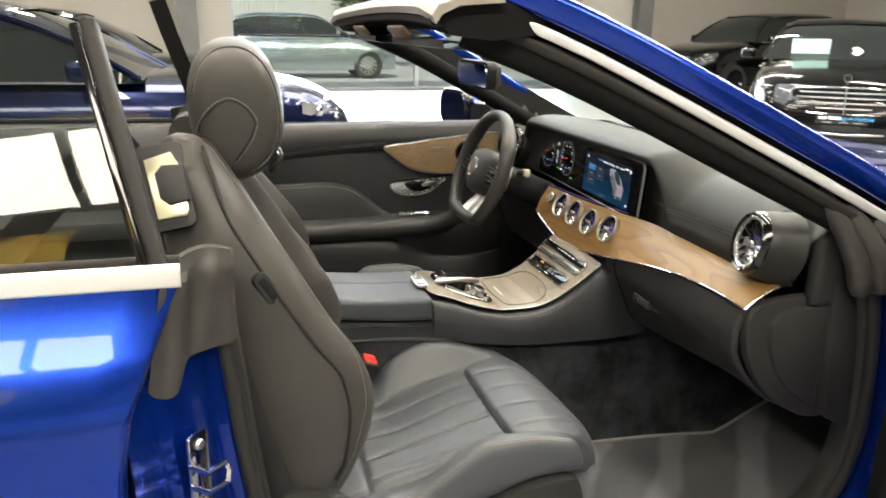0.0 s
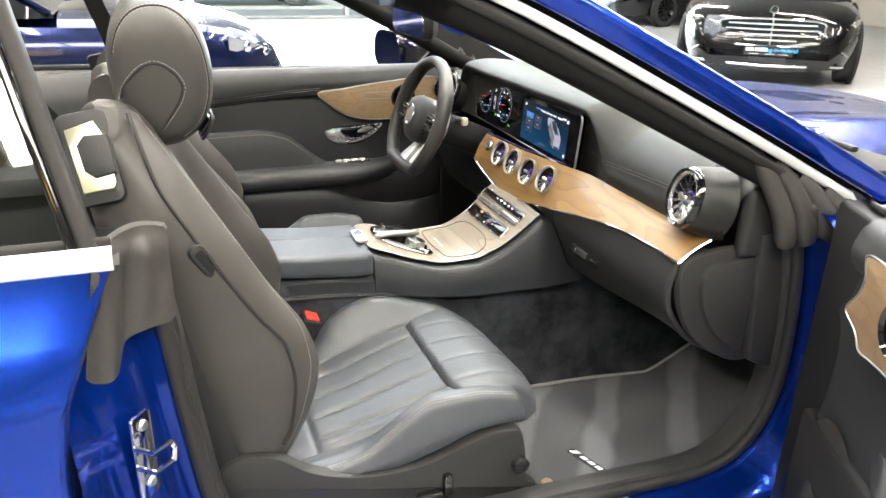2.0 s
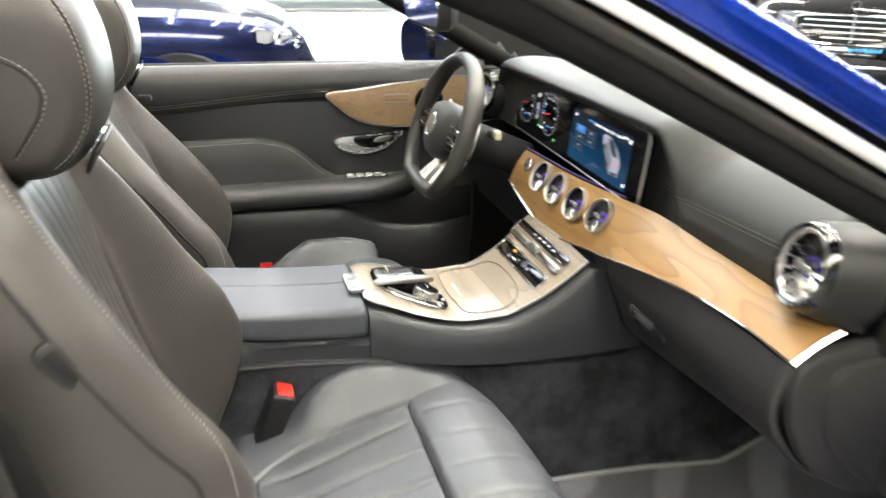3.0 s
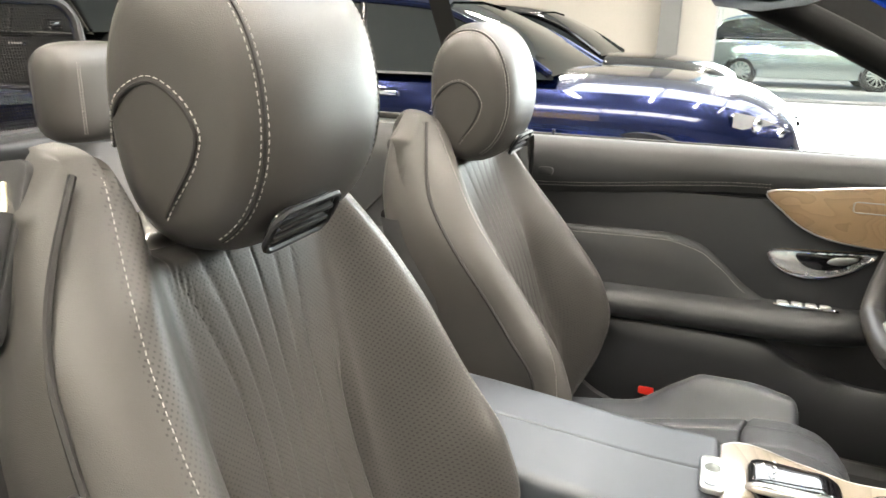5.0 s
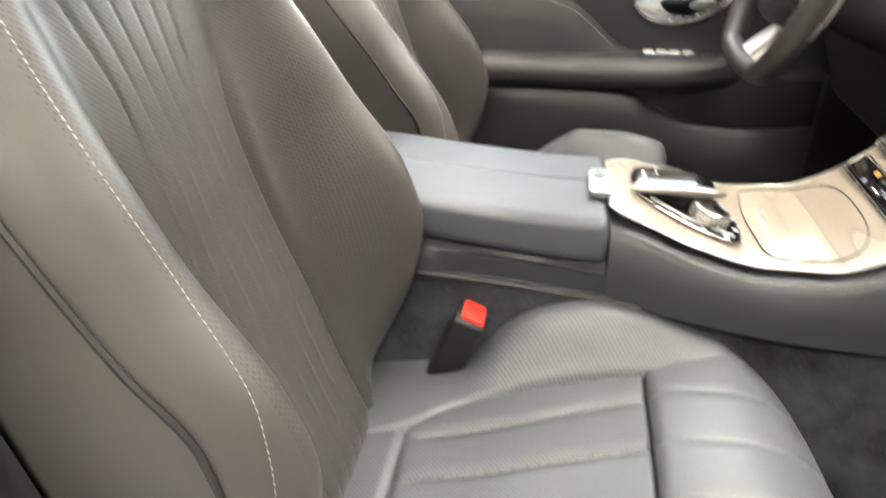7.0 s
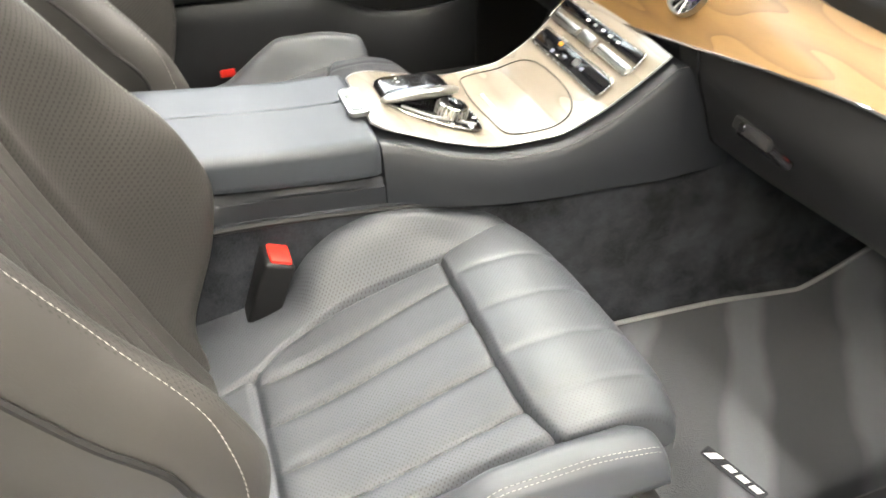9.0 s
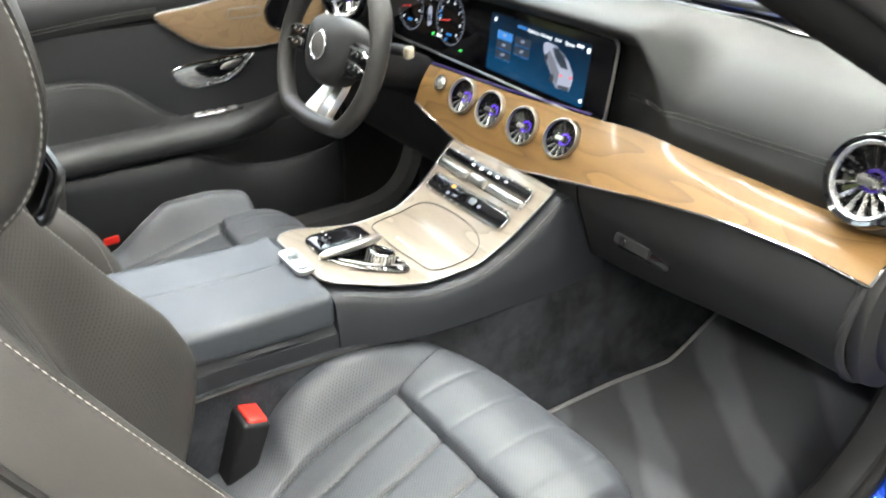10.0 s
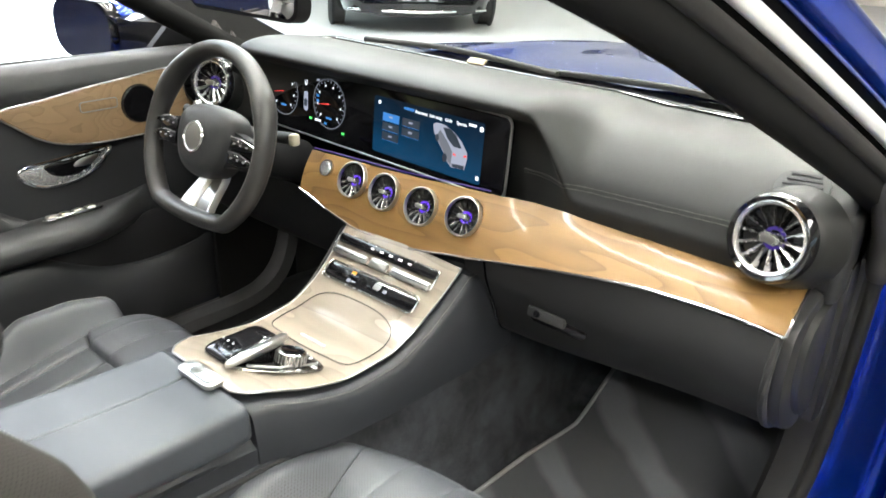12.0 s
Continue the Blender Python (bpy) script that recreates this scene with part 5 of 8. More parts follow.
hm = frame_of(lower(-0.308, 0.42) + V(-0.002, 0, 0), (-0.97, 0, 0.12))
part("latch_recess", plate(rrect(0.105, 0.024, 0.011, 5), 0.002, hm @ Matrix.Translation((0.018, -0.003, 0)), bevel=0.0008), M_BLACK, glove)
part("latch", plate(rrect(0.070, 0.019, 0.004), 0.010, hm @ Matrix.Translation((-0.002, 0.003, 0)), bevel=0.003), M_SOFT, glove, "dark glovebox latch")
part("keyhole", lathe([(0, 0.0015), (0.0055, 0.0015), (0.0065, 0)], 16, hm @ Matrix.Translation((-0.018, 0.003, 0.010))), M_BLACK, glove)
part("airbag_badge", plate(rrect(0.040, 0.016, 0.004), 0.0012, frame_of((0.6475, -0.487, 0.912), (-0.95, 0, 0.3)), bevel=0.0005), M_DASH, upper)
rows = [[lower(0.135 + 0.53 * i / 40, k / 14) for k in range(15)] for i in range(41)]
bm = loft(rows)
bmesh.ops.solidify(bm, geom=list(bm.faces), thickness=0.008)
part("knee_panel", bm, M_PLASTIC, dash, "", 50)
part("centre_housing", box(0.585, 0.72, -0.15, 0.14, 0.58, 0.757, 0.008, 2), M_PLASTIC, dash)
# defroster slot along the foot of the windscreen
SLOT_X = hermite([(-0.69, 0.76), (-0.64, 0.86), (-0.55, 0.925), (-0.36, 0.962), (0.0, 0.975), (0.36, 0.962), (0.55, 0.925), (0.64, 0.86), (0.69, 0.76)])


def dash_z(x, y):
    pr = spline([(a, b, 0) for a, b in dash_top(y)], 5)
    for p, q in zip(pr, pr[1:]):
        if q.x <= x <= p.x:
            return q.y + (p.y - q.y) * (x - q.x) / ((p.x - q.x) or 1)
    return 0.97


for off, r, mt in ((0.0, 0.007, M_RUBBER), (-0.016, 0.003, M_BLACK), (0.018, 0.005, M_PLASTIC)):
    part("defroster_strip", tube([V(SLOT_X(y) + off, y, dash_z(SLOT_X(y) + off, max(-0.67, min(0.67, y))) + 0.003) for y in [-0.67 + 1.34 * i / 60 for i in range(61)]], r, 8), mt, dash)
for s in (-1, 1):
    part("corner_filler", box(0.700, 0.780, s * 0.668 - 0.016, s * 0.668 + 0.016, 0.83, 0.970, 0.014, 3), M_SOFT, dash, "dark moulded corner filler")
# end caps
for s in (-1, 1):
    cap = [(0.588, 0.822), (0.616, 0.842), (0.680, 0.850), (0.740, 0.846), (0.785, 0.828), (0.795, 0.76), (0.797, 0.68), (0.795, 0.606), (0.750, 0.596), (0.697, 0.622), (0.640, 0.664), (0.600, 0.724), (0.585, 0.775)]
    m = Matrix(((1, 0, 0, 0), (0, 0, s, s * 0.650), (0, 1, 0, 0), (0, 0, 0, 1)))
    cp = part("end_cap", plate([(p.x, p.y) for p in spline([(a, b, 0) for a, b in cap], 4, True)], 0.018, m, bevel=0.007), M_SOFT, dash, "smooth moulded end cap")
    rec = [(0.628, 0.798), (0.650, 0.824), (0.700, 0.832), (0.752, 0.826), (0.757, 0.76), (0.757, 0.68), (0.750, 0.628), (0.712, 0.646), (0.662, 0.694), (0.634, 0.748)]
    part("cap_panel", plate([(p.x, p.y) for p in spline([(a, b, 0) for a, b in rec], 4, True)], 0.013, Matrix.Translation((0, s * 0.017, 0)) @ m, bevel=0.011), M_SOFT, cp)

# ------------------------------------------------------------------ steering wheel
wheel = thing("steering_wheel", (0.42, 0.36, 0.90), "flat-bottomed dark leather steering wheel with silver lower spoke", "steering wheel")
TAU = radians(20)
W_UP = V(math.sin(TAU), 0, math.cos(TAU))
W_N = V(-math.cos(TAU), 0, math.sin(TAU))
W_R = V(0, -1, 0)
WC = V(0.410, 0.344, 0.908)


def wh(a, b, n=0.0):
    """Point in the wheel's plane: a to the driver's right, b up, n towards the driver."""
    return WC + W_R * a + W_UP * b + W_N * n


WH_M = Matrix.Translation(WC) @ Matrix((W_R, W_UP, W_N)).transposed().to_4x4()
rim_pts = []
for i in range(96):
    a = 2 * math.pi * i / 96
    x, y = 0.168 * math.cos(a), 0.168 * math.sin(a)
    if y < -0.132:
        y = -0.132 - (abs(y) - 0.132) * 0.25
    rim_pts.append(wh(x, y, -0.006))
rows = []
for i, p in enumerate(rim_pts):
    t = (rim_pts[(i + 1) % 96] - rim_pts[i - 1]).normalized()
    o = (p - WC)
    o = (o - W_N * o.dot(W_N)).normalized()
    o = (o - t * o.dot(t)).normalized()
    g = 1 + 0.16 * (math.exp(-((math.degrees(math.atan2((p - WC).dot(W_UP), abs((p - WC).dot(W_R)))) - 32) / 14) ** 2))
    rows.append([p + o * (0.0160 * g * math.cos(b)) + W_N * (0.0200 * g * math.sin(b)) for b in [2 * math.pi * k / 14 for k in range(14)]])
rim_ob = part("rim", loft(rows, ring=True, loop=True), leather("wheel_leather", (0.030, 0.029, 0.028), 0.36, None, 0.2), wheel, "smooth dark leather rim", 60)
for a in (radians(52), radians(128), radians(-24), radians(204)):
    i = int(round(a / (2 * math.pi) * 96)) % 96
    part("rim_seam", loft([[p * 1.0 for p in rows[i]], [p + (q - p) * 0.06 for p, q in zip(rows[i], rows[(i + 1) % 96])]], ring=True), M_RUBBER, rim_ob)
hub = [(-0.082, 0.034), (-0.062, 0.060), (0.0, 0.070), (0.062, 0.060), (0.082, 0.034), (0.080, -0.012), (0.062, -0.048), (0.032, -0.068), (0.0, -0.073), (-0.032, -0.068), (-0.062, -0.048), (-0.080, -0.012)]
outl = [(p.x, p.y) for p in spline([(a, b, 0) for a, b in hub], 4, True)]
rows = [[wh(x * s, y * s, h) for x, y in outl] for s, h in ((0.92, -0.045), (0.95, -0.02), (0.93, -0.004), (0.84, 0.008), (0.66, 0.015), (0.38, 0.018), (0.05, 0.019))]
part("airbag_cover", loft(rows, ring=True, caps=True), M_DOOR, wheel, "soft dark centre cover", 60)
em = WH_M @ Matrix.Translation((0, 0.004, 0.0212))
part("badge_ring", lathe([(0.0245, 0.0), (0.0268, 0.0028), (0.0292, 0.0)], 40, em), M_VENT, wheel)
part("badge", lathe([(0, 0.001), (0.024, 0.001), (0.025, -0.002)], 40, em), M_SATIN, wheel, "plain round silver badge")
for s in (-1, 1):
    sp = [(s * 0.050, 0.036), (s * 0.085, 0.030), (s * 0.130, 0.022), (s * 0.166, 0.012), (s * 0.166, -0.030), (s * 0.130, -0.026), (s * 0.090, -0.030), (s * 0.052, -0.040)]
    rows = [[wh(x, y, h) for x, y in sp] for h in (-0.030, -0.008)]
    part("spoke", loft(rows, ring=True, caps=True), M_PLASTIC, wheel)
    for dy in (0.012, -0.014):
        bp = [(s * 0.084, dy + 0.011), (s * 0.115, dy + 0.012), (s * 0.150, dy + 0.004), (s * 0.154, dy - 0.003), (s * 0.115, dy - 0.011), (s * 0.082, dy - 0.010)]
        pod = part("button_pod", plate(bp, 0.011, WH_M @ Matrix.Translation((0, 0, -0.008)), bevel=0.003), M_BLACK, wheel, "gloss black button pod")
        part("pod_trim", tube([WH_M @ V(x, y, 0.003) for x, y in [bp[0], bp[1], bp[2], bp[3]]], 0.0018, 6), M_CHROME, pod)
        for k in range(3):
            part("key", plate(rrect(0.006, 0.0028, 0.0008), 0.0006, WH_M @ Matrix.Translation((s * (0.096 + 0.018 * k), dy + 0.001, 0.0034))), M_GREY_PRINT, pod)
for s in (-1, 1):
    rows = []
    for i in range(9):
        t = i / 8
        y, n = -0.045 - 0.098 * t, -0.046 + 0.036 * smooth(0, 1, t)
        x0, x1 = s * (0.003 + 0.002 * t), s * (0.030 + 0.020 * t)
        rows.append([wh(x0, y, n), wh(x0 * 0.9 + x1 * 0.1, y, n + 0.006), wh(x1 * 0.92 + x0 * 0.08, y, n + 0.006), wh(x1, y, n), wh(x1, y, n - 0.010), wh(x0, y, n - 0.010)])
    part("lower_spoke", loft(rows, ring=True, caps=True), M_GLARE_METAL if s < 0 else M_SATIN, wheel, "bright silver lower spoke", 30)
part("column", tube([wh(0, 0, -0.04), wh(0, -0.004, -0.12), wh(0, -0.01, -0.24)], 0.045, 20), M_PLASTIC, wheel)
for s in (-1, 1):
    pd = [wh(s * (0.100 + 0.02 * math.sin(i / 10 * math.pi)), -0.055 + 0.11 * i / 10, -0.045) for i in range(11)]
    part("shift_paddle", sweep(pd, rrect(0.030, 0.005, 0.002, 2), W_N), M_SATIN, wheel, "silver shift paddle")
# drive selector stalk on the right of the column
stalk = thing("column_stalk", (0.50, 0.25, 0.91), "black column stalk with a pale square end", "column stalk")
part("arm", tube([V(0.535, 0.33, 0.895), V(0.515, 0.25, 0.912), V(0.503, 0.20, 0.921)], 0.011, 10), M_PLASTIC, stalk)
part("end_cap", box(-0.009, 0.009, -0.008, 0.008, -0.011, 0.011, 0.005, 3, Matrix.Translation((0.500, 0.193, 0.922))), plain("pale_stalk_end", (0.40, 0.36, 0.27), 0.4), stalk, "pale end")
stalk2 = thing("column_stalk", (0.50, 0.47, 0.91), "black indicator stalk behind the wheel", "column stalk")
part("arm", tube([V(0.535, 0.40, 0.895), V(0.515, 0.48, 0.905), V(0.50, 0.54, 0.915)], 0.010, 10), M_PLASTIC, stalk2)

# ------------------------------------------------------------------ doors
def xz(outline, y, thick, bevel=0.0, per=5, closed=True):
    """A plate in the plane y, outline in (x, z), thick towards the cabin of the driver's side."""
    pts = [(p.x, p.y) for p in spline([(a, b, 0) for a, b in outline], per, True)] if per else outline
    m = Matrix(((1, 0, 0, 0), (0, 0, -1, y), (0, 1, 0, 0), (0, 0, 0, 1)))
    return plate(pts, thick, m, bevel=bevel)


def car_door(M, label, hinge):
    """Front door with its trim, drawn for the driver's side and laid out by M."""
    door = thing("car_door", hinge, label, "car door", "car doors")

    def put(name, bm, mats, parent=door, lab="", angle=45):
        bmesh.ops.transform(bm, matrix=M, verts=bm.verts)
        return part(name, bm, mats, parent, lab, angle)

    def sew(pts, nrm, parent):
        part("stitching", dashes([M @ p for p in pts], [M.to_3x3() @ n for n in nrm], 0.004, 0.003, 0.0011), None, parent, "thread")

    # painted outer skin
    rows = []
    for i in range(21):
        x = -0.335 + 1.165 * i / 20
        rows.append([V(x, y, z) for y, z in ((0.775, 0.995), (0.815, 0.94), (0.862, 0.86), (0.868, 0.83), (0.885, 0.70), (0.895, 0.50), (0.885, 0.36), (0.84, 0.30), (0.775, 0.31))])
    bm = loft(rows)
    bmesh.ops.solidify(bm, geom=list(bm.faces), thickness=0.02)
    put("skin", bm, M_BLUE, lab="blue painted outer skin")
    put("core", box(-0.325, 0.80, 0.745, 0.80, 0.315, 0.985, 0.006, 1), M_PLASTIC)
    # padded top roll
    def low(x):
        return 0.884 + 0.036 * smooth(-0.32, 0.22, x)
    rows = []
    for i in range(41):
        x = -0.325 + 0.98 * i / 40
        b = low(x) - 0.003
        rows.append([V(x, y, z) for y, z in ((0.755, b), (0.722, b), (0.712, b + 0.012), (0.706, b + 0.035), (0.708, 0.960), (0.716, 0.985), (0.732, 1.000), (0.752, 1.004), (0.772, 0.998), (0.772, b))])
    top = put("top_roll", loft(rows, ring=True, caps=True), M_DOOR, lab="soft dark leather shoulder")
    sew([V(-0.31 + 0.52 * i / 40, 0.7090, low(-0.31 + 0.52 * i / 40) + 0.020) for i in range(41)], [V(0, -1, 0)] * 41, top)
    sew([V(-0.31 + 0.52 * i / 40, 0.7105, low(-0.31 + 0.52 * i / 40) + 0.013) for i in range(41)], [V(0, -1, 0)] * 41, top)
    put("glass_slot", tube([V(-0.32, 0.778, 1.000), V(0.2, 0.780, 0.998), V(0.75, 0.775, 0.992)], 0.006, 8), M_RUBBER)
    # middle panel
    rim = [(-0.325, 0.905), (0.652, 0.905), (0.662, 0.868), (0.690, 0.832), (0.672, 0.815), (0.660, 0.770), (0.660, 0.725), (0.668, 0.670), (0.680, 0.620), (-0.325, 0.620)]
    put("middle_panel", xz(rim, 0.752, 0.024, 0.004, 0), M_TRIM, lab="dark panel with a scalloped front edge")
    rows = []
    UP = hermite([(-0.325, 0.802), (-0.24, 0.807), (0.0, 0.812), (0.08, 0.795), (0.13, 0.760), (0.18, 0.715), (0.22, 0.690)])
    for i in range(41):
        x = -0.325 + 0.545 * i / 40
        z1 = UP(x)
        rows.append([V(x, y, z) for y, z in ((0.732, z1 + 0.002), (0.720, z1 - 0.001), (0.713, z1 - 0.010), (0.706, (z1 + 0.665) / 2), (0.700, 0.672), (0.735, 0.660))])
    ins = put("padded_insert", loft(rows, caps=False), M_DOOR, lab="padded dark leather insert")
    sew([V(-0.31 + 0.50 * i / 40, 0.7125, UP(-0.31 + 0.50 * i / 40) - 0.012) for i in range(41)], [V(0, -1, 0)] * 41, ins)
    # veneer leaf with tweeter
    leaf = [(0.198, 0.925), (0.235, 0.885), (0.275, 0.856), (0.325, 0.838), (0.40, 0.829), (0.49, 0.829), (0.535, 0.827), (0.568, 0.825), (0.590, 0.846), (0.628, 0.864), (0.604, 0.900), (0.598, 0.930), (0.606, 0.960), (0.55, 0.966), (0.46, 0.957), (0.37, 0.948), (0.28, 0.936)]
    lf = put("veneer_leaf", xz(leaf, 0.718, 0.013, 0.005), M_WOOD_LEAF, lab="ash veneer inlay, lightened as if catching light")
    put("leaf_edge", tube([V(p.x, 0.706, p.y) for p in spline([(a, b, 0) for a, b in leaf], 6, True)], 0.0017, 6, True), M_SATIN, lf, "thin satin metal edge")
    put("speaker_hole", lathe([(0, 0.0), (0.036, 0.0), (0.040, 0.006), (0.043, 0.0)], 32, frame_of((0.487, 0.7045, 0.898), (0, -1, 0))), M_BLACK, lf, "dark round speaker")
    put("lock_plate", xz([(p[0] + 0.396, p[1] + 0.910) for p in rrect(0.080, 0.021, 0.006)], 0.705, 0.0030, 0.0010, 0), M_WOOD_LEAF, lf)
    put("lock_rim", tube([V(p[0] + 0.396, 0.7022, p[1] + 0.910) for p in rrect(0.080, 0.021, 0.006)], 0.0014, 5, True), M_PIPING, lf)
    # pull with chrome teardrop
    drop = [(0.218, 0.792), (0.236, 0.768), (0.275, 0.752), (0.330, 0.753), (0.380, 0.774), (0.416, 0.812), (0.375, 0.812), (0.30, 0.807), (0.24, 0.803)]
    pull = put("door_pull", xz(drop, 0.729, 0.006, 0.002), M_VENT, lab="satin chrome door pull")
    put("pull_rim", tube([V(p.x, 0.722, p.y) for p in spline([(a, b, 0) for a, b in drop], 6, True)], 0.0032, 6, True), M_CHROME, pull)
    put("pull_recess", xz([(0.272, 0.799), (0.286, 0.776), (0.325, 0.767), (0.365, 0.780), (0.392, 0.806), (0.33, 0.803)], 0.7225, 0.002, 0.0008), M_BLACK, pull)
    put("lever", xz([(0.330, 0.786), (0.362, 0.785), (0.384, 0.801), (0.345, 0.799)], 0.7205, 0.004, 0.0012), M_SATIN, pull)
    # armrest
    sec = [(0.735, 0.610), (0.700, 0.613), (0.670, 0.622), (0.650, 0.636), (0.641, 0.652), (0.643, 0.668), (0.655, 0.680), (0.676, 0.688), (0.705, 0.690), (0.735, 0.690)]
    rows = []
    for i in range(49):
        x = -0.325 + 0.96 * i / 48
        k = smooth(-0.33, -0.15, x) * 0.25 + 0.75
        k *= 1 - 0.95 * smooth(0.30, 0.52, x)
        lift = 0.05 * smooth(0.36, 0.62, x) ** 1.4
        rows.append([V(x, 0.735 - (0.735 - y) * k, z + lift) for y, z in sec])
    arm = put("armrest", loft(rows, caps=False), M_DOOR, lab="dark leather armrest")
    sew([V(-0.30 + 0.70 * i / 50, 0.735 - (0.735 - 0.6475) * (smooth(-0.33, -0.15, -0.30 + 0.70 * i / 50) * 0.25 + 0.75) * (1 - 0.95 * smooth(0.30, 0.52, -0.30 + 0.70 * i / 50)), 0.6465 + 0.05 * smooth(0.36, 0.62, -0.30 + 0.70 * i / 50) ** 1.4) for i in range(51)], [V(0, -0.85, -0.5)] * 51, arm)
    sm = Matrix.Translation((0.302, 0.700, 0.6905)) @ Matrix.Rotation(radians(-12), 4, "X")
    sw = put("switch_plate", plate([(p[0], p[1]) for p in rrect(0.128, 0.026, 0.012, 5)], 0.004, sm, bevel=0.001), M_CHROME, lab="chrome window switch plate")
    for k in range(4):
        put("switch", box(-0.010, 0.010, -0.010, 0.009, 0.003, 0.010, 0.003, 2, sm @ Matrix.Translation((-0.045 + 0.027 * k, 0, 0))), M_SATIN, sw)
    # lower trim with pocket
    put("lower_trim", box(-0.322, 0.70, 0.715, 0.748, 0.315, 0.640, 0.006, 1), M_PLASTIC)
    rows = []
    POC = hermite([(-0.30, 0.630), (0.0, 0.622), (0.22, 0.606), (0.28, 0.575), (0.36, 0.540), (0.46, 0.526), (0.56, 0.530), (0.66, 0.555), (0.72, 0.60)])
    for i in range(45):
        x = -0.31 + 1.00 * i / 44
        zt = POC(x)
        k = 1 - smooth(0.48, 0.69, x)
        rows.append([V(x, 0.722 - (0.722 - y) * k - 0.001, z) for y, z in ((0.722, zt), (0.700, zt + 0.002), (0.686, zt - 0.010), (0.676, zt - 0.06), (0.680, 0.42), (0.700, 0.34), (0.722, 0.325))])
    put("map_pocket", loft(rows), M_TRIM, lab="moulded dark pocket")
    put("speaker_grille", lathe([(0, 0.004), (0.055, 0.003), (0.07, 0.0)], 32, frame_of((0.60, 0.722, 0.60), (0, -1, 0))), M_RUBBER)
    put("door_reflector", xz([(p[0] + 0.005, p[1] + 0.452) for p in rrect(0.034, 0.018, 0.004)], 0.6775, 0.004, 0.001, 0), M_RED, lab="small red reflector")
    # bright strip at the rear edge
    put("rear_strip", box(-0.332, -0.322, 0.712, 0.728, 0.885, 1.0, 0.003, 2), M_CHROME, lab="bright metal strip")
    put("vent_pill", xz([(p[0] - 0.262, p[1] + 0.930) for p in rrect(0.036, 0.019, 0.008)], 0.7075, 0.004, 0.0015, 0), M_DOOR, top)
    put("lock_pin", tube([V(-0.262, 0.765, 0.998), V(-0.262, 0.765, 1.016)], 0.0035, 8), M_PLASTIC)
    return door, put


d1, put1 = car_door(Matrix(), "closed driver's door, dark leather with ash inlay and chrome pull", (0.2, 0.76, 0.31))
# driver's mirror
FM = frame_of((0.513, 0.975, 1.022), (-0.98, -0.19, 0.0))
rows = [[FM @ V(a * k, b * k, d) for a, b in rrect(0.216, 0.142, 0.055, 6)] for d, k in ((0.0, 0.955), (-0.004, 0.985), (-0.014, 1.0), (-0.06, 0.97), (-0.11, 0.80), (-0.135, 0.42))]
mir = put1("mirror_housing", loft(rows, ring=True, caps=True), M_BLACK, d1, "gloss black and blue mirror housing")
put1("mirror_cap", loft([[FM @ V(a * k, b * k, d) for a, b in rrect(0.216, 0.142, 0.055, 6)] for d, k in ((-0.030, 1.012), (-0.06, 0.985), (-0.112, 0.815), (-0.139, 0.43))], ring=True, caps=True), M_BLUE, mir)
put1("mirror_glass", plate(rrect(0.196, 0.124, 0.046, 6), 0.003, FM @ Matrix.Translation((0, 0, 0.0006))), M_MIRROR, mir, "mirror glass")
put1("mirror_arm", loft([[V(x + dx, y, z) for dx, z in ((0.0, 0.955), (0.075, 0.955), (0.075, 1.0 + e), (0.0, 1.0 + e))] for x, y, e in ((0.535, 0.89, 0.06), (0.570, 0.85, 0.05), (0.600, 0.80, 0.05), (0.615, 0.775, 0.05))], ring=True, caps=True), M_BLACK, d1)
put1("mirror_triangle", xz([(0.56, 1.0), (0.75, 1.0), (0.78, 1.005), (0.64, 1.075)], 0.78, 0.02, 0.004, 0), M_PLASTIC, d1)
HINGE = V(0.83, -0.80, 0)
OPEN = Matrix.Translation(HINGE) @ Matrix.Rotation(radians(66), 4, "Z") @ Matrix.Translation(-HINGE) @ Matrix.Diagonal((1, -1, 1, 1))
car_door(OPEN, "wide open passenger door, dark leather with ash inlay", (0.7, -1.0, 0.31))

# ------------------------------------------------------------------ body
body = thing("convertible_body", (0.3, 0, 0.2), "blue painted convertible body with bright window trim, roof folded away", "car")
SIDE = [(-0.768, 0.996), (-0.785, 0.962), (-0.812, 0.925), (-0.842, 0.880), (-0.852, 0.852), (-0.852, 0.835), (-0.862, 0.78), (-0.882, 0.68), (-0.893, 0.55), (-0.890, 0.42), (-0.872, 0.32), (-0.82, 0.25)]
SIDE_Y = hermite([(0.25, -0.82), (0.32, -0.872), (0.42, -0.890), (0.55, -0.893), (0.68, -0.882), (0.78, -0.862), (0.835, -0.852), (0.88, -0.842), (0.925, -0.812), (0.962, -0.785), (0.996, -0.768)])
QX = hermite([(0.25, -0.40), (0.45, -0.425), (0.60, -0.440), (0.72, -0.442), (0.84, -0.430), (0.92, -0.398), (1.0, -0.360)])
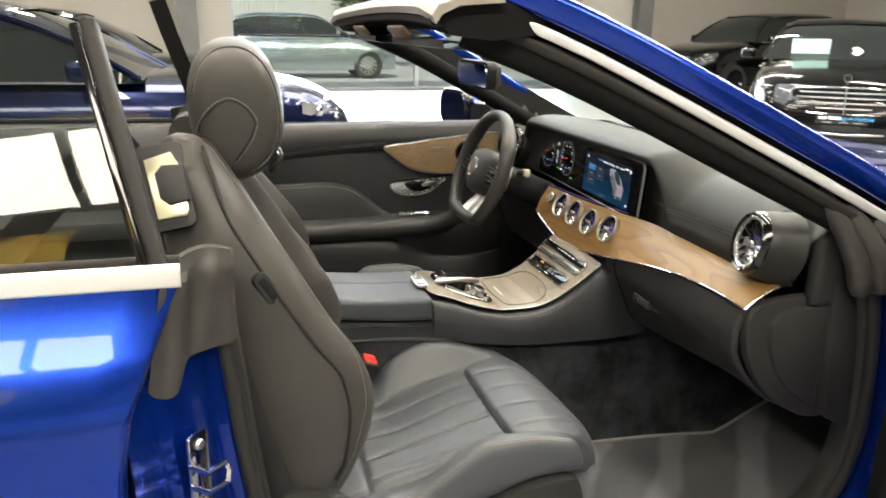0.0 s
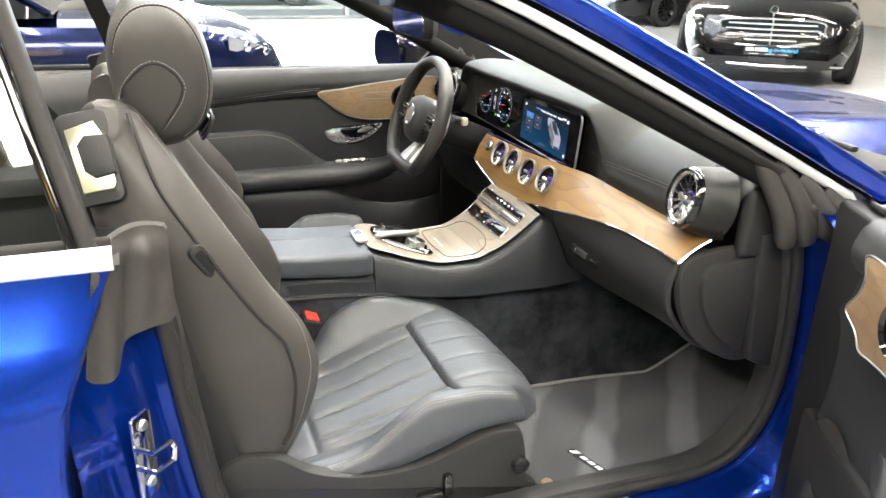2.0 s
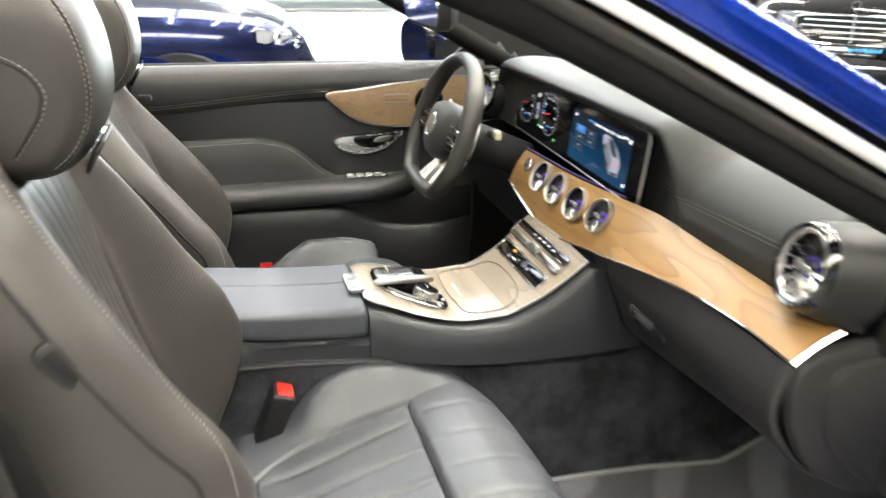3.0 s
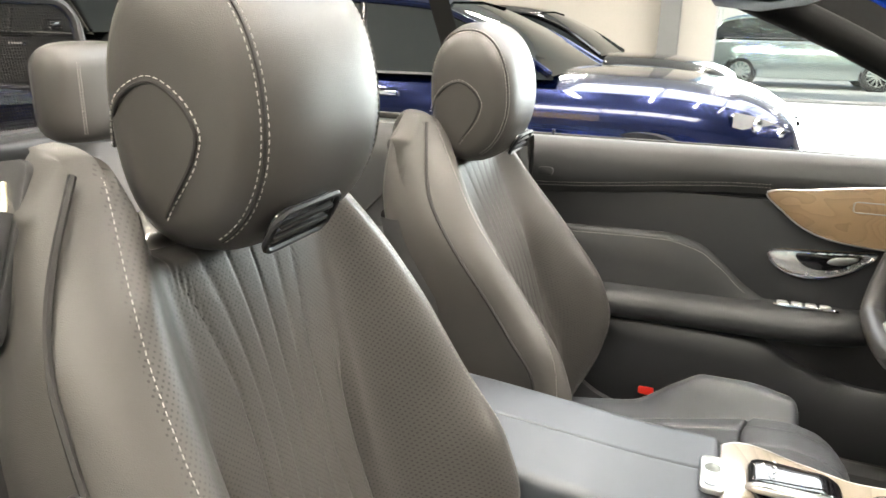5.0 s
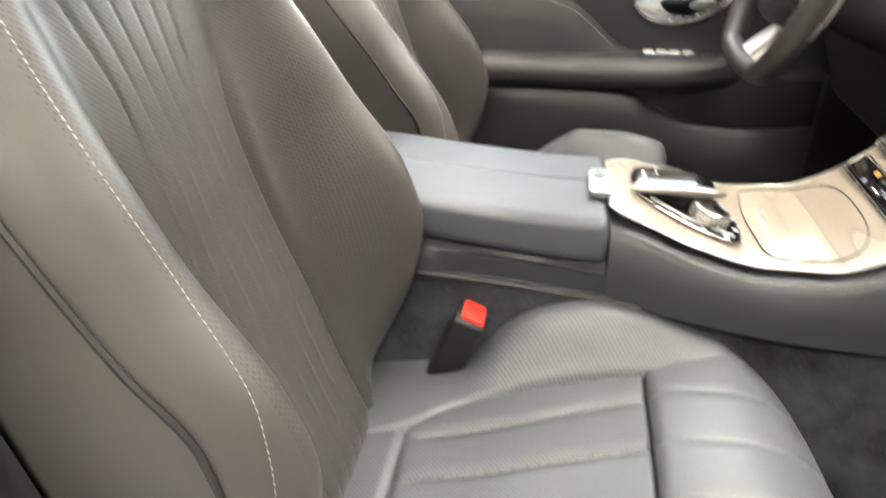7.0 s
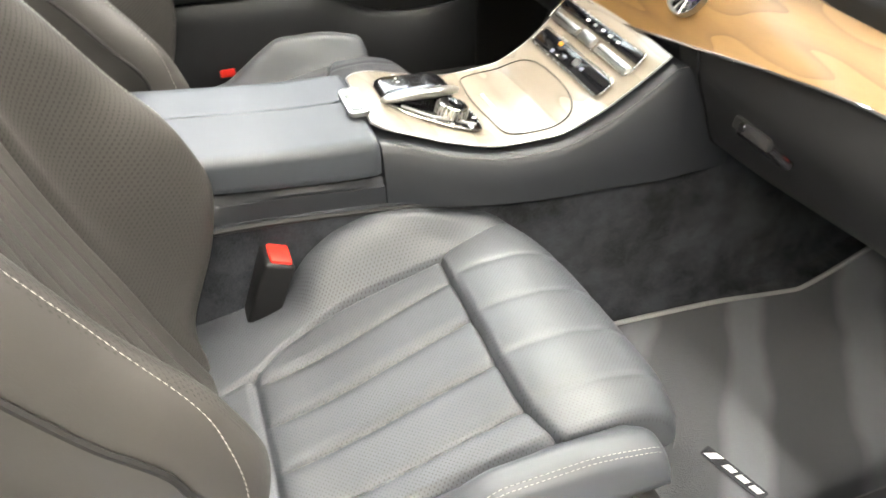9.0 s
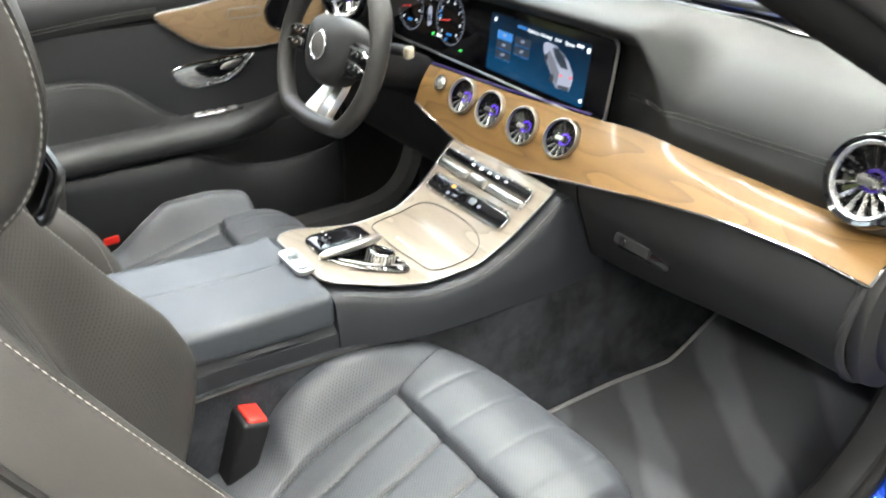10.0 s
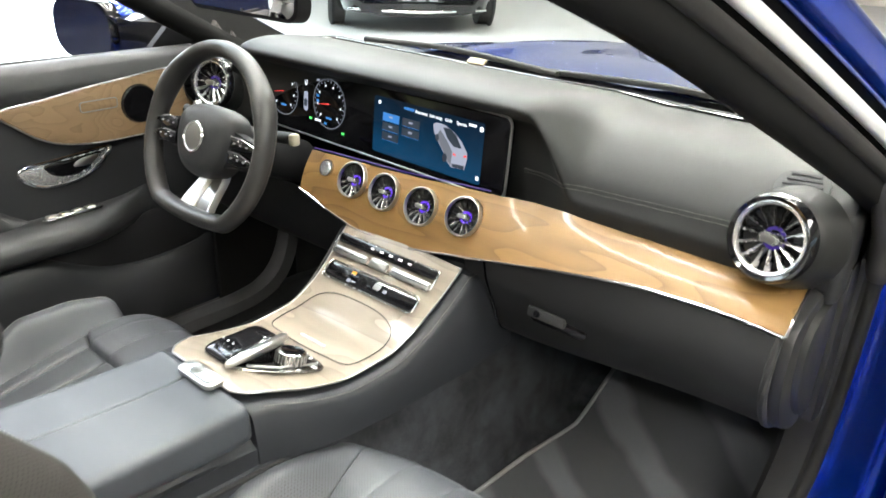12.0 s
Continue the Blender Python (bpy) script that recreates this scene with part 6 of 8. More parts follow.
for s in (1, -1):
    rows = []
    for i in range(41):
        t = i / 40
        row = []
        for y, z in SIDE:
            x = QX(z) + (-2.35 - QX(z)) * t
            swell = 1 + 0.02 * math.sin(math.pi * min(1, t * 1.2))
            row.append(V(x, s * y * swell, z + 0.03 * t * (1 if z > 0.8 else 0)))
        rows.append(row)
    # rounded return into the door opening
    pre = [[V(p.x + dx, p.y + s * dy, p.z) for p in rows[0]] for dx, dy in ((0.006, 0.003), (0.010, 0.012), (0.010, 0.030), (0.016, 0.050))]
    bm = loft(list(reversed(pre)) + rows)
    part("rear_quarter", bm, M_BLUE, body, "glossy blue rear quarter panel", 40)
    # bright belt moulding
    pts = [V(-0.352 - 1.9 * i / 24, s * -(0.766 + 0.008 * math.sin(math.pi * i / 24)), 1.008 + 0.02 * i / 24) for i in range(25)]
    part("belt_moulding", sweep([V(p.x, p.y, p.z) for p in pts], rrect(0.014, 0.030, 0.005, 3)), M_GLARE_METAL, body, "bright belt moulding")
    part("belt_seal", sweep([p + V(0, s * 0.016, 0.014) for p in pts], rrect(0.012, 0.016, 0.005, 3)), M_RUBBER, body)
# raised rear side window of the near side with its front frame bar
gl = []
for i in range(13):
    t = i / 12
    x = -0.385 - 0.95 * t
    z1 = 1.30 - 0.02 * math.sin(math.pi * t) - 0.22 * smooth(0.55, 1.0, t)
    gl.append([V(x - 0.075 * k / 8, -0.752 + 0.150 * (k / 8) ** 1.15, 1.012 + (z1 - 1.012) * k / 8) for k in range(9)])
bm = loft(gl)
win = part("quarter_window", bm, M_SIDE_GLASS, body, "raised tinted side window")
win.visible_shadow = False
bar = [V(-0.372 - 0.075 * k / 8, -0.755 + 0.150 * (k / 8) ** 1.15, 1.0 + 0.305 * k / 8) for k in range(9)]
part("window_bar", sweep(bar, rrect(0.020, 0.030, 0.006, 3), (0, -1, 0)), M_RUBBER, body, "black window frame bar")
part("window_bar_trim", sweep([p + V(-0.017, -0.010, 0) for p in bar], rrect(0.012, 0.010, 0.004, 3), (0, -1, 0)), M_BLACK, body, "gloss black window edge")

# door opening of the passenger side
RING = spline([(-0.320, -0.705, 0.985), (-0.305, -0.705, 0.86), (-0.290, -0.705, 0.70), (-0.268, -0.700, 0.54), (-0.225, -0.695, 0.425), (-0.14, -0.690, 0.378), (0.05, -0.688, 0.366), (0.30, -0.686, 0.362), (0.50, -0.688, 0.356), (0.66, -0.690, 0.353), (0.745, -0.692, 0.370), (0.800, -0.695, 0.415), (0.832, -0.700, 0.49), (0.842, -0.703, 0.59), (0.836, -0.705, 0.70), (0.822, -0.706, 0.80), (0.800, -0.708, 0.885)], 8)
MIDDLE = V(0.24, -0.70, 0.70)
for s in (1, -1):
    def side(p):
        return V(p.x, p.y * s, p.z)
    seal = [side(p) for p in RING]
    part("door_seal", tube(seal, 0.012, 10), M_RUBBER, body, "soft dark rubber door seal")
    outs = []
    for i, p in enumerate(RING):
        t = (RING[min(i + 1, len(RING) - 1)] - RING[max(i - 1, 0)]).normalized()
        o = V(t.z, 0, -t.x)
        if o.dot(p - MIDDLE) < 0:
            o = -o
        outs.append(o)
    rows = []
    for p, o in zip(RING, outs):
        up = 0.45 if o.z < -0.5 else 1.0
        rear = smooth(0.3, 0.85, -o.x)
        near = ((-0.004, 0.002), (0.010, -0.004), (0.013, -0.018), (0.012, -0.040), (0.008, -0.065), (0.006, -0.090), (0.016, -0.112), (0.045, -0.140))
        far = ((-0.004, 0.002), (0.014, -0.004), (0.030, -0.020), (0.048, -0.040), (0.056, -0.060), (0.088, -0.085), (0.108, -0.112), (0.122, -0.150))
        row = [p + o * (a * (1 - rear) + c * rear) + V(0, b * (1 - rear) + d * rear, 0) for (a, b), (c, d) in zip(near, far)]
        for q in row:
            if q.x < -0.25:
                q.y = max(q.y, SIDE_Y(q.z) + 0.014)
        rows.append([side(q) for q in row])
    bm = loft(rows)
    bmesh.ops.solidify(bm, geom=list(bm.faces), thickness=0.004)
    part("door_jamb", bm, M_BLUE, body, "glossy blue door jamb", 40)
    rows = []
    for p, o in zip(RING, outs):
        rows.append([side(p + o * a + V(0, b, 0)) for a, b in ((0.0, 0.0), (-0.016, 0.012), (-0.020, 0.030), (-0.010, 0.055), (0.015, 0.066))])
    bm = loft(rows)
    bmesh.ops.solidify(bm, geom=list(bm.faces), thickness=0.003)
    part("opening_trim", bm, M_SOFT, body, "dark moulded opening trim", 40)
    part("sill_plate", box(-0.05, 0.50, s * -0.752 if s > 0 else 0.708, s * -0.708 if s > 0 else 0.752, 0.354, 0.361, 0.003, 1), M_SATIN, body, "brushed metal sill plate")
part("kick_panel", box(0.62, 0.90, 0.682, 0.694, 0.30, 0.66, 0.004, 1), M_FABRIC, body, "dark footwell side lining")
# latch striker in the rear jamb
lt = part("lock_striker", plate(rrect(0.036, 0.130, 0.006), 0.004, frame_of((-0.352, -0.772, 0.725), (0.78, -0.62, 0)), bevel=0.001), M_CHROME, body, "bright metal lock striker")
sm = frame_of((-0.350, -0.775, 0.735), (0.78, -0.62, 0))
for z in (0.014, -0.016):
    part("striker_pin", tube([sm @ V(-0.018, z, 0.0), sm @ V(-0.018, z, 0.030), sm @ V(0.012, z, 0.034)], 0.0042, 8), M_CHROME, lt)
part("striker_loop", tube([sm @ V(0.012, 0.014, 0.034), sm @ V(0.016, 0.0, 0.036), sm @ V(0.012, -0.016, 0.034)], 0.0042, 8), M_CHROME, lt)
for z in (0.04, -0.05):
    part("screw", lathe([(0, 0.005), (0.006, 0.004), (0.008, 0.0)], 12, sm @ Matrix.Translation((0, z, 0.003))), M_SATIN, lt)
# folded rubber boot at the rear upper corner of the opening
for s in (1, -1):
    LOW = hermite([(0.0, 0.868), (0.06, 0.856), (0.16, 0.850), (0.26, 0.855), (0.36, 0.872), (0.46, 0.888), (0.60, 0.891), (1.0, 0.890)])
    rows = []
    for i in range(19):
        t = i / 18
        row = []
        for j in range(49):
            u = j / 48
            top = 1.012 + 0.016 * math.sin(math.pi * u)
            z = top + (LOW(u) - top) * t
            x = -0.374 + 0.086 * u - 0.026 * t * (1 - u)
            fold = (math.sin(u * 11.0 - 1.0 * t) * 0.5 + math.sin(u * 19.0 + 2.2 * t + 1.0) * 0.22) * smooth(0.0, 0.2, u)
            y = -0.778 + 0.078 * u - 0.020 * (1 - u) * t - 0.011 * fold * smooth(0.0, 0.35, t)
            x += 0.006 * fold * smooth(0.0, 0.35, t)
            y += 0.016 * (1 - smooth(0.0, 0.22, t))
            row.append(V(x, s * y, z))
        rows.append(row)
    rows.insert(0, [p + V(-0.004, s * 0.030, -0.004) for p in rows[0]])
    bm = loft(rows)
    bmesh.ops.solidify(bm, geom=list(bm.faces), thickness=0.005)
    part("corner_boot", bm, M_BOOT, body, "creased dark rubber corner boot", 70)
    part("boot_core", box(0.775, 0.93, -0.742 if s > 0 else 0.70, -0.70 if s > 0 else 0.742, 0.872, 0.955, 0.016, 3), M_RUBBER, body)
    # seal bundle at the foot of the windscreen pillar
    for k in range(5):
        q = [V(0.670 + 0.050 * k, s * (-0.682 - 0.013 * k), 1.052 - 0.028 * k), V(0.712 + 0.046 * k, s * (-0.700 - 0.013 * k), 0.996 - 0.018 * k), V(0.752 + 0.036 * k, s * (-0.712 - 0.013 * k), 0.925), V(0.772 + 0.031 * k, s * (-0.714 - 0.013 * k), 0.866 + 0.006 * k)]
        part("pillar_boot", sweep(spline(q, 8), rrect(0.040, 0.036, 0.017, 5), (0, -s, 0.2), scale=lambda t: 0.75 + 0.35 * t if t < 0.9 else 1.065 - 0.25 * (t - 0.9) / 0.1), M_BOOT, body, "ribbed dark rubber pillar boot", 60)

# windscreen pillars
for s in (1, -1):
    base = spline([(0.10, -0.545, 1.345), (0.30, -0.602, 1.258), (0.633, -0.697, 1.085), (0.80, -0.722, 0.998), (0.925, -0.735, 0.934)], 8)
    path = [V(p.x, p.y * s, p.z) for p in base]
    N = V(0.40, -0.38 * s, 0.83).normalized()
    IN = V(-0.35, 0.80 * s, -0.2).normalized()
    part("pillar_bright_trim", sweep(path, rrect(0.014, 0.017, 0.005, 3), N), M_GLARE_METAL, body, "bright windscreen pillar trim")
    part("pillar_outer", sweep([p + N * 0.036 + V(0.01, 0, 0.0) for p in path], rrect(0.030, 0.044, 0.0145, 5), N), M_BLUE, body, "glossy blue pillar")
    part("pillar_inner", sweep([p + N * 0.030 + IN * 0.024 for p in path], rrect(0.006, 0.080, 0.002, 1), N), M_FABRIC, body, "black pillar inner edge")
    part("pillar_seal", sweep([p - N * 0.023 + IN * 0.004 for p in path], rrect(0.024, 0.020, 0.007, 3), N), M_RUBBER, body)
    lin = []
    for i, p in enumerate(path):
        t = i / (len(path) - 1)
        d = (path[min(i + 1, len(path) - 1)] - path[max(i - 1, 0)]).normalized()
        sd = d.cross(N).normalized()
        if sd.dot(IN) < 0:
            sd = -sd
        u = sd.cross(d).normalized()
        u = u if u.dot(N) > 0 else -u
        w = 0.056 - 0.008 * smooth(0.0, 0.75, t)
        sec = [(0.012, -0.020), (0.030, -0.026), (0.040, -0.045 * (w / 0.088) - 0.008), (0.040, -0.018 - w * 0.75), (0.028, -0.018 - w), (0.006, -0.020 - w), (-0.006, -0.018 - w * 0.8), (-0.004, -0.03)]
        lin.append([p + sd * a + u * b for a, b in sec])
    part("pillar_trim", loft(lin, ring=True, caps=True), M_FABRIC, body, "black cloth pillar lining", 60)
# header rail, visors
rows = []
for i in range(33):
    y = -0.575 + 1.15 * i / 32
    bow = 0.030 * (1 - (y / 0.575) ** 2)
    sec = [(0.02, 1.328), (0.05, 1.346), (0.11, 1.352), (0.175, 1.338), (0.205, 1.318), (0.19, 1.298), (0.12, 1.288), (0.05, 1.296)]
    rows.append([V(x + bow, y, z + bow * 0.5) for x, z in sec])
part("header_rail", loft(rows, ring=True, caps=True), M_FABRIC, body, "dark lined windscreen header", 50)
# strip over the header's upper edge, pale to paint in light from above
rows = []
for i in range(33):
    y = -0.592 + 1.184 * i / 32
    bow = 0.030 * (1 - (y / 0.592) ** 2)
    end = 0.010 * smooth(0.50, 0.592, abs(y))
    sec = [(0.012, 1.322), (0.006, 1.334), (0.016, 1.350), (0.05, 1.359), (0.12, 1.362), (0.12, 1.354), (0.05, 1.349), (0.022, 1.336)]
    rows.append([V(x + bow + end, y, z + bow * 0.5 - end) for x, z in sec])
part("header_lit_edge", loft(rows, ring=True, caps=True), plain("lit_header_beige", (0.36, 0.33, 0.29), 0.42, vary=0.1), body, "upper edge of the header, light from above in its beige", 50)
for s in (1, -1):
    hm = frame_of((0.050, s * 0.22, 1.300), (-0.72, 0, -0.69), (0, 1, 0))
    part("latch_cover", plate(rrect(0.030, 0.15, 0.010, 4), 0.006, hm, bevel=0.002), plain("brown_latch_cover", (0.16, 0.095, 0.045), 0.45), body, "brown latch cover under the header")
part("header_seal", tube([V(0.030 + 0.030 * (1 - (y / 0.575) ** 2), y, 1.318 + 0.015 * (1 - (y / 0.575) ** 2)) for y in [-0.57 + 1.14 * i / 30 for i in range(31)]], 0.012, 8), M_RUBBER, body)
part("header_cap", sweep([V(0.150 + 0.03 * (1 - (y / 0.58) ** 2), y, 1.356 + 0.015 * (1 - (y / 0.58) ** 2)) for y in [-0.58 + 1.16 * i / 30 for i in range(31)]], rrect(0.09, 0.010, 0.004, 2), (0.3, 0, 1)), M_BLUE, body)
for s in (1, -1):
    vz = [(0.060, 1.288), (0.13, 1.280), (0.20, 1.290)]
    rows = [[V(x, s * y, z - 0.012 * k) for y in [0.10 + 0.40 * j / 10 for j in range(11)]] for k in (0, 1) for x, z in (vz if k == 0 else reversed(vz))]
    part("sun_visor", loft(rows, loop=True), M_DOOR, body, "dark folded sun visor", 50)
# windscreen
rows = []
for i in range(25):
    v = -1 + 2 * i / 24
    row = []
    for j in range(13):
        t = j / 12
        half = 0.560 + 0.150 * t
        x = 0.185 + 0.030 * (1 - v * v) + (0.80 + 0.05 * (1 - v * v)) * t
        z = 1.335 + 0.015 * (1 - v * v) - 0.365 * t - 0.02 * math.sin(math.pi * t) * -1
        row.append(V(x, v * half, z))
    rows.append(row)
ws = part("windscreen", loft(rows), M_SCREEN, body, "clear windscreen")
ws.visible_shadow = False
# interior mirror
rv = thing("rear_view_mirror", (0.30, 0, 1.22), "black interior mirror hanging under the header", "car mirror")
part("housing", loft([[V(0.29 + dx, a * k, 1.205 + b * k) for a, b in rrect(0.235, 0.062, 0.022, 5)] for dx, k in ((-0.018, 0.97), (0.0, 1.0), (0.02, 0.8), (0.03, 0.4))], ring=True, caps=True), M_PLASTIC, rv)
part("mirror_glass", plate(rrect(0.222, 0.050, 0.018, 5), 0.002, frame_of((0.2705, 0, 1.205), (-1, 0.0, -0.05))), M_MIRROR, rv)
part("stem", tube([V(0.31, 0, 1.21), V(0.315, 0, 1.25), V(0.30, 0, 1.30)], 0.012, 8), M_PLASTIC, rv)
# scuttle, wipers, bonnet, wings
part("scuttle", box(0.93, 1.16, -0.66, 0.66, 0.945, 0.972, 0.008, 2), M_PLASTIC, body)
for y0, y1 in ((-0.60, 0.05), (-0.02, 0.58)):
    part("wiper", sweep(spline([(1.03, y0, 1.0), (1.055, (y0 + y1) / 2, 1.008), (1.06, y1, 0.995)], 6), rrect(0.016, 0.012, 0.004, 2)), M_RUBBER, body, "black wiper")
part("scuttle_tag", plate(rrect(0.045, 0.018, 0.003), 0.004, frame_of((0.955, 0.135, 1.012), (-0.5, 0, 0.86)), bevel=0.001), plain("sand_tag", (0.30, 0.24, 0.15), 0.6), body)
rows = []
BZ = hermite([(1.08, 0.992), (1.3, 0.985), (1.7, 0.952), (2.1, 0.895), (2.32, 0.83), (2.42, 0.74)])
for i in range(41):
    x = 1.08 + 1.34 * i / 40
    nose = 1 - 0.28 * smooth(1.7, 2.42, x)
    row = []
    for j in range(41):
        u = -1 + 2 * j / 40
        y = u * 0.742 * nose
        dome = 0.016 * math.exp(-((abs(u) - 0.42) / 0.10) ** 2)
        row.append(V(x - 0.06 * (1 - u * u) * 0 + 0.03 * u * u * 0, y, BZ(x) - 0.055 * abs(u) ** 2.4 + dome))
    rows.append(row)
bm = loft(rows)
bmesh.ops.solidify(bm, geom=list(bm.faces), thickness=0.012)
part("bonnet", bm, M_BLUE, body, "glossy blue bonnet with twin ridges", 50)
for s in (1, -1):
    rows = []
    for i in range(37):
        x = 0.80 + 1.58 * i / 36
        nose = 1 - 0.26 * smooth(1.75, 2.42, x)
        zt = (BZ(max(1.08, x)) - 0.058) if x > 1.08 else 0.936
        z0 = 0.946 if x < 1.0 else zt
        a = [(0.748, min(zt, z0)), (0.775, zt - 0.010), (0.81, zt - 0.035), (0.848, zt - 0.085), (0.858, zt - 0.11), (0.875, 0.70), (0.888, 0.55), (0.885, 0.40), (0.85, 0.28)]
        rows.append([V(x, s * y * nose, z) for y, z in a])
    bm = loft(rows)
    bmesh.ops.solidify(bm, geom=list(bm.faces), thickness=0.006)
    part("front_wing", bm, M_BLUE, body, "glossy blue front wing", 40)
part("front_bumper", loft([[V(2.40 - 0.10 * (abs(a) / 0.6) ** 2, a, z) for a in [-0.62 + 1.24 * j / 16 for j in range(17)]] for z in (0.76, 0.60, 0.40, 0.22)]), M_BLUE, body)
# underbody, tail and wheels
part("underbody", box(-2.2, 2.25, -0.72, 0.72, 0.17, 0.24, 0.03, 2), M_PLASTIC, body)
part("tail", loft([[V(-2.35 - 0.12 * (1 - (a / 0.75) ** 2), a, z) for a in [-0.80 + 1.6 * j / 16 for j in range(17)]] for z in (1.03, 0.80, 0.50, 0.26)]), M_BLUE, body)
rows = [[V(x, a, 1.035 + 0.02 * (1 - (a / 0.7) ** 2) - 0.03 * smooth(-1.9, -2.4, x)) for a in [-0.74 + 1.48 * j / 20 for j in range(21)]] for x in (-1.40, -1.55, -1.8, -2.1, -2.36)]
bm = loft(rows)
bmesh.ops.solidify(bm, geom=list(bm.faces), thickness=0.01)
part("rear_deck", bm, M_BLUE, body, "", 50)


def road_wheel(x, y, parent, r=0.33, rim=M_SATIN, z=None):
    s = 1 if y > 0 else -1
    m = frame_of((x, y, r if z is None else z), (0, s, 0))
    t = part("wheel", lathe([(r * 0.70, 0.0), (r * 0.73, 0.012), (r * 0.93, 0.012), (r, -0.015), (r, -0.19), (r * 0.93, -0.215), (r * 0.70, -0.21)], 40, m), M_TYRE, parent, "black tyre on a spoked rim")
    d = bmesh.new()
    lathe([(r * 0.70, 0.004), (r * 0.66, -0.01), (r * 0.64, -0.05), (0.02, -0.06)], 32, m, d)
    part("rim_dish", d, M_BLACK, t)
    sp = bmesh.new()
    for k in range(10):
        mm = m @ Matrix.Rotation(2 * math.pi * k / 10, 4, "Z")
        a = [(0.15 * r, -0.05 * r), (0.68 * r, -0.035 * r), (0.68 * r, 0.035 * r), (0.15 * r, 0.05 * r)]
        plate(a, 0.012, mm @ Matrix.Translation((0, 0, -0.022)), sp)
    lathe([(0, 0.0), (0.16 * r, -0.004), (0.18 * r, -0.03)], 16, m, sp)
    lathe([(0.66 * r, 0.004), (0.705 * r, 0.004), (0.705 * r, -0.02), (0.66 * r, -0.02)], 32, m, sp, closed=True)
    part("spokes", sp, rim, t)
    return t


for x in (1.55, -1.32):
    for y in (0.90, -0.90):
        road_wheel(x, y, body)

# cabin floor, tunnel, bulkheads
def floor_z(x):
    return 0.284 + 0.62 * max(0.0, x - 0.88) ** 1.12


rows = [[V(x, y, floor_z(x)) for y in (-0.70, -0.3, 0.0, 0.3, 0.70)] for x in [-1.5 + 2.72 * i / 60 for i in range(61)]]
bm = loft(rows)
bmesh.ops.solidify(bm, geom=list(bm.faces), thickness=-0.02)
part("cabin_floor", bm, M_CARPET, body, "dark carpeted cabin floor", 50)
rows = []
for i in range(41):
    x = -1.1 + 2.25 * i / 40
    b = floor_z(x) - 0.005
    tz = CON_LOW(x) + 0.004
    rows.append([V(x, y, z) for y, z in ((0.175, b), (0.160, b + 0.03), (0.148, b + 0.12), (0.134, 0.50), (0.118, tz), (-0.142, tz), (-0.158, 0.50), (-0.172, b + 0.12), (-0.184, b + 0.03), (-0.200, b))])
part("tunnel", loft(rows), M_CARPET, body, "dark carpeted tunnel", 50)
part("bulkhead", box(1.10, 1.14, -0.72, 0.72, 0.24, 0.96, 0.0), M_CARPET, body)
for s in (1, -1):
    rows = [[V(x, s * y, z) for x, y, z in ((0.842, 0.694, zz), (0.86, 0.684, zz), (0.92, 0.672, zz), (1.11, 0.660, zz))] for zz in (0.27, 0.40, 0.55, 0.62, 0.90)]
    part("kick_panel", loft(rows), M_SOFT, body, "dark moulded kick panel", 50)
    part("sill_lining", box(-0.30, 1.08, 0.655 if s > 0 else -0.700, 0.700 if s > 0 else -0.655, 0.262, 0.345, 0.012, 2), M_SOFT, body, "dark moulded sill lining")
    part("a_post_trim", plate([(0.738, 0.880), (0.800, 0.885), (0.832, 0.74), (0.842, 0.64), (0.842, 0.575), (0.800, 0.588), (0.770, 0.604), (0.757, 0.70)], 0.022, Matrix(((1, 0, 0, 0), (0, 0, s, s * 0.666), (0, 1, 0, 0), (0, 0, 0, 1))), bevel=0.006), M_SOFT, body, "grey post trim")
    # rear side trim
    rows = []
    for i in range(21):
        x = -0.345 - 1.05 * i / 20
        arm = 0.075 * smooth(-0.40, -0.60, x)
        rows.append([V(x, s * y, z) for y, z in ((0.770, 1.000), (0.735, 1.010), (0.705, 0.985), (0.690, 0.93), (0.690, 0.84), (0.690, 0.76), (0.680 - arm, 0.740), (0.672 - arm, 0.715), (0.680 - arm, 0.690), (0.688, 0.68), (0.680, 0.50), (0.690, 0.28))])
    st = part("rear_side_trim", loft(rows), M_DOOR, body, "dark leather rear side trim", 40)
    part("trim_seam", tube(spline([(-0.36, s * 0.688, 0.90), (-0.50, s * 0.686, 0.90), (-0.62, s * 0.686, 0.87), (-0.70, s * 0.686, 0.80), (-0.74, s * 0.686, 0.75)], 6), 0.0025, 6), M_RUBBER, st)
    part("tray_strip", box(-0.95, -0.45, s * 0.640 - 0.022, s * 0.640 + 0.022, 0.700, 0.726, 0.004, 1), M_BLACK, st)
    part("belt_exit", lathe([(0, 0.012), (0.016, 0.012), (0.024, 0.0)], 20, frame_of((-0.62, s * 0.690, 0.965), (0.2, -s, 0))), M_PLASTIC, st)
    if s < 0:
        part("belt_web", sweep(spline([(-0.62, s * 0.668, 0.96), (-0.50, s * 0.60, 1.10), (-0.42, s * 0.565, 1.16)], 6), rrect(0.046, 0.002, 0.0008, 1), (0.4, -s * 0.9, 0.2)), M_FABRIC, st, "black belt webbing")
# mat
mat_ob = thing("floor_mat", (0.6, -0.42, 0.29), "dark velour floor mat with grey piping on the cabin carpet", "floor mat")
EDGE_Y = hermite([(0.20, -0.175), (0.45, -0.180), (0.70, -0.195), (0.90, -0.222), (1.02, -0.225), (1.08, -0.235)])
OUT_Y = hermite([(0.20, -0.60), (0.36, -0.625), (0.6, -0.640), (0.9, -0.640), (1.08, -0.62)])
rows = []
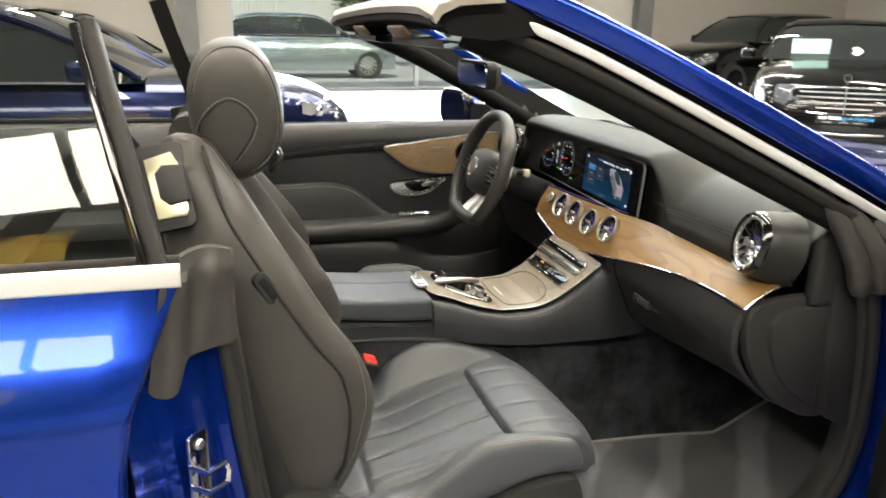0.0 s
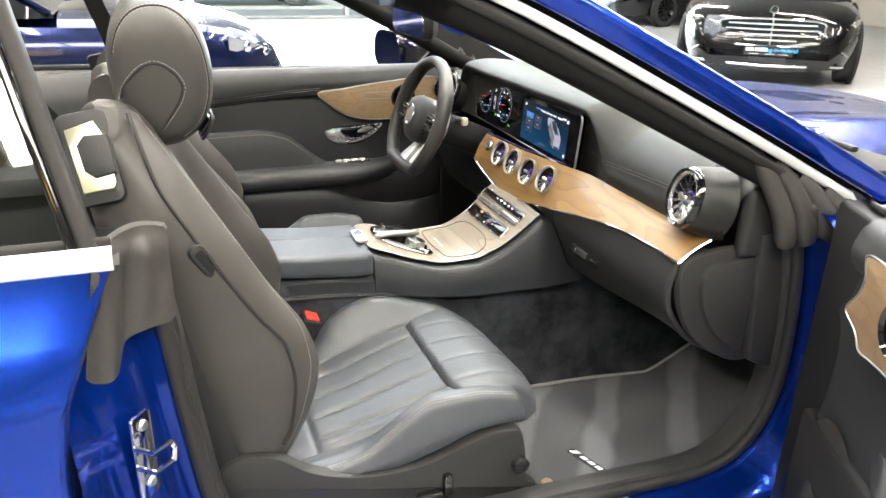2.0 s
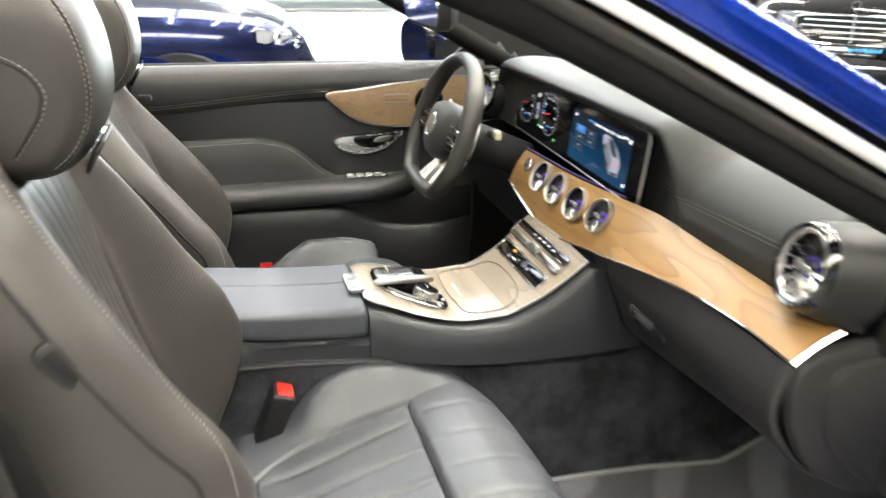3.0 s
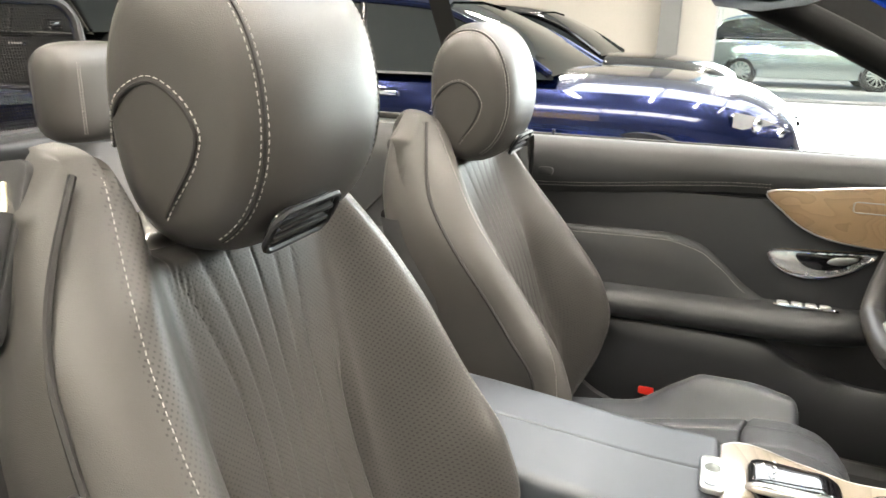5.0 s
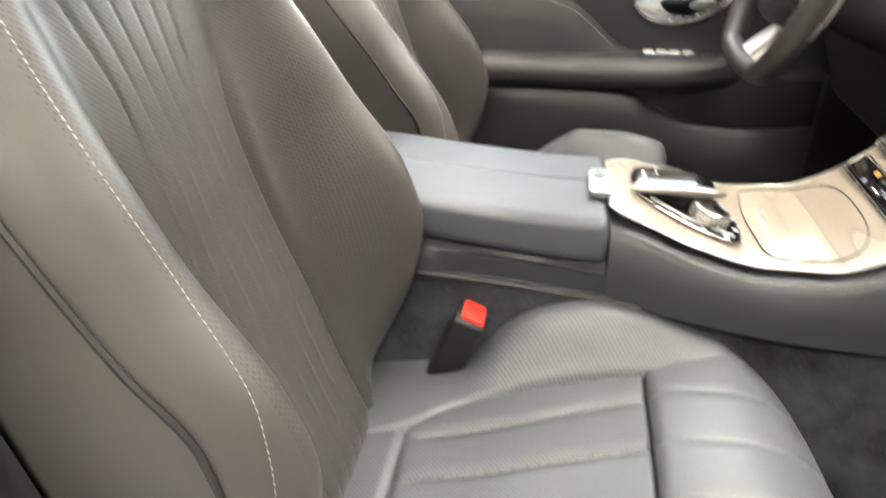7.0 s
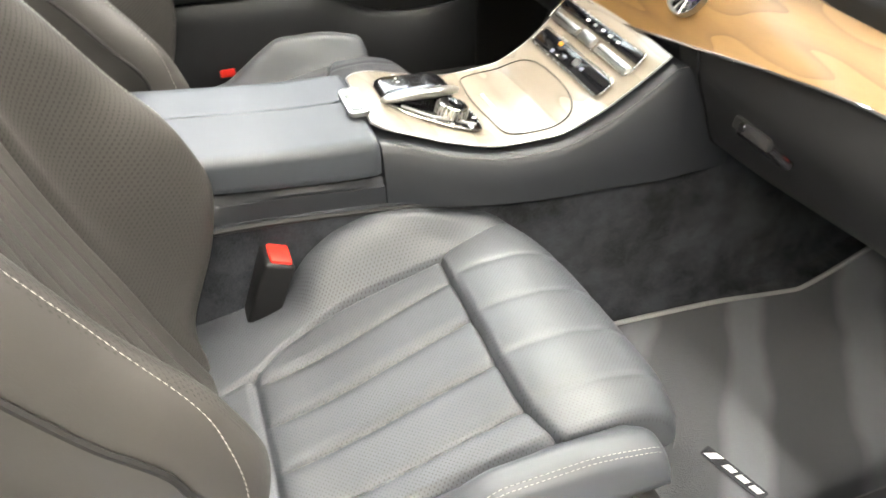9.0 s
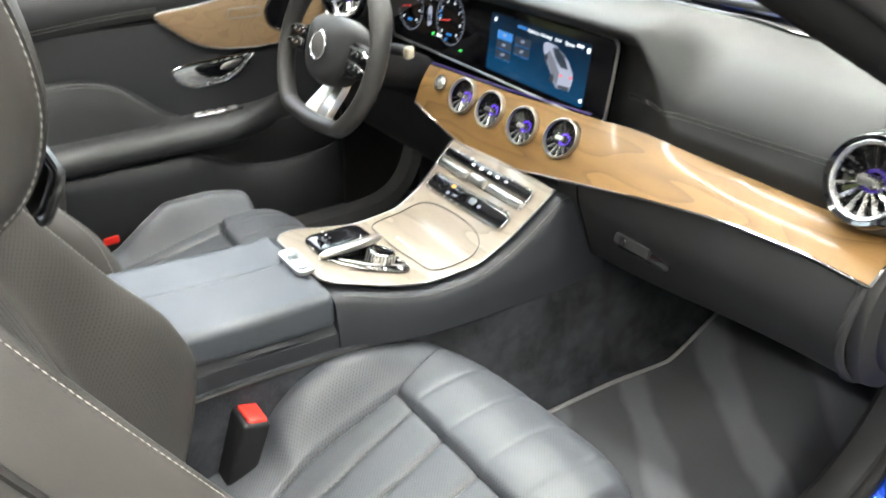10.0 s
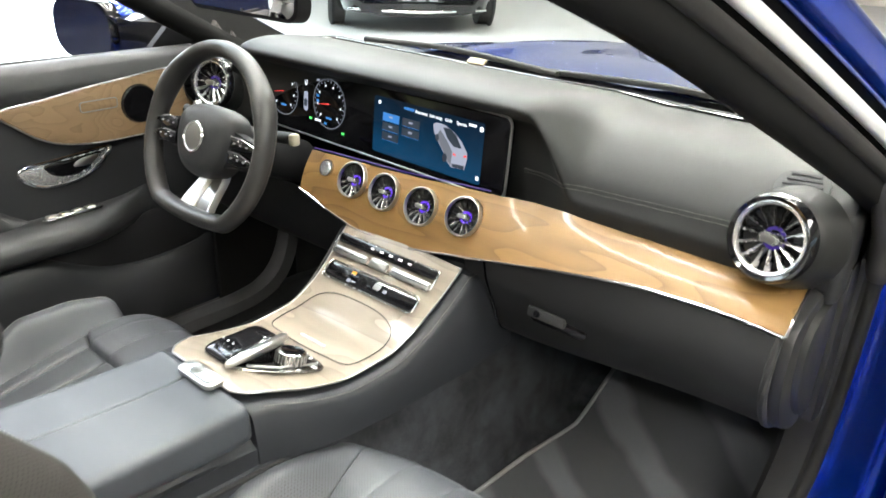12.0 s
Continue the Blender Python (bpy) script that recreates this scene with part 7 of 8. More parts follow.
for i in range(45):
    x = 0.20 + 0.88 * i / 44
    a, b = EDGE_Y(x) - 0.02, OUT_Y(x)
    rows.append([V(x, a + (b - a) * j / 16, floor_z(x) + 0.010 + 0.003 * math.sin(9 * x + j)) for j in range(17)])
bm = loft(rows)
bmesh.ops.solidify(bm, geom=list(bm.faces), thickness=-0.008)
part("velour", bm, M_MAT, mat_ob, "brushed dark velour", 50)
edge = [V(0.20 + 0.88 * i / 44, EDGE_Y(0.20 + 0.88 * i / 44) - 0.02, floor_z(0.20 + 0.88 * i / 44) + 0.013) for i in range(45)]
part("piping", tube(edge, 0.0045, 8), M_PIPING, mat_ob, "grey piped edge")
edge = [V(0.20 + 0.88 * i / 44, OUT_Y(0.20 + 0.88 * i / 44), floor_z(0.20 + 0.88 * i / 44) + 0.013) for i in range(45)]
part("piping", tube(edge, 0.0045, 8), M_PIPING, mat_ob, "grey piped edge")
part("fastener", lathe([(0, 0.010), (0.012, 0.009), (0.017, 0.0)], 20, Matrix.Translation((0.405, -0.558, 0.294))), plain("brass_button", (0.30, 0.24, 0.13), 0.4, 0.7), mat_ob, "brownish metal fastener")
tag = Matrix.Translation((0.525, -0.520, 0.2985)) @ Matrix.Rotation(radians(-72), 4, "Z")
part("woven_tag", plate(rrect(0.100, 0.020, 0.003), 0.0015, tag, bevel=0.0006), M_CARPET, mat_ob)
part("tag_slash", plate([(-0.046, -0.0075), (-0.034, -0.0075), (-0.022, 0.0075), (-0.034, 0.0075)], 0.001, tag @ Matrix.Translation((0, 0, 0.002))), M_WHITE_PRINT, mat_ob, "pale woven bar")
for k in range(3):
    part("tag_bar", plate([(-0.016 + 0.021 * k, -0.0045), (-0.001 + 0.021 * k, -0.0045), (0.003 + 0.021 * k, 0.0045), (-0.012 + 0.021 * k, 0.0045)], 0.001, tag @ Matrix.Translation((0, 0, 0.002))), M_WHITE_PRINT, mat_ob, "pale woven bar")

# rear bench
bench = thing("rear_bench", (-1.05, 0, 0.3), "dark leather rear bench with two small headrests", "rear seat")
for y in (-0.28, 0.28):
    rows = []
    for j in range(13):
        t = j / 12
        z = 0.50 + 0.48 * t
        x = -0.93 - 0.22 * t
        h = 0.255 * (1 - 0.12 * t)
        rows.append([V(x + 0.03 * math.cos(u * math.pi / 2) * -1 - 0.05 * abs(u) ** 6, y + u * h, z - 0.02 * t * u * u) for u in [-1 + 2 * i / 20 for i in range(21)]])
    bm = loft(rows)
    bmesh.ops.solidify(bm, geom=list(bm.faces), thickness=-0.10)
    part("backrest", bm, M_SEAT, bench, "", 60)
    part("cushion", box(-1.08, -0.60, y - 0.26, y + 0.26, 0.36, 0.50, 0.04, 4), M_SEAT, bench)
    rows = []
    for j in range(17):
        b = -1 + 2 * j / 16
        k = (1 - abs(b) ** 3.5) ** 0.4 if abs(b) < 1 else 0
        rows.append([V(-1.125 + c * (0.35 + 0.65 * k), y + 0.115 * b, 1.095 + d * (0.55 + 0.45 * k)) for c, d in rrect(0.11, 0.20, 0.05, 6)])
    hr = part("headrest", loft(rows, ring=True, caps=True), M_SEAT, bench, "", 60)
    for b in (-0.076, -0.070, 0.070, 0.076):
        pts = [V(-1.0695, y + b, 1.02 + 0.14 * i / 18) for i in range(19)]
        part("stitching", dashes(pts, [V(1, 0, 0)] * 19), None, hr, "thread")
part("parcel_shelf", box(-1.62, -1.30, -0.68, 0.68, 0.93, 0.985, 0.02, 3), M_DOOR, bench)
# wind deflector net in its frame behind the bench
net = thing("wind_deflector", (-1.4, 0, 0.99), "black mesh wind deflector in a thin frame", "wind deflector")
fr = [V(-1.42 - 0.05 * b / 0.30, a, 1.132 + b) for a, b in rrect(1.12, 0.30, 0.07, 8)]
part("frame", tube(fr, 0.013, 8, True), M_SOFT, net)
strands = bmesh.new()
for k in range(150):
    y = -0.548 + 1.096 * k / 149
    tube([V(-1.396, y, 0.99), V(-1.444, y, 1.274)], 0.0011, 3, bm=strands)
for k in range(40):
    z = 0.99 + 0.284 * k / 39
    x = -1.396 - 0.048 * k / 39
    tube([V(x, -0.55, z), V(x, 0.55, z)], 0.0011, 3, bm=strands)
part("mesh", strands, M_FABRIC, net, kind="stuff")
# belts of the far seat: strap rising behind the headrest
belt = thing("seat_belt", (-0.5, 0.6, 0.5), "black seat belt webbing rising beside the driver's headrest", "seat belt")
part("webbing", sweep([V(-0.350, 0.47, 1.02), V(-0.385, 0.46, 1.15), V(-0.425, 0.45, 1.28), V(-0.450, 0.445, 1.37)], rrect(0.044, 0.0025, 0.001, 1), (0.25, 1, 0)), M_FABRIC, belt)

# ------------------------------------------------------------------ showroom
X0, X1 = -11.0, 15.0
VY0, VY1, VZ0, VZ1 = 7.2, 13.0, 0.5, 3.5      # window in the west wall
solo("floor", box(X0, X1, BACK_Y, WIN_Y, -0.12, 0.0), M_FLOOR, "pale polished showroom floor", "floor", "structure")
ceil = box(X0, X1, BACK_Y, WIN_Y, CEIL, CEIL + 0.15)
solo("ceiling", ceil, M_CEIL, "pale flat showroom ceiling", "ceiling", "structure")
# far wall with a tall window opening
WX0, WX1, WZ = -0.25, 7.6, 3.9
bm = box(X0, WX0, WIN_Y, WIN_Y + 0.3, 0, CEIL)
box(WX1, X1, WIN_Y, WIN_Y + 0.3, 0, CEIL, bm=bm)
box(WX0, WX1, WIN_Y, WIN_Y + 0.3, WZ, CEIL, bm=bm)
solo("wall_north", bm, M_WALL, "warm off-white painted wall with a tall window opening", "wall", "structure")
bm = box(X0 - 0.3, X0, BACK_Y, VY0, 0, CEIL)
box(X0 - 0.3, X0, VY1, WIN_Y, 0, CEIL, bm=bm)
box(X0 - 0.3, X0, VY0, VY1, 0, VZ0, bm=bm)
box(X0 - 0.3, X0, VY0, VY1, VZ1, CEIL, bm=bm)
solo("wall_west", bm, M_WALL, "warm off-white painted wall with a wide window", "wall", "structure")
solo("wall_east", box(X1, X1 + 0.3, BACK_Y, WIN_Y, 0, CEIL), M_WALL, "warm off-white painted wall", "wall", "structure")
SX0, SX1, SZ, SILL = -8.6, 3.6, 3.3, 1.15
bm = box(SX1, X1, BACK_Y - 0.3, BACK_Y, 0, CEIL)
box(X0, SX0, BACK_Y - 0.3, BACK_Y, 0, CEIL, bm=bm)
box(SX0, SX1, BACK_Y - 0.3, BACK_Y, SZ, CEIL, bm=bm)
box(SX0, SX1, BACK_Y - 0.3, BACK_Y, 0, SILL, bm=bm)
solo("wall_south", bm, M_WALL, "painted showroom wall with a glazed bay", "wall", "structure")



def window(name, a0, a1, y, z1, n, z0=0.0):
    w = thing(name, ((a0 + a1) / 2, y, 0), "tall aluminium framed showroom window", "window", kind="structure")
    for k in range(n + 1):
        x = a0 + (a1 - a0) * k / n
        part("mullion", box(x - 0.05, x + 0.05, y - 0.06, y + 0.06, z0 + 0.06, z1 - 0.06, 0.008, 1), M_FRAME, w)
    for z in (z0 + 0.03, z1 - 0.03):
        part("window_frame", box(a0, a1, y - 0.06, y + 0.06, z - 0.03, z + 0.03, 0.008, 1), M_FRAME, w)
    for k in range(n):
        x0, x1 = a0 + (a1 - a0) * k / n + 0.05, a0 + (a1 - a0) * (k + 1) / n - 0.05
        g = part("pane", box(x0, x1, y - 0.006, y + 0.006, z0 + 0.06, z1 - 0.06), M_GLASS, w)
        g.visible_shadow = False


window("window_1", WX0, WX1, WIN_Y + 0.12, WZ, 2)
window("window_2", SX0, SX1, BACK_Y - 0.14, SZ, 6, SILL)
w = thing("window_3", (X0 - 0.14, (VY0 + VY1) / 2, VZ0), "wide aluminium framed window towards sunlit greenery", "window", kind="structure")
for k in range(4):
    y = VY0 + (VY1 - VY0) * k / 3
    part("mullion", box(X0 - 0.20, X0 - 0.08, y - 0.05, y + 0.05, VZ0 + 0.06, VZ1 - 0.06, 0.008, 1), M_FRAME, w)
    if k < 3:
        g = part("pane", box(X0 - 0.146, X0 - 0.134, y + 0.05, y + (VY1 - VY0) / 3 - 0.05, VZ0 + 0.06, VZ1 - 0.06), M_GLASS, w)
        g.visible_shadow = False
for z in (VZ0 + 0.03, VZ1 - 0.03):
    part("window_frame", box(X0 - 0.20, X0 - 0.08, VY0, VY1, z - 0.03, z + 0.03, 0.008, 1), M_FRAME, w)
# steel columns
for x, y in ((-1.05, 14.2), (9.0, 14.2), (-9.5, 9.0)):
    col = bmesh.new()
    box(x - 0.18, x + 0.18, y - 0.16, y - 0.13, 0, CEIL, 0.004, 1, bm=col)
    box(x - 0.18, x + 0.18, y + 0.13, y + 0.16, 0, CEIL, 0.004, 1, bm=col)
    box(x - 0.012, x + 0.012, y - 0.13, y + 0.13, 0, CEIL, bm=col)
    solo("column", col, M_STEEL, "dark grey steel H-section column", "column", "structure")
# rooflights out of view, added as overhead fill and for bright reflections
for bx, by, ni, nj, lit in ((-1.6, 3.0, 5, 3, M_ROOFLIGHT), (-4.4, -4.9, 5, 1, M_ROOFLIGHT_FILL)):
    SK = thing("rooflight", (bx, by, CEIL - 0.05), "added overhead fill panel, a rooflight divided by thin bars", "rooflight", kind="structure")
    for i in range(ni):
        for j in range(nj):
            part("pane", box(bx + 1.45 * i, bx + 1.38 + 1.45 * i, by + 0.1 + 1.5 * j, by + 1.54 + 1.5 * j, CEIL - 0.06, CEIL - 0.03), lit, SK)
    for i in range(ni + 1):
        part("bar", box(bx - 0.08 + 1.45 * i, bx - 0.01 + 1.45 * i, by, by + 1.5 * nj + 0.1, CEIL - 0.09, CEIL - 0.004, 0.008, 1), M_STEEL, SK)
    for j in range(nj + 1):
        part("bar", box(bx, bx + 1.45 * ni - 0.05, by + 1.5 * j, by + 0.07 + 1.5 * j, CEIL - 0.088, CEIL - 0.004, 0.008, 1), M_STEEL, SK)
# unseen yellow board behind the viewer, added to be mirrored in the side window
sg = thing("yellow_reflection_board", (-2.5, -5.5, 3.55), "plain yellow board hung from the ceiling, added for its reflection", "sign")
part("board", box(-3.3, -1.7, -5.515, -5.485, 3.55, 4.38, 0.006, 2), M_YELLOW, sg)
for x in (-3.1, -1.9):
    part("cord", tube([V(x, -5.5, 4.37), V(x, -5.5, CEIL)], 0.004, 6), M_STEEL, sg)
# ceiling strip lamps
STRIPS = [(x, 0.6) for x in (-4.4, -1.6, 0.2, 1.6, 3.0, 4.4, 5.8, 7.4, 9.0)] + [(x, 10.0) for x in (-5.6, -2.2, 1.0, 4.2, 8.0)]
STRIPS += [(x, 5.0) for x in (4.2, 5.8, 8.0)]
for x, y in STRIPS:
    lp = thing("strip_lamp", (x, y, CEIL - 0.1), "long white fluorescent ceiling strip, lit", "ceiling lamp", "ceiling strips")
    part("housing", box(x - 0.09, x + 0.09, y - 1.6, y + 1.6, CEIL - 0.08, CEIL - 0.004, 0.01, 1), M_CEIL, lp)
    part("tube", box(x - 0.06, x + 0.06, y - 1.55, y + 1.55, CEIL - 0.105, CEIL - 0.082, 0.008, 1), M_LAMP, lp)

# ------------------------------------------------------------------ outdoors
M_RENDER = plain("white_render", (0.78, 0.77, 0.74), 0.9, vary=0.06, vscale=1)
M_YARD = concrete("yard_paving", (0.46, 0.46, 0.45), 0.85)
bm = box(-500, 500, WIN_Y + 0.3, 900, -0.14, -0.02)
box(-500, 500, -900, BACK_Y - 0.3, -0.14, -0.02, bm=bm)
box(-500, X0 - 0.3, BACK_Y - 0.3, WIN_Y + 0.3, -0.14, -0.02, bm=bm)
box(X1 + 0.3, 500, BACK_Y - 0.3, WIN_Y + 0.3, -0.14, -0.02, bm=bm)
solo("ground", bm, M_YARD, "pale sunlit yard paving", "ground", "structure")
# flat sheet past the west window; sunlight on the greenery is its own glow
k = Nodes("glowing_greenery_sheet")
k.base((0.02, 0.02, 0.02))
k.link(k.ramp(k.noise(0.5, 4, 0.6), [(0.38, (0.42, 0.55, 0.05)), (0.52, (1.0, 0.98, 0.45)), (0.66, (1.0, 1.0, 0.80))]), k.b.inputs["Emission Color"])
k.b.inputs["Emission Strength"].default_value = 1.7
solo("backdrop", box(-19.1, -19.0, 2.0, 26.0, -0.02, 7.0), k.m, "glowing sheet outside, sunlit yellow-green greenery in its colour", "backdrop", "structure")
solo("outer_wall", box(-14, 5.6, 27.0, 27.4, -0.02, 3.2, 0.02, 1), M_RENDER, "white rendered yard wall in sunlight", "wall", "structure")
rib = thing("ribbed_panel", (0.2, 26.9, 0), "white ribbed metal yard panel", "fence panel")
for k in range(22):
    part("rib", box(-1.6 + 0.15 * k, -1.52 + 0.15 * k, 26.86, 26.98, -0.02, 2.4, 0.01, 1), M_RENDER, rib)
part("backing", box(-1.65, 1.75, 26.94, 26.99, -0.02, 2.4), M_RENDER, rib)


def leaf_material(name, color):
    k = Nodes(name)
    info = k.t.nodes.new("ShaderNodeNewGeometry")
    k.base(k.ramp(info.outputs["Random Per Island"], [(0.0, scaled(color, 0.6)), (1.0, scaled(color, 1.7))]))
    k.b.inputs["Roughness"].default_value = 0.55
    k.b.inputs["Transmission Weight"].default_value = 0.0
    return k.m


M_LEAF = leaf_material("green_leaves", (0.07, 0.13, 0.025))
M_BARK = plain("bark", (0.09, 0.07, 0.05), 0.95, vary=0.3, vscale=6, grain=0.8, gscale=40, gdist=0.01)


def tree(x, y, h, seed):
    rnd = random.Random(seed)
    t = thing("tree", (x, y, -0.02), "leafy green broadleaf tree beyond the yard", "tree", "yard trees")
    bm = sweep(spline([(x, y, -0.02), (x + 0.1, y, h * 0.2), (x - 0.05, y + 0.1, h * 0.45), (x, y, h * 0.8)], 5), circle(0.16, 9), (1, 0, 0.1), scale=lambda s: 1 - 0.8 * s)
    for k in range(9):
        a = rnd.uniform(0, 6.28)
        z = h * rnd.uniform(0.25, 0.6)
        tip = V(x + math.cos(a) * h * 0.28, y + math.sin(a) * h * 0.28, z + h * rnd.uniform(0.1, 0.3))
        sweep(spline([(x, y, z), ((x + tip.x) / 2, (y + tip.y) / 2, (z + tip.z) / 2 + 0.15), tip], 4), circle(0.05, 6), (0.1, 0.2, 1), bm=bm, scale=lambda s: 1 - 0.75 * s)
    part("trunk", bm, M_BARK, t)
    verts, faces = [], []
    lobes = [(V(x + rnd.gauss(0, h * 0.16), y + rnd.gauss(0, h * 0.16), h * rnd.uniform(0.30, 0.92)), h * rnd.uniform(0.10, 0.17)) for _ in range(22)]
    for c, r in lobes:
        for _ in range(170):
            d = V(rnd.gauss(0, 1), rnd.gauss(0, 1), rnd.gauss(0, 0.8)).normalized() * r * rnd.uniform(0.55, 1.1)
            p = c + d
            s = rnd.uniform(0.05, 0.11)
            e1 = V(rnd.gauss(0, 1), rnd.gauss(0, 1), rnd.gauss(0, 0.6)).normalized() * s
            e2 = e1.cross(V(rnd.gauss(0, 1), rnd.gauss(0, 1), rnd.gauss(0, 1))).normalized() * s * 0.5
            o = len(verts)
            verts += [p - e1, p + e2, p + e1, p - e2]
            faces.append((o, o + 1, o + 2, o + 3))
    me = bpy.data.meshes.new("crown")
    me.from_pydata(verts, [], faces)
    me.materials.append(M_LEAF)
    part("crown", me, None, t, kind="stuff")


for i, (x, y, h) in enumerate(((5.0, 25.2, 5.5), (7.0, 24.0, 6.5), (9.5, 27.0, 8.0), (13.0, 30.0, 8.5), (17.5, 33.0, 9.0), (7.5, 33.0, 9.0), (-17.0, 5.0, 7.0))):
    tree(x, y, h, i)

# ------------------------------------------------------------------ other cars
M_DARKGLASS = plain("dark_car_glass", (0.015, 0.018, 0.018), 0.03, vary=0.05, rvary=0.01)
M_LAMPGLASS = plain("lamp_glass", (0.30, 0.31, 0.32), 0.10, 0.6, vary=0.2, vscale=30)


def parked(name, x, y, turn, colour, label, L=4.9, W=1.88, H=1.45, tall=False, group="parked cars", rim=M_SATIN, lift=0.0, blunt=0.0):
    """A whole car, nose along its local +x before turning; origin on the ground under its nose axle."""
    M = Matrix.Translation((x, y, 0)) @ Matrix.Rotation(radians(turn), 4, "Z")
    car = thing(name, (x, y, 0), label, "car", group)

    def put(nm, bm, mats, parent=car, lab="", angle=35):
        bmesh.ops.transform(bm, matrix=M, verts=bm.verts)
        return part(nm, bm, mats, parent, lab, angle)

    front, back = 0.86, 0.86 - L
    up = 0.14 if tall else 0.0
    TOPZ = hermite([(back, 0.78 + up), (back + 0.15, 0.93 + up), (back + 0.8, 1.0 + up), (-1.6, 0.99 + up), (-0.55, 0.985 + up), (0.0, 0.93 + up + lift * 0.5), (0.45, 0.85 + up + lift * 0.8), (front - 0.12, 0.72 + up + lift), (front, 0.52 + up + lift)])
    HW = hermite([(back, 0.66), (back + 0.25, 0.85), (back + 1.0, W / 2), (-0.2, W / 2), (0.35, W / 2 - 0.05), (front - 0.14, 0.72 + 0.7 * blunt), (front, 0.50 + blunt)])
    rows = []
    for i in range(49):
        px = front + (back - front) * i / 48
        zt, hw = TOPZ(px), HW(px)
        sec = [(0, zt + 0.02), (hw * 0.45, zt + 0.015), (hw * 0.80, zt - 0.015), (hw * 0.93, zt - 0.07), (hw * 0.985, zt - 0.17), (hw, zt * 0.62), (hw * 0.99, 0.40), (hw * 0.93, 0.22), (hw * 0.5, 0.18), (0, 0.18)]
        rows.append([V(px, a, b) for a, b in sec] + [V(px, -a, b) for a, b in reversed(sec[1:-1])])
    put("body", loft(rows, ring=True, caps=True), colour, lab="glossy painted body")
    # glasshouse
    x0, x1 = -0.50, back + (0.35 if tall else 0.75)
    ROOF = hermite([(x1, 1.0 + up), (x1 + 0.55, H - 0.10), (x1 + 1.2, H - 0.005), (-1.9, H), (-1.35, H - 0.04), (-0.95, H - 0.19), (x0, 0.985 + up)])
    if tall:
        ROOF = hermite([(x1, 1.0 + up), (x1 + 0.25, H - 0.12), (x1 + 0.9, H), (-1.9, H), (-1.35, H - 0.04), (-0.95, H - 0.22), (x0, 0.985 + up)])
    rows, roof = [], []
    n = 40
    for i in range(n + 1):
        px = x0 + (x1 - x0) * i / n
        zr = max(ROOF(px), 0.99 + up)
        lo = 0.965 + up
        hw0 = W / 2 * 0.93
        k = (zr - lo) / (H - lo)
        hw1 = hw0 - 0.26 * k
        sec = [(hw0, lo), (hw1 + 0.03, zr - 0.07 * k), (hw1 * 0.86, zr - 0.015 * k), (0, zr + 0.01 * k)]
        rows.append([V(px, a, b) for a, b in sec] + [V(px, -a, b) for a, b in reversed(sec[:-1])])
        if x1 + 0.70 < px < -1.15 or (tall and x1 + 0.3 < px < -1.15):
            roof.append([V(px, a, b + 0.012) for a, b in sec[1:]] + [V(px, -a, b + 0.012) for a, b in reversed(sec[1:-1])])
    put("glasshouse", loft(rows), M_DARKGLASS, lab="dark window glass")
    bm = loft(roof)
    put("roof", bm, colour)
    for s in (1, -1):
        def rail(px, f):
            zr = max(ROOF(px), 0.99 + up)
            lo = 0.965 + up
            k = (zr - lo) / (H - lo)
            hw0 = W / 2 * 0.93
            hw1 = hw0 - 0.26 * k + 0.03
            return V(px, s * (hw0 + (hw1 - hw0) * f), lo + (zr - 0.07 * k - lo) * f)
        put("roof_rail", tube([rail(x0 - 0.02 + (x1 - x0 + 0.04) * i / 30, 1.0) for i in range(31)], 0.022, 8), colour)
        put("window_trim", tube([rail(-0.75 + (x1 + 0.3 + 0.75) * i / 20, 0.02) + V(0, s * 0.004, 0) for i in range(21)], 0.007, 6), M_SATIN)
        for px in (-1.72, -2.62):
            put("pillar", sweep([rail(px + 0.06, 0.0), rail(px, 0.5), rail(px - 0.05, 1.0)], rrect(0.05, 0.012, 0.004, 2), (0, s, 0.2)), M_BLACK)
        for px in (-1.52, -2.45):
            put("door_handle", box(px - 0.10, px + 0.10, s * (W / 2) * 0.985 - 0.016, s * (W / 2) * 0.985 + 0.022, 0.845 + up, 0.872 + up, 0.008, 2), M_CHROME, lab="chrome door handle")
        put("mirror", box(-0.88, -0.76, s * (W / 2 + 0.13) - 0.09, s * (W / 2 + 0.13) + 0.09, 0.99 + up, 1.11 + up, 0.035, 3), colour)
        for px in (0.0, -L + 1.95):
            put("arch", lathe([(0.30, 0.0), (0.375, 0.004), (0.39, -0.02), (0.375, -0.05)], 32, frame_of((px, s * (W / 2 - 0.012), 0.34), (0, s, 0))), M_PLASTIC)
            wm = lathe([(0.235, 0.0), (0.245, 0.012), (0.315, 0.012), (0.335, -0.015), (0.335, -0.18), (0.235, -0.2)], 36, frame_of((px, s * (W / 2 - 0.002), 0.335), (0, s, 0)))
            t = put("wheel", wm, M_TYRE, lab="black tyre on a spoked rim")
            sp = bmesh.new()
            m = frame_of((px, s * (W / 2 - 0.002), 0.335), (0, s, 0))
            for k in range(12):
                plate([(0.03, -0.016), (0.235, -0.012), (0.235, 0.012), (0.03, 0.016)], 0.012, m @ Matrix.Rotation(2 * math.pi * k / 12, 4, "Z") @ Matrix.Translation((0, 0, -0.015)), sp)
            lathe([(0.228, 0.004), (0.245, 0.004), (0.245, -0.02)], 28, m, sp)
            lathe([(0, 0.0), (0.045, -0.005), (0.05, -0.03)], 14, m, sp)
            put("spokes", sp, rim, t)
            d = lathe([(0.238, -0.01), (0.20, -0.05), (0.0, -0.055)], 24, m)
            put("rim_dish", d, M_BLACK, t)
        # front lamps
        lamp = []
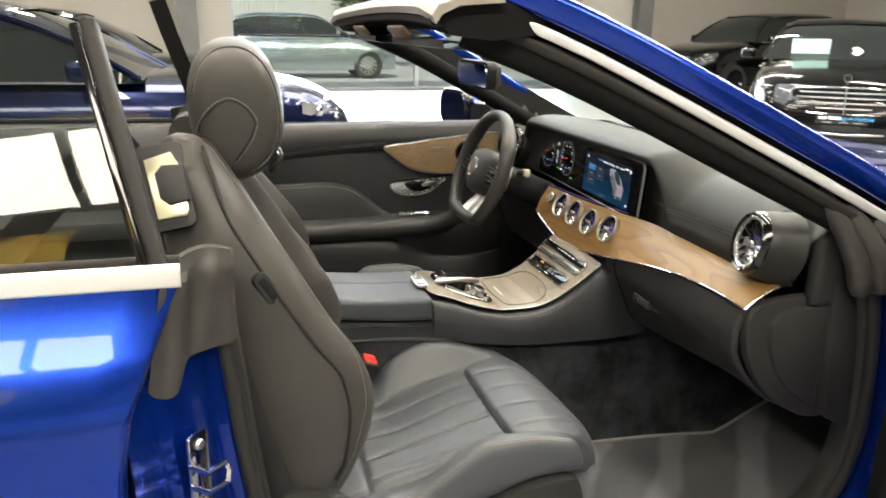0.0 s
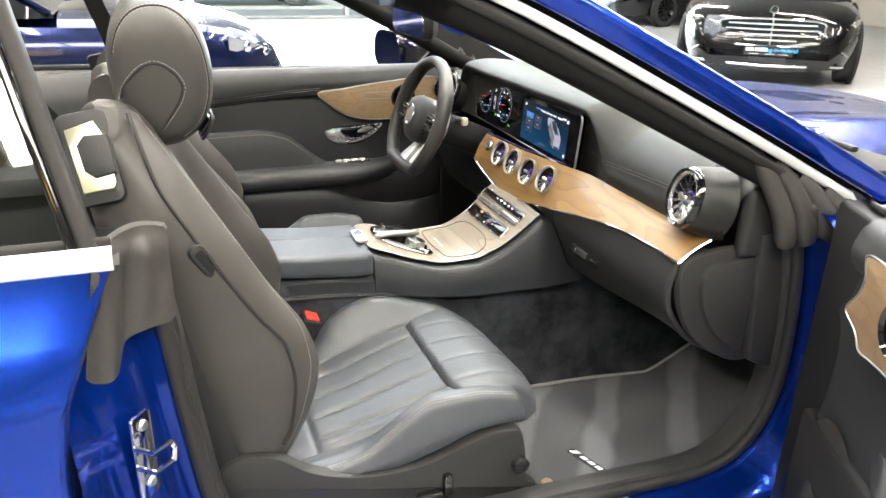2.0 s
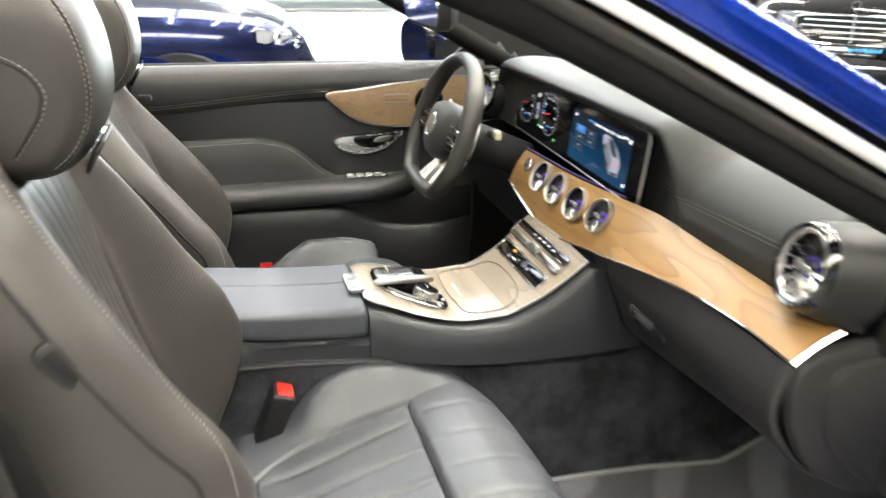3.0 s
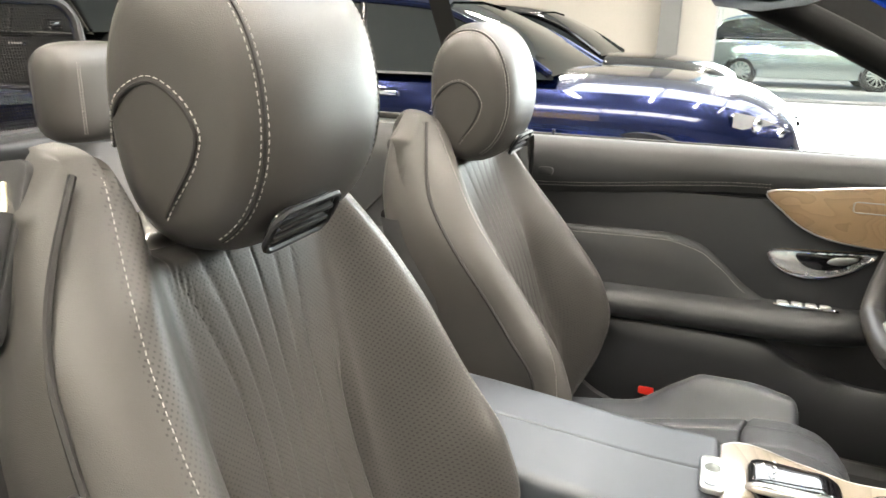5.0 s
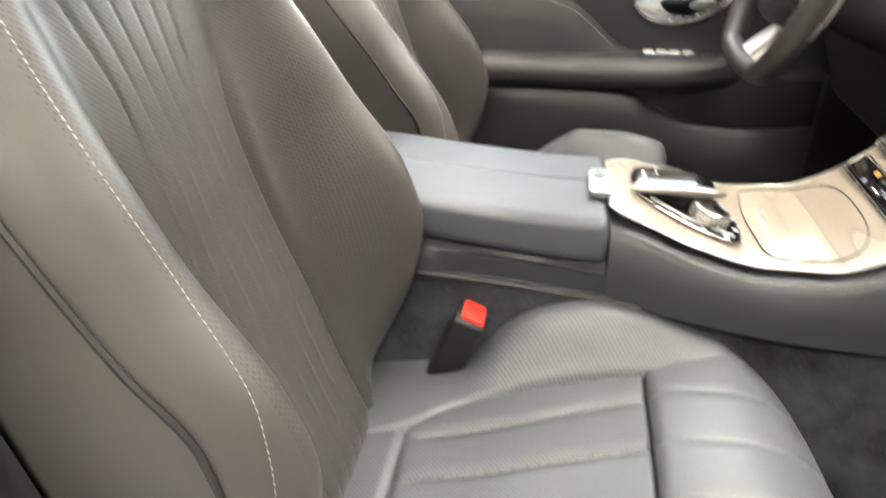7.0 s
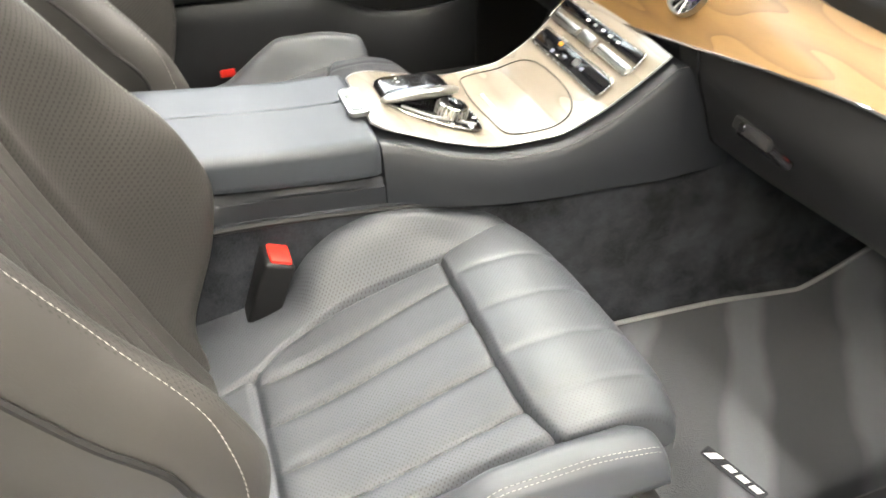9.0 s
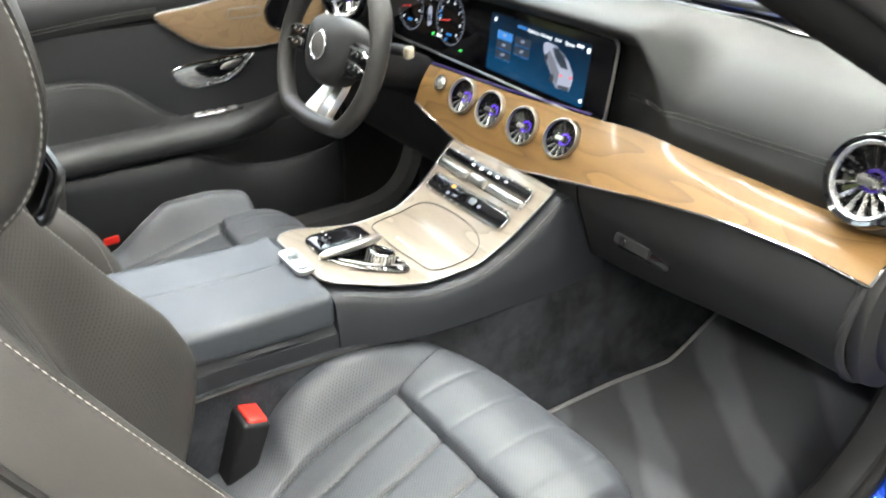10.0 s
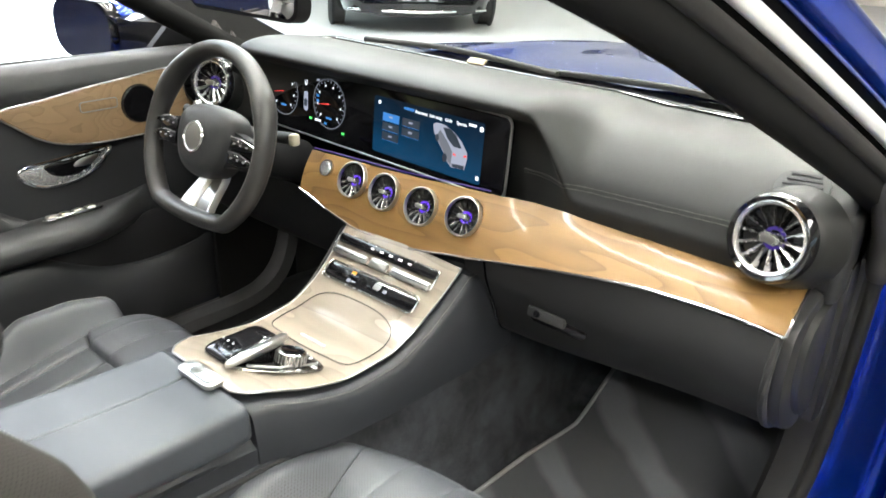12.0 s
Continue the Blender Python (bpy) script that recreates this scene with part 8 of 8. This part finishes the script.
        for i in range(9):
            t = i / 8
            px = front - 0.10 - 0.33 * t
            lamp.append([V(px + 0.018, s * (HW(px) * 0.97 + 0.012) * (0.90 + 0.10 * t), z) for z in (TOPZ(px) - 0.20 + 0.04 * t, TOPZ(px) - 0.13 + 0.01 * t, TOPZ(px) - 0.085)])
        hl = put("headlamp", loft(lamp), M_LAMPGLASS, lab="clear glass headlamp")
        for i in (2, 5):
            c = lamp[i][1]
            put("lamp_lens", lathe([(0, 0.012), (0.030, 0.008), (0.036, 0.0)], 16, frame_of(c, (0.8, s * 0.6, 0))), M_CHROME, hl)
    return car, put, M, TOPZ, HW, front


def face(put, TOPZ, HW, front, wide=0.50, lo=0.42, hi=0.70, n=5, curve=0.30):
    """Grille of bright bars, lower intake and bumper strip on a car's nose."""
    def nose(w, z, lift=0.0):
        b = front - curve * (abs(w) / 0.9) ** 2.2 - 0.12 * max(0, (z - 0.45)) ** 1.2
        return V(b + lift, w, z)
    out = [(-wide * 0.80, hi), (wide * 0.80, hi), (wide, (hi + lo) / 2 + 0.03), (wide * 0.82, lo), (-wide * 0.82, lo), (-wide, (hi + lo) / 2 + 0.03)]
    rim = spline([(0, a, b) for a, b in out], 8, True)
    ring = [nose(p.y, p.z, 0.014) for p in rim]
    g = put("grille", tube(ring, 0.011, 8, True), M_CHROME, lab="chrome grille")
    bm = bmesh.new()
    bm.faces.new([bm.verts.new(nose(p.y, p.z, 0.002)) for p in rim])
    put("grille_void", bm, M_BLACK, g)
    for k in range(n):
        z = lo + (hi - lo) * (k + 0.8) / (n + 0.6)
        w = wide * (0.92 - 0.10 * abs(z - (lo + hi) / 2) / (hi - lo) * 2)
        put("grille_bar", sweep([nose(-w + 2 * w * i / 16, z, 0.012) for i in range(17)], rrect(0.010, 0.016, 0.003, 2)), M_SATIN, g)
    put("grille_post", sweep([nose(0, lo, 0.02), nose(0, hi, 0.02)], rrect(0.016, 0.014, 0.004, 2), (1, 0, 0)), M_CHROME, g)
    put("bumper_strip", sweep([nose(-0.80 + 1.6 * i / 24, 0.235 + 0.02 * abs(-1 + i / 12), 0.022) for i in range(25)], rrect(0.022, 0.030, 0.008, 2)), M_CHROME, lab="chrome bumper strip")
    for s in (1, -1):
        put("side_intake", tube(spline([nose(s * 0.55, 0.30, 0.02), nose(s * 0.62, 0.40, 0.02), nose(s * 0.74, 0.42, 0.02), nose(s * 0.84, 0.36, 0.0)], 5), 0.011, 6), M_CHROME)
    bm = loft([[nose(-0.50 + i * 0.1, z, 0.006) for i in range(11)] for z in (0.27, 0.33)])
    put("lower_intake", bm, M_BLACK)
    return nose


# black saloon facing the convertible
car, put, M, TZ, HWF, fr = parked("black_saloon", 6.74, 5.60, 229.0, M_JET, "black limousine saloon with bright grille and an advertising plate", 5.18, 2.02, 1.50, group="showroom cars", rim=M_BLACK, blunt=0.13)
face(put, TZ, HWF, fr, 0.54, 0.47, 0.73, 4, 0.17)
pl = put("front_plate", box(fr + 0.012, fr + 0.026, -0.26, 0.26, 0.345, 0.455, 0.003, 1), M_BLACK, lab="black advertising plate, white and blue lettering")
letters("Plug-in-Hybrid", 0.064, M @ frame_of((fr + 0.0275, 0.118, 0.412), (1, 0, 0)), plain("plate_blue", (0.04, 0.42, 0.92), 0.6, vary=0.05), "plate_words", pl, "blue words")
for a, b in ((-0.215, 0.08), (-0.095, 0.13)):
    put("word_bar", box(fr + 0.026, fr + 0.0275, a - b / 2 + 0.02, a + b / 2 + 0.02, 0.396, 0.428, 0.0), M_WHITE_PRINT, pl)
for a in (-0.15, 0.02, 0.16):
    put("small_bar", box(fr + 0.026, fr + 0.0275, a - 0.05, a + 0.05, 0.362, 0.370, 0.0), M_GREY_PRINT, pl)
put("ornament", lathe([(0.034, -0.004), (0.042, -0.004), (0.042, 0.004), (0.034, 0.004)], 28, frame_of((fr - 0.16, 0, 0.835), (1, 0, 0.1)), closed=True), M_CHROME, lab="plain bright hood ring")
put("ornament_stem", tube([V(fr - 0.16, 0, 0.75), V(fr - 0.16, 0, 0.80)], 0.006, 8), M_CHROME)
put("price_card", box(-0.80, -0.78, -0.62, -0.18, 1.08, 1.30, 0.004, 1, Matrix.Translation((0.18, 0, -0.06))), plain("pale_green_card", (0.45, 0.72, 0.66), 0.7), lab="pale green price card behind the windscreen")

# dark blue saloon beside the convertible, and a black one beyond it
_, put, M, TZ, HWF, fr = parked("blue_saloon", -0.30, 4.05, 0, M_NIGHT, "dark blue saloon standing alongside, chrome trimmed", 4.95, 1.88, 1.46, group="showroom cars", lift=0.09)
face(put, TZ, HWF, fr, 0.46, 0.47, 0.72, 4)
_, put, M, TZ, HWF, fr = parked("black_estate", -0.6, 7.6, 0, M_JET, "black car standing beyond the blue saloon", 4.95, 1.88, 1.48, group="showroom cars", lift=0.09)
face(put, TZ, HWF, fr, 0.46, 0.47, 0.72, 4)
# dark off-road car near the window, grey car and white car on the far side
parked("dark_suv", 9.6, 12.6, 190, M_JET, "black sport utility car near the window wall", 4.9, 1.95, 1.72, True, "showroom cars", M_BLACK)
parked("grey_estate", 13.0, 7.0, 215, M_GREY_CAR, "dark grey car at the far wall", 4.9, 1.9, 1.5, False, "showroom cars")
parked("white_saloon", 12.4, 3.4, 215, M_WHITE_CAR, "white car at the showroom's end", 4.9, 1.9, 1.45, False, "showroom cars")
parked("dark_suv", -5.4, 5.9, 0, M_JET, "black sport utility car behind the convertible", 4.9, 1.95, 1.75, True, "showroom cars")
# parked outside in the sun
parked("yard_car", 3.3, 19.5, 0, M_PALE_CAR, "pale silver-green off-road car parked outside in the sun", 4.9, 1.9, 1.66, True, "yard cars")
parked("yard_car", -1.5, 24.0, 5, M_GREY_CAR, "grey car parked farther out in the yard", 4.8, 1.85, 1.45, False, "yard cars")
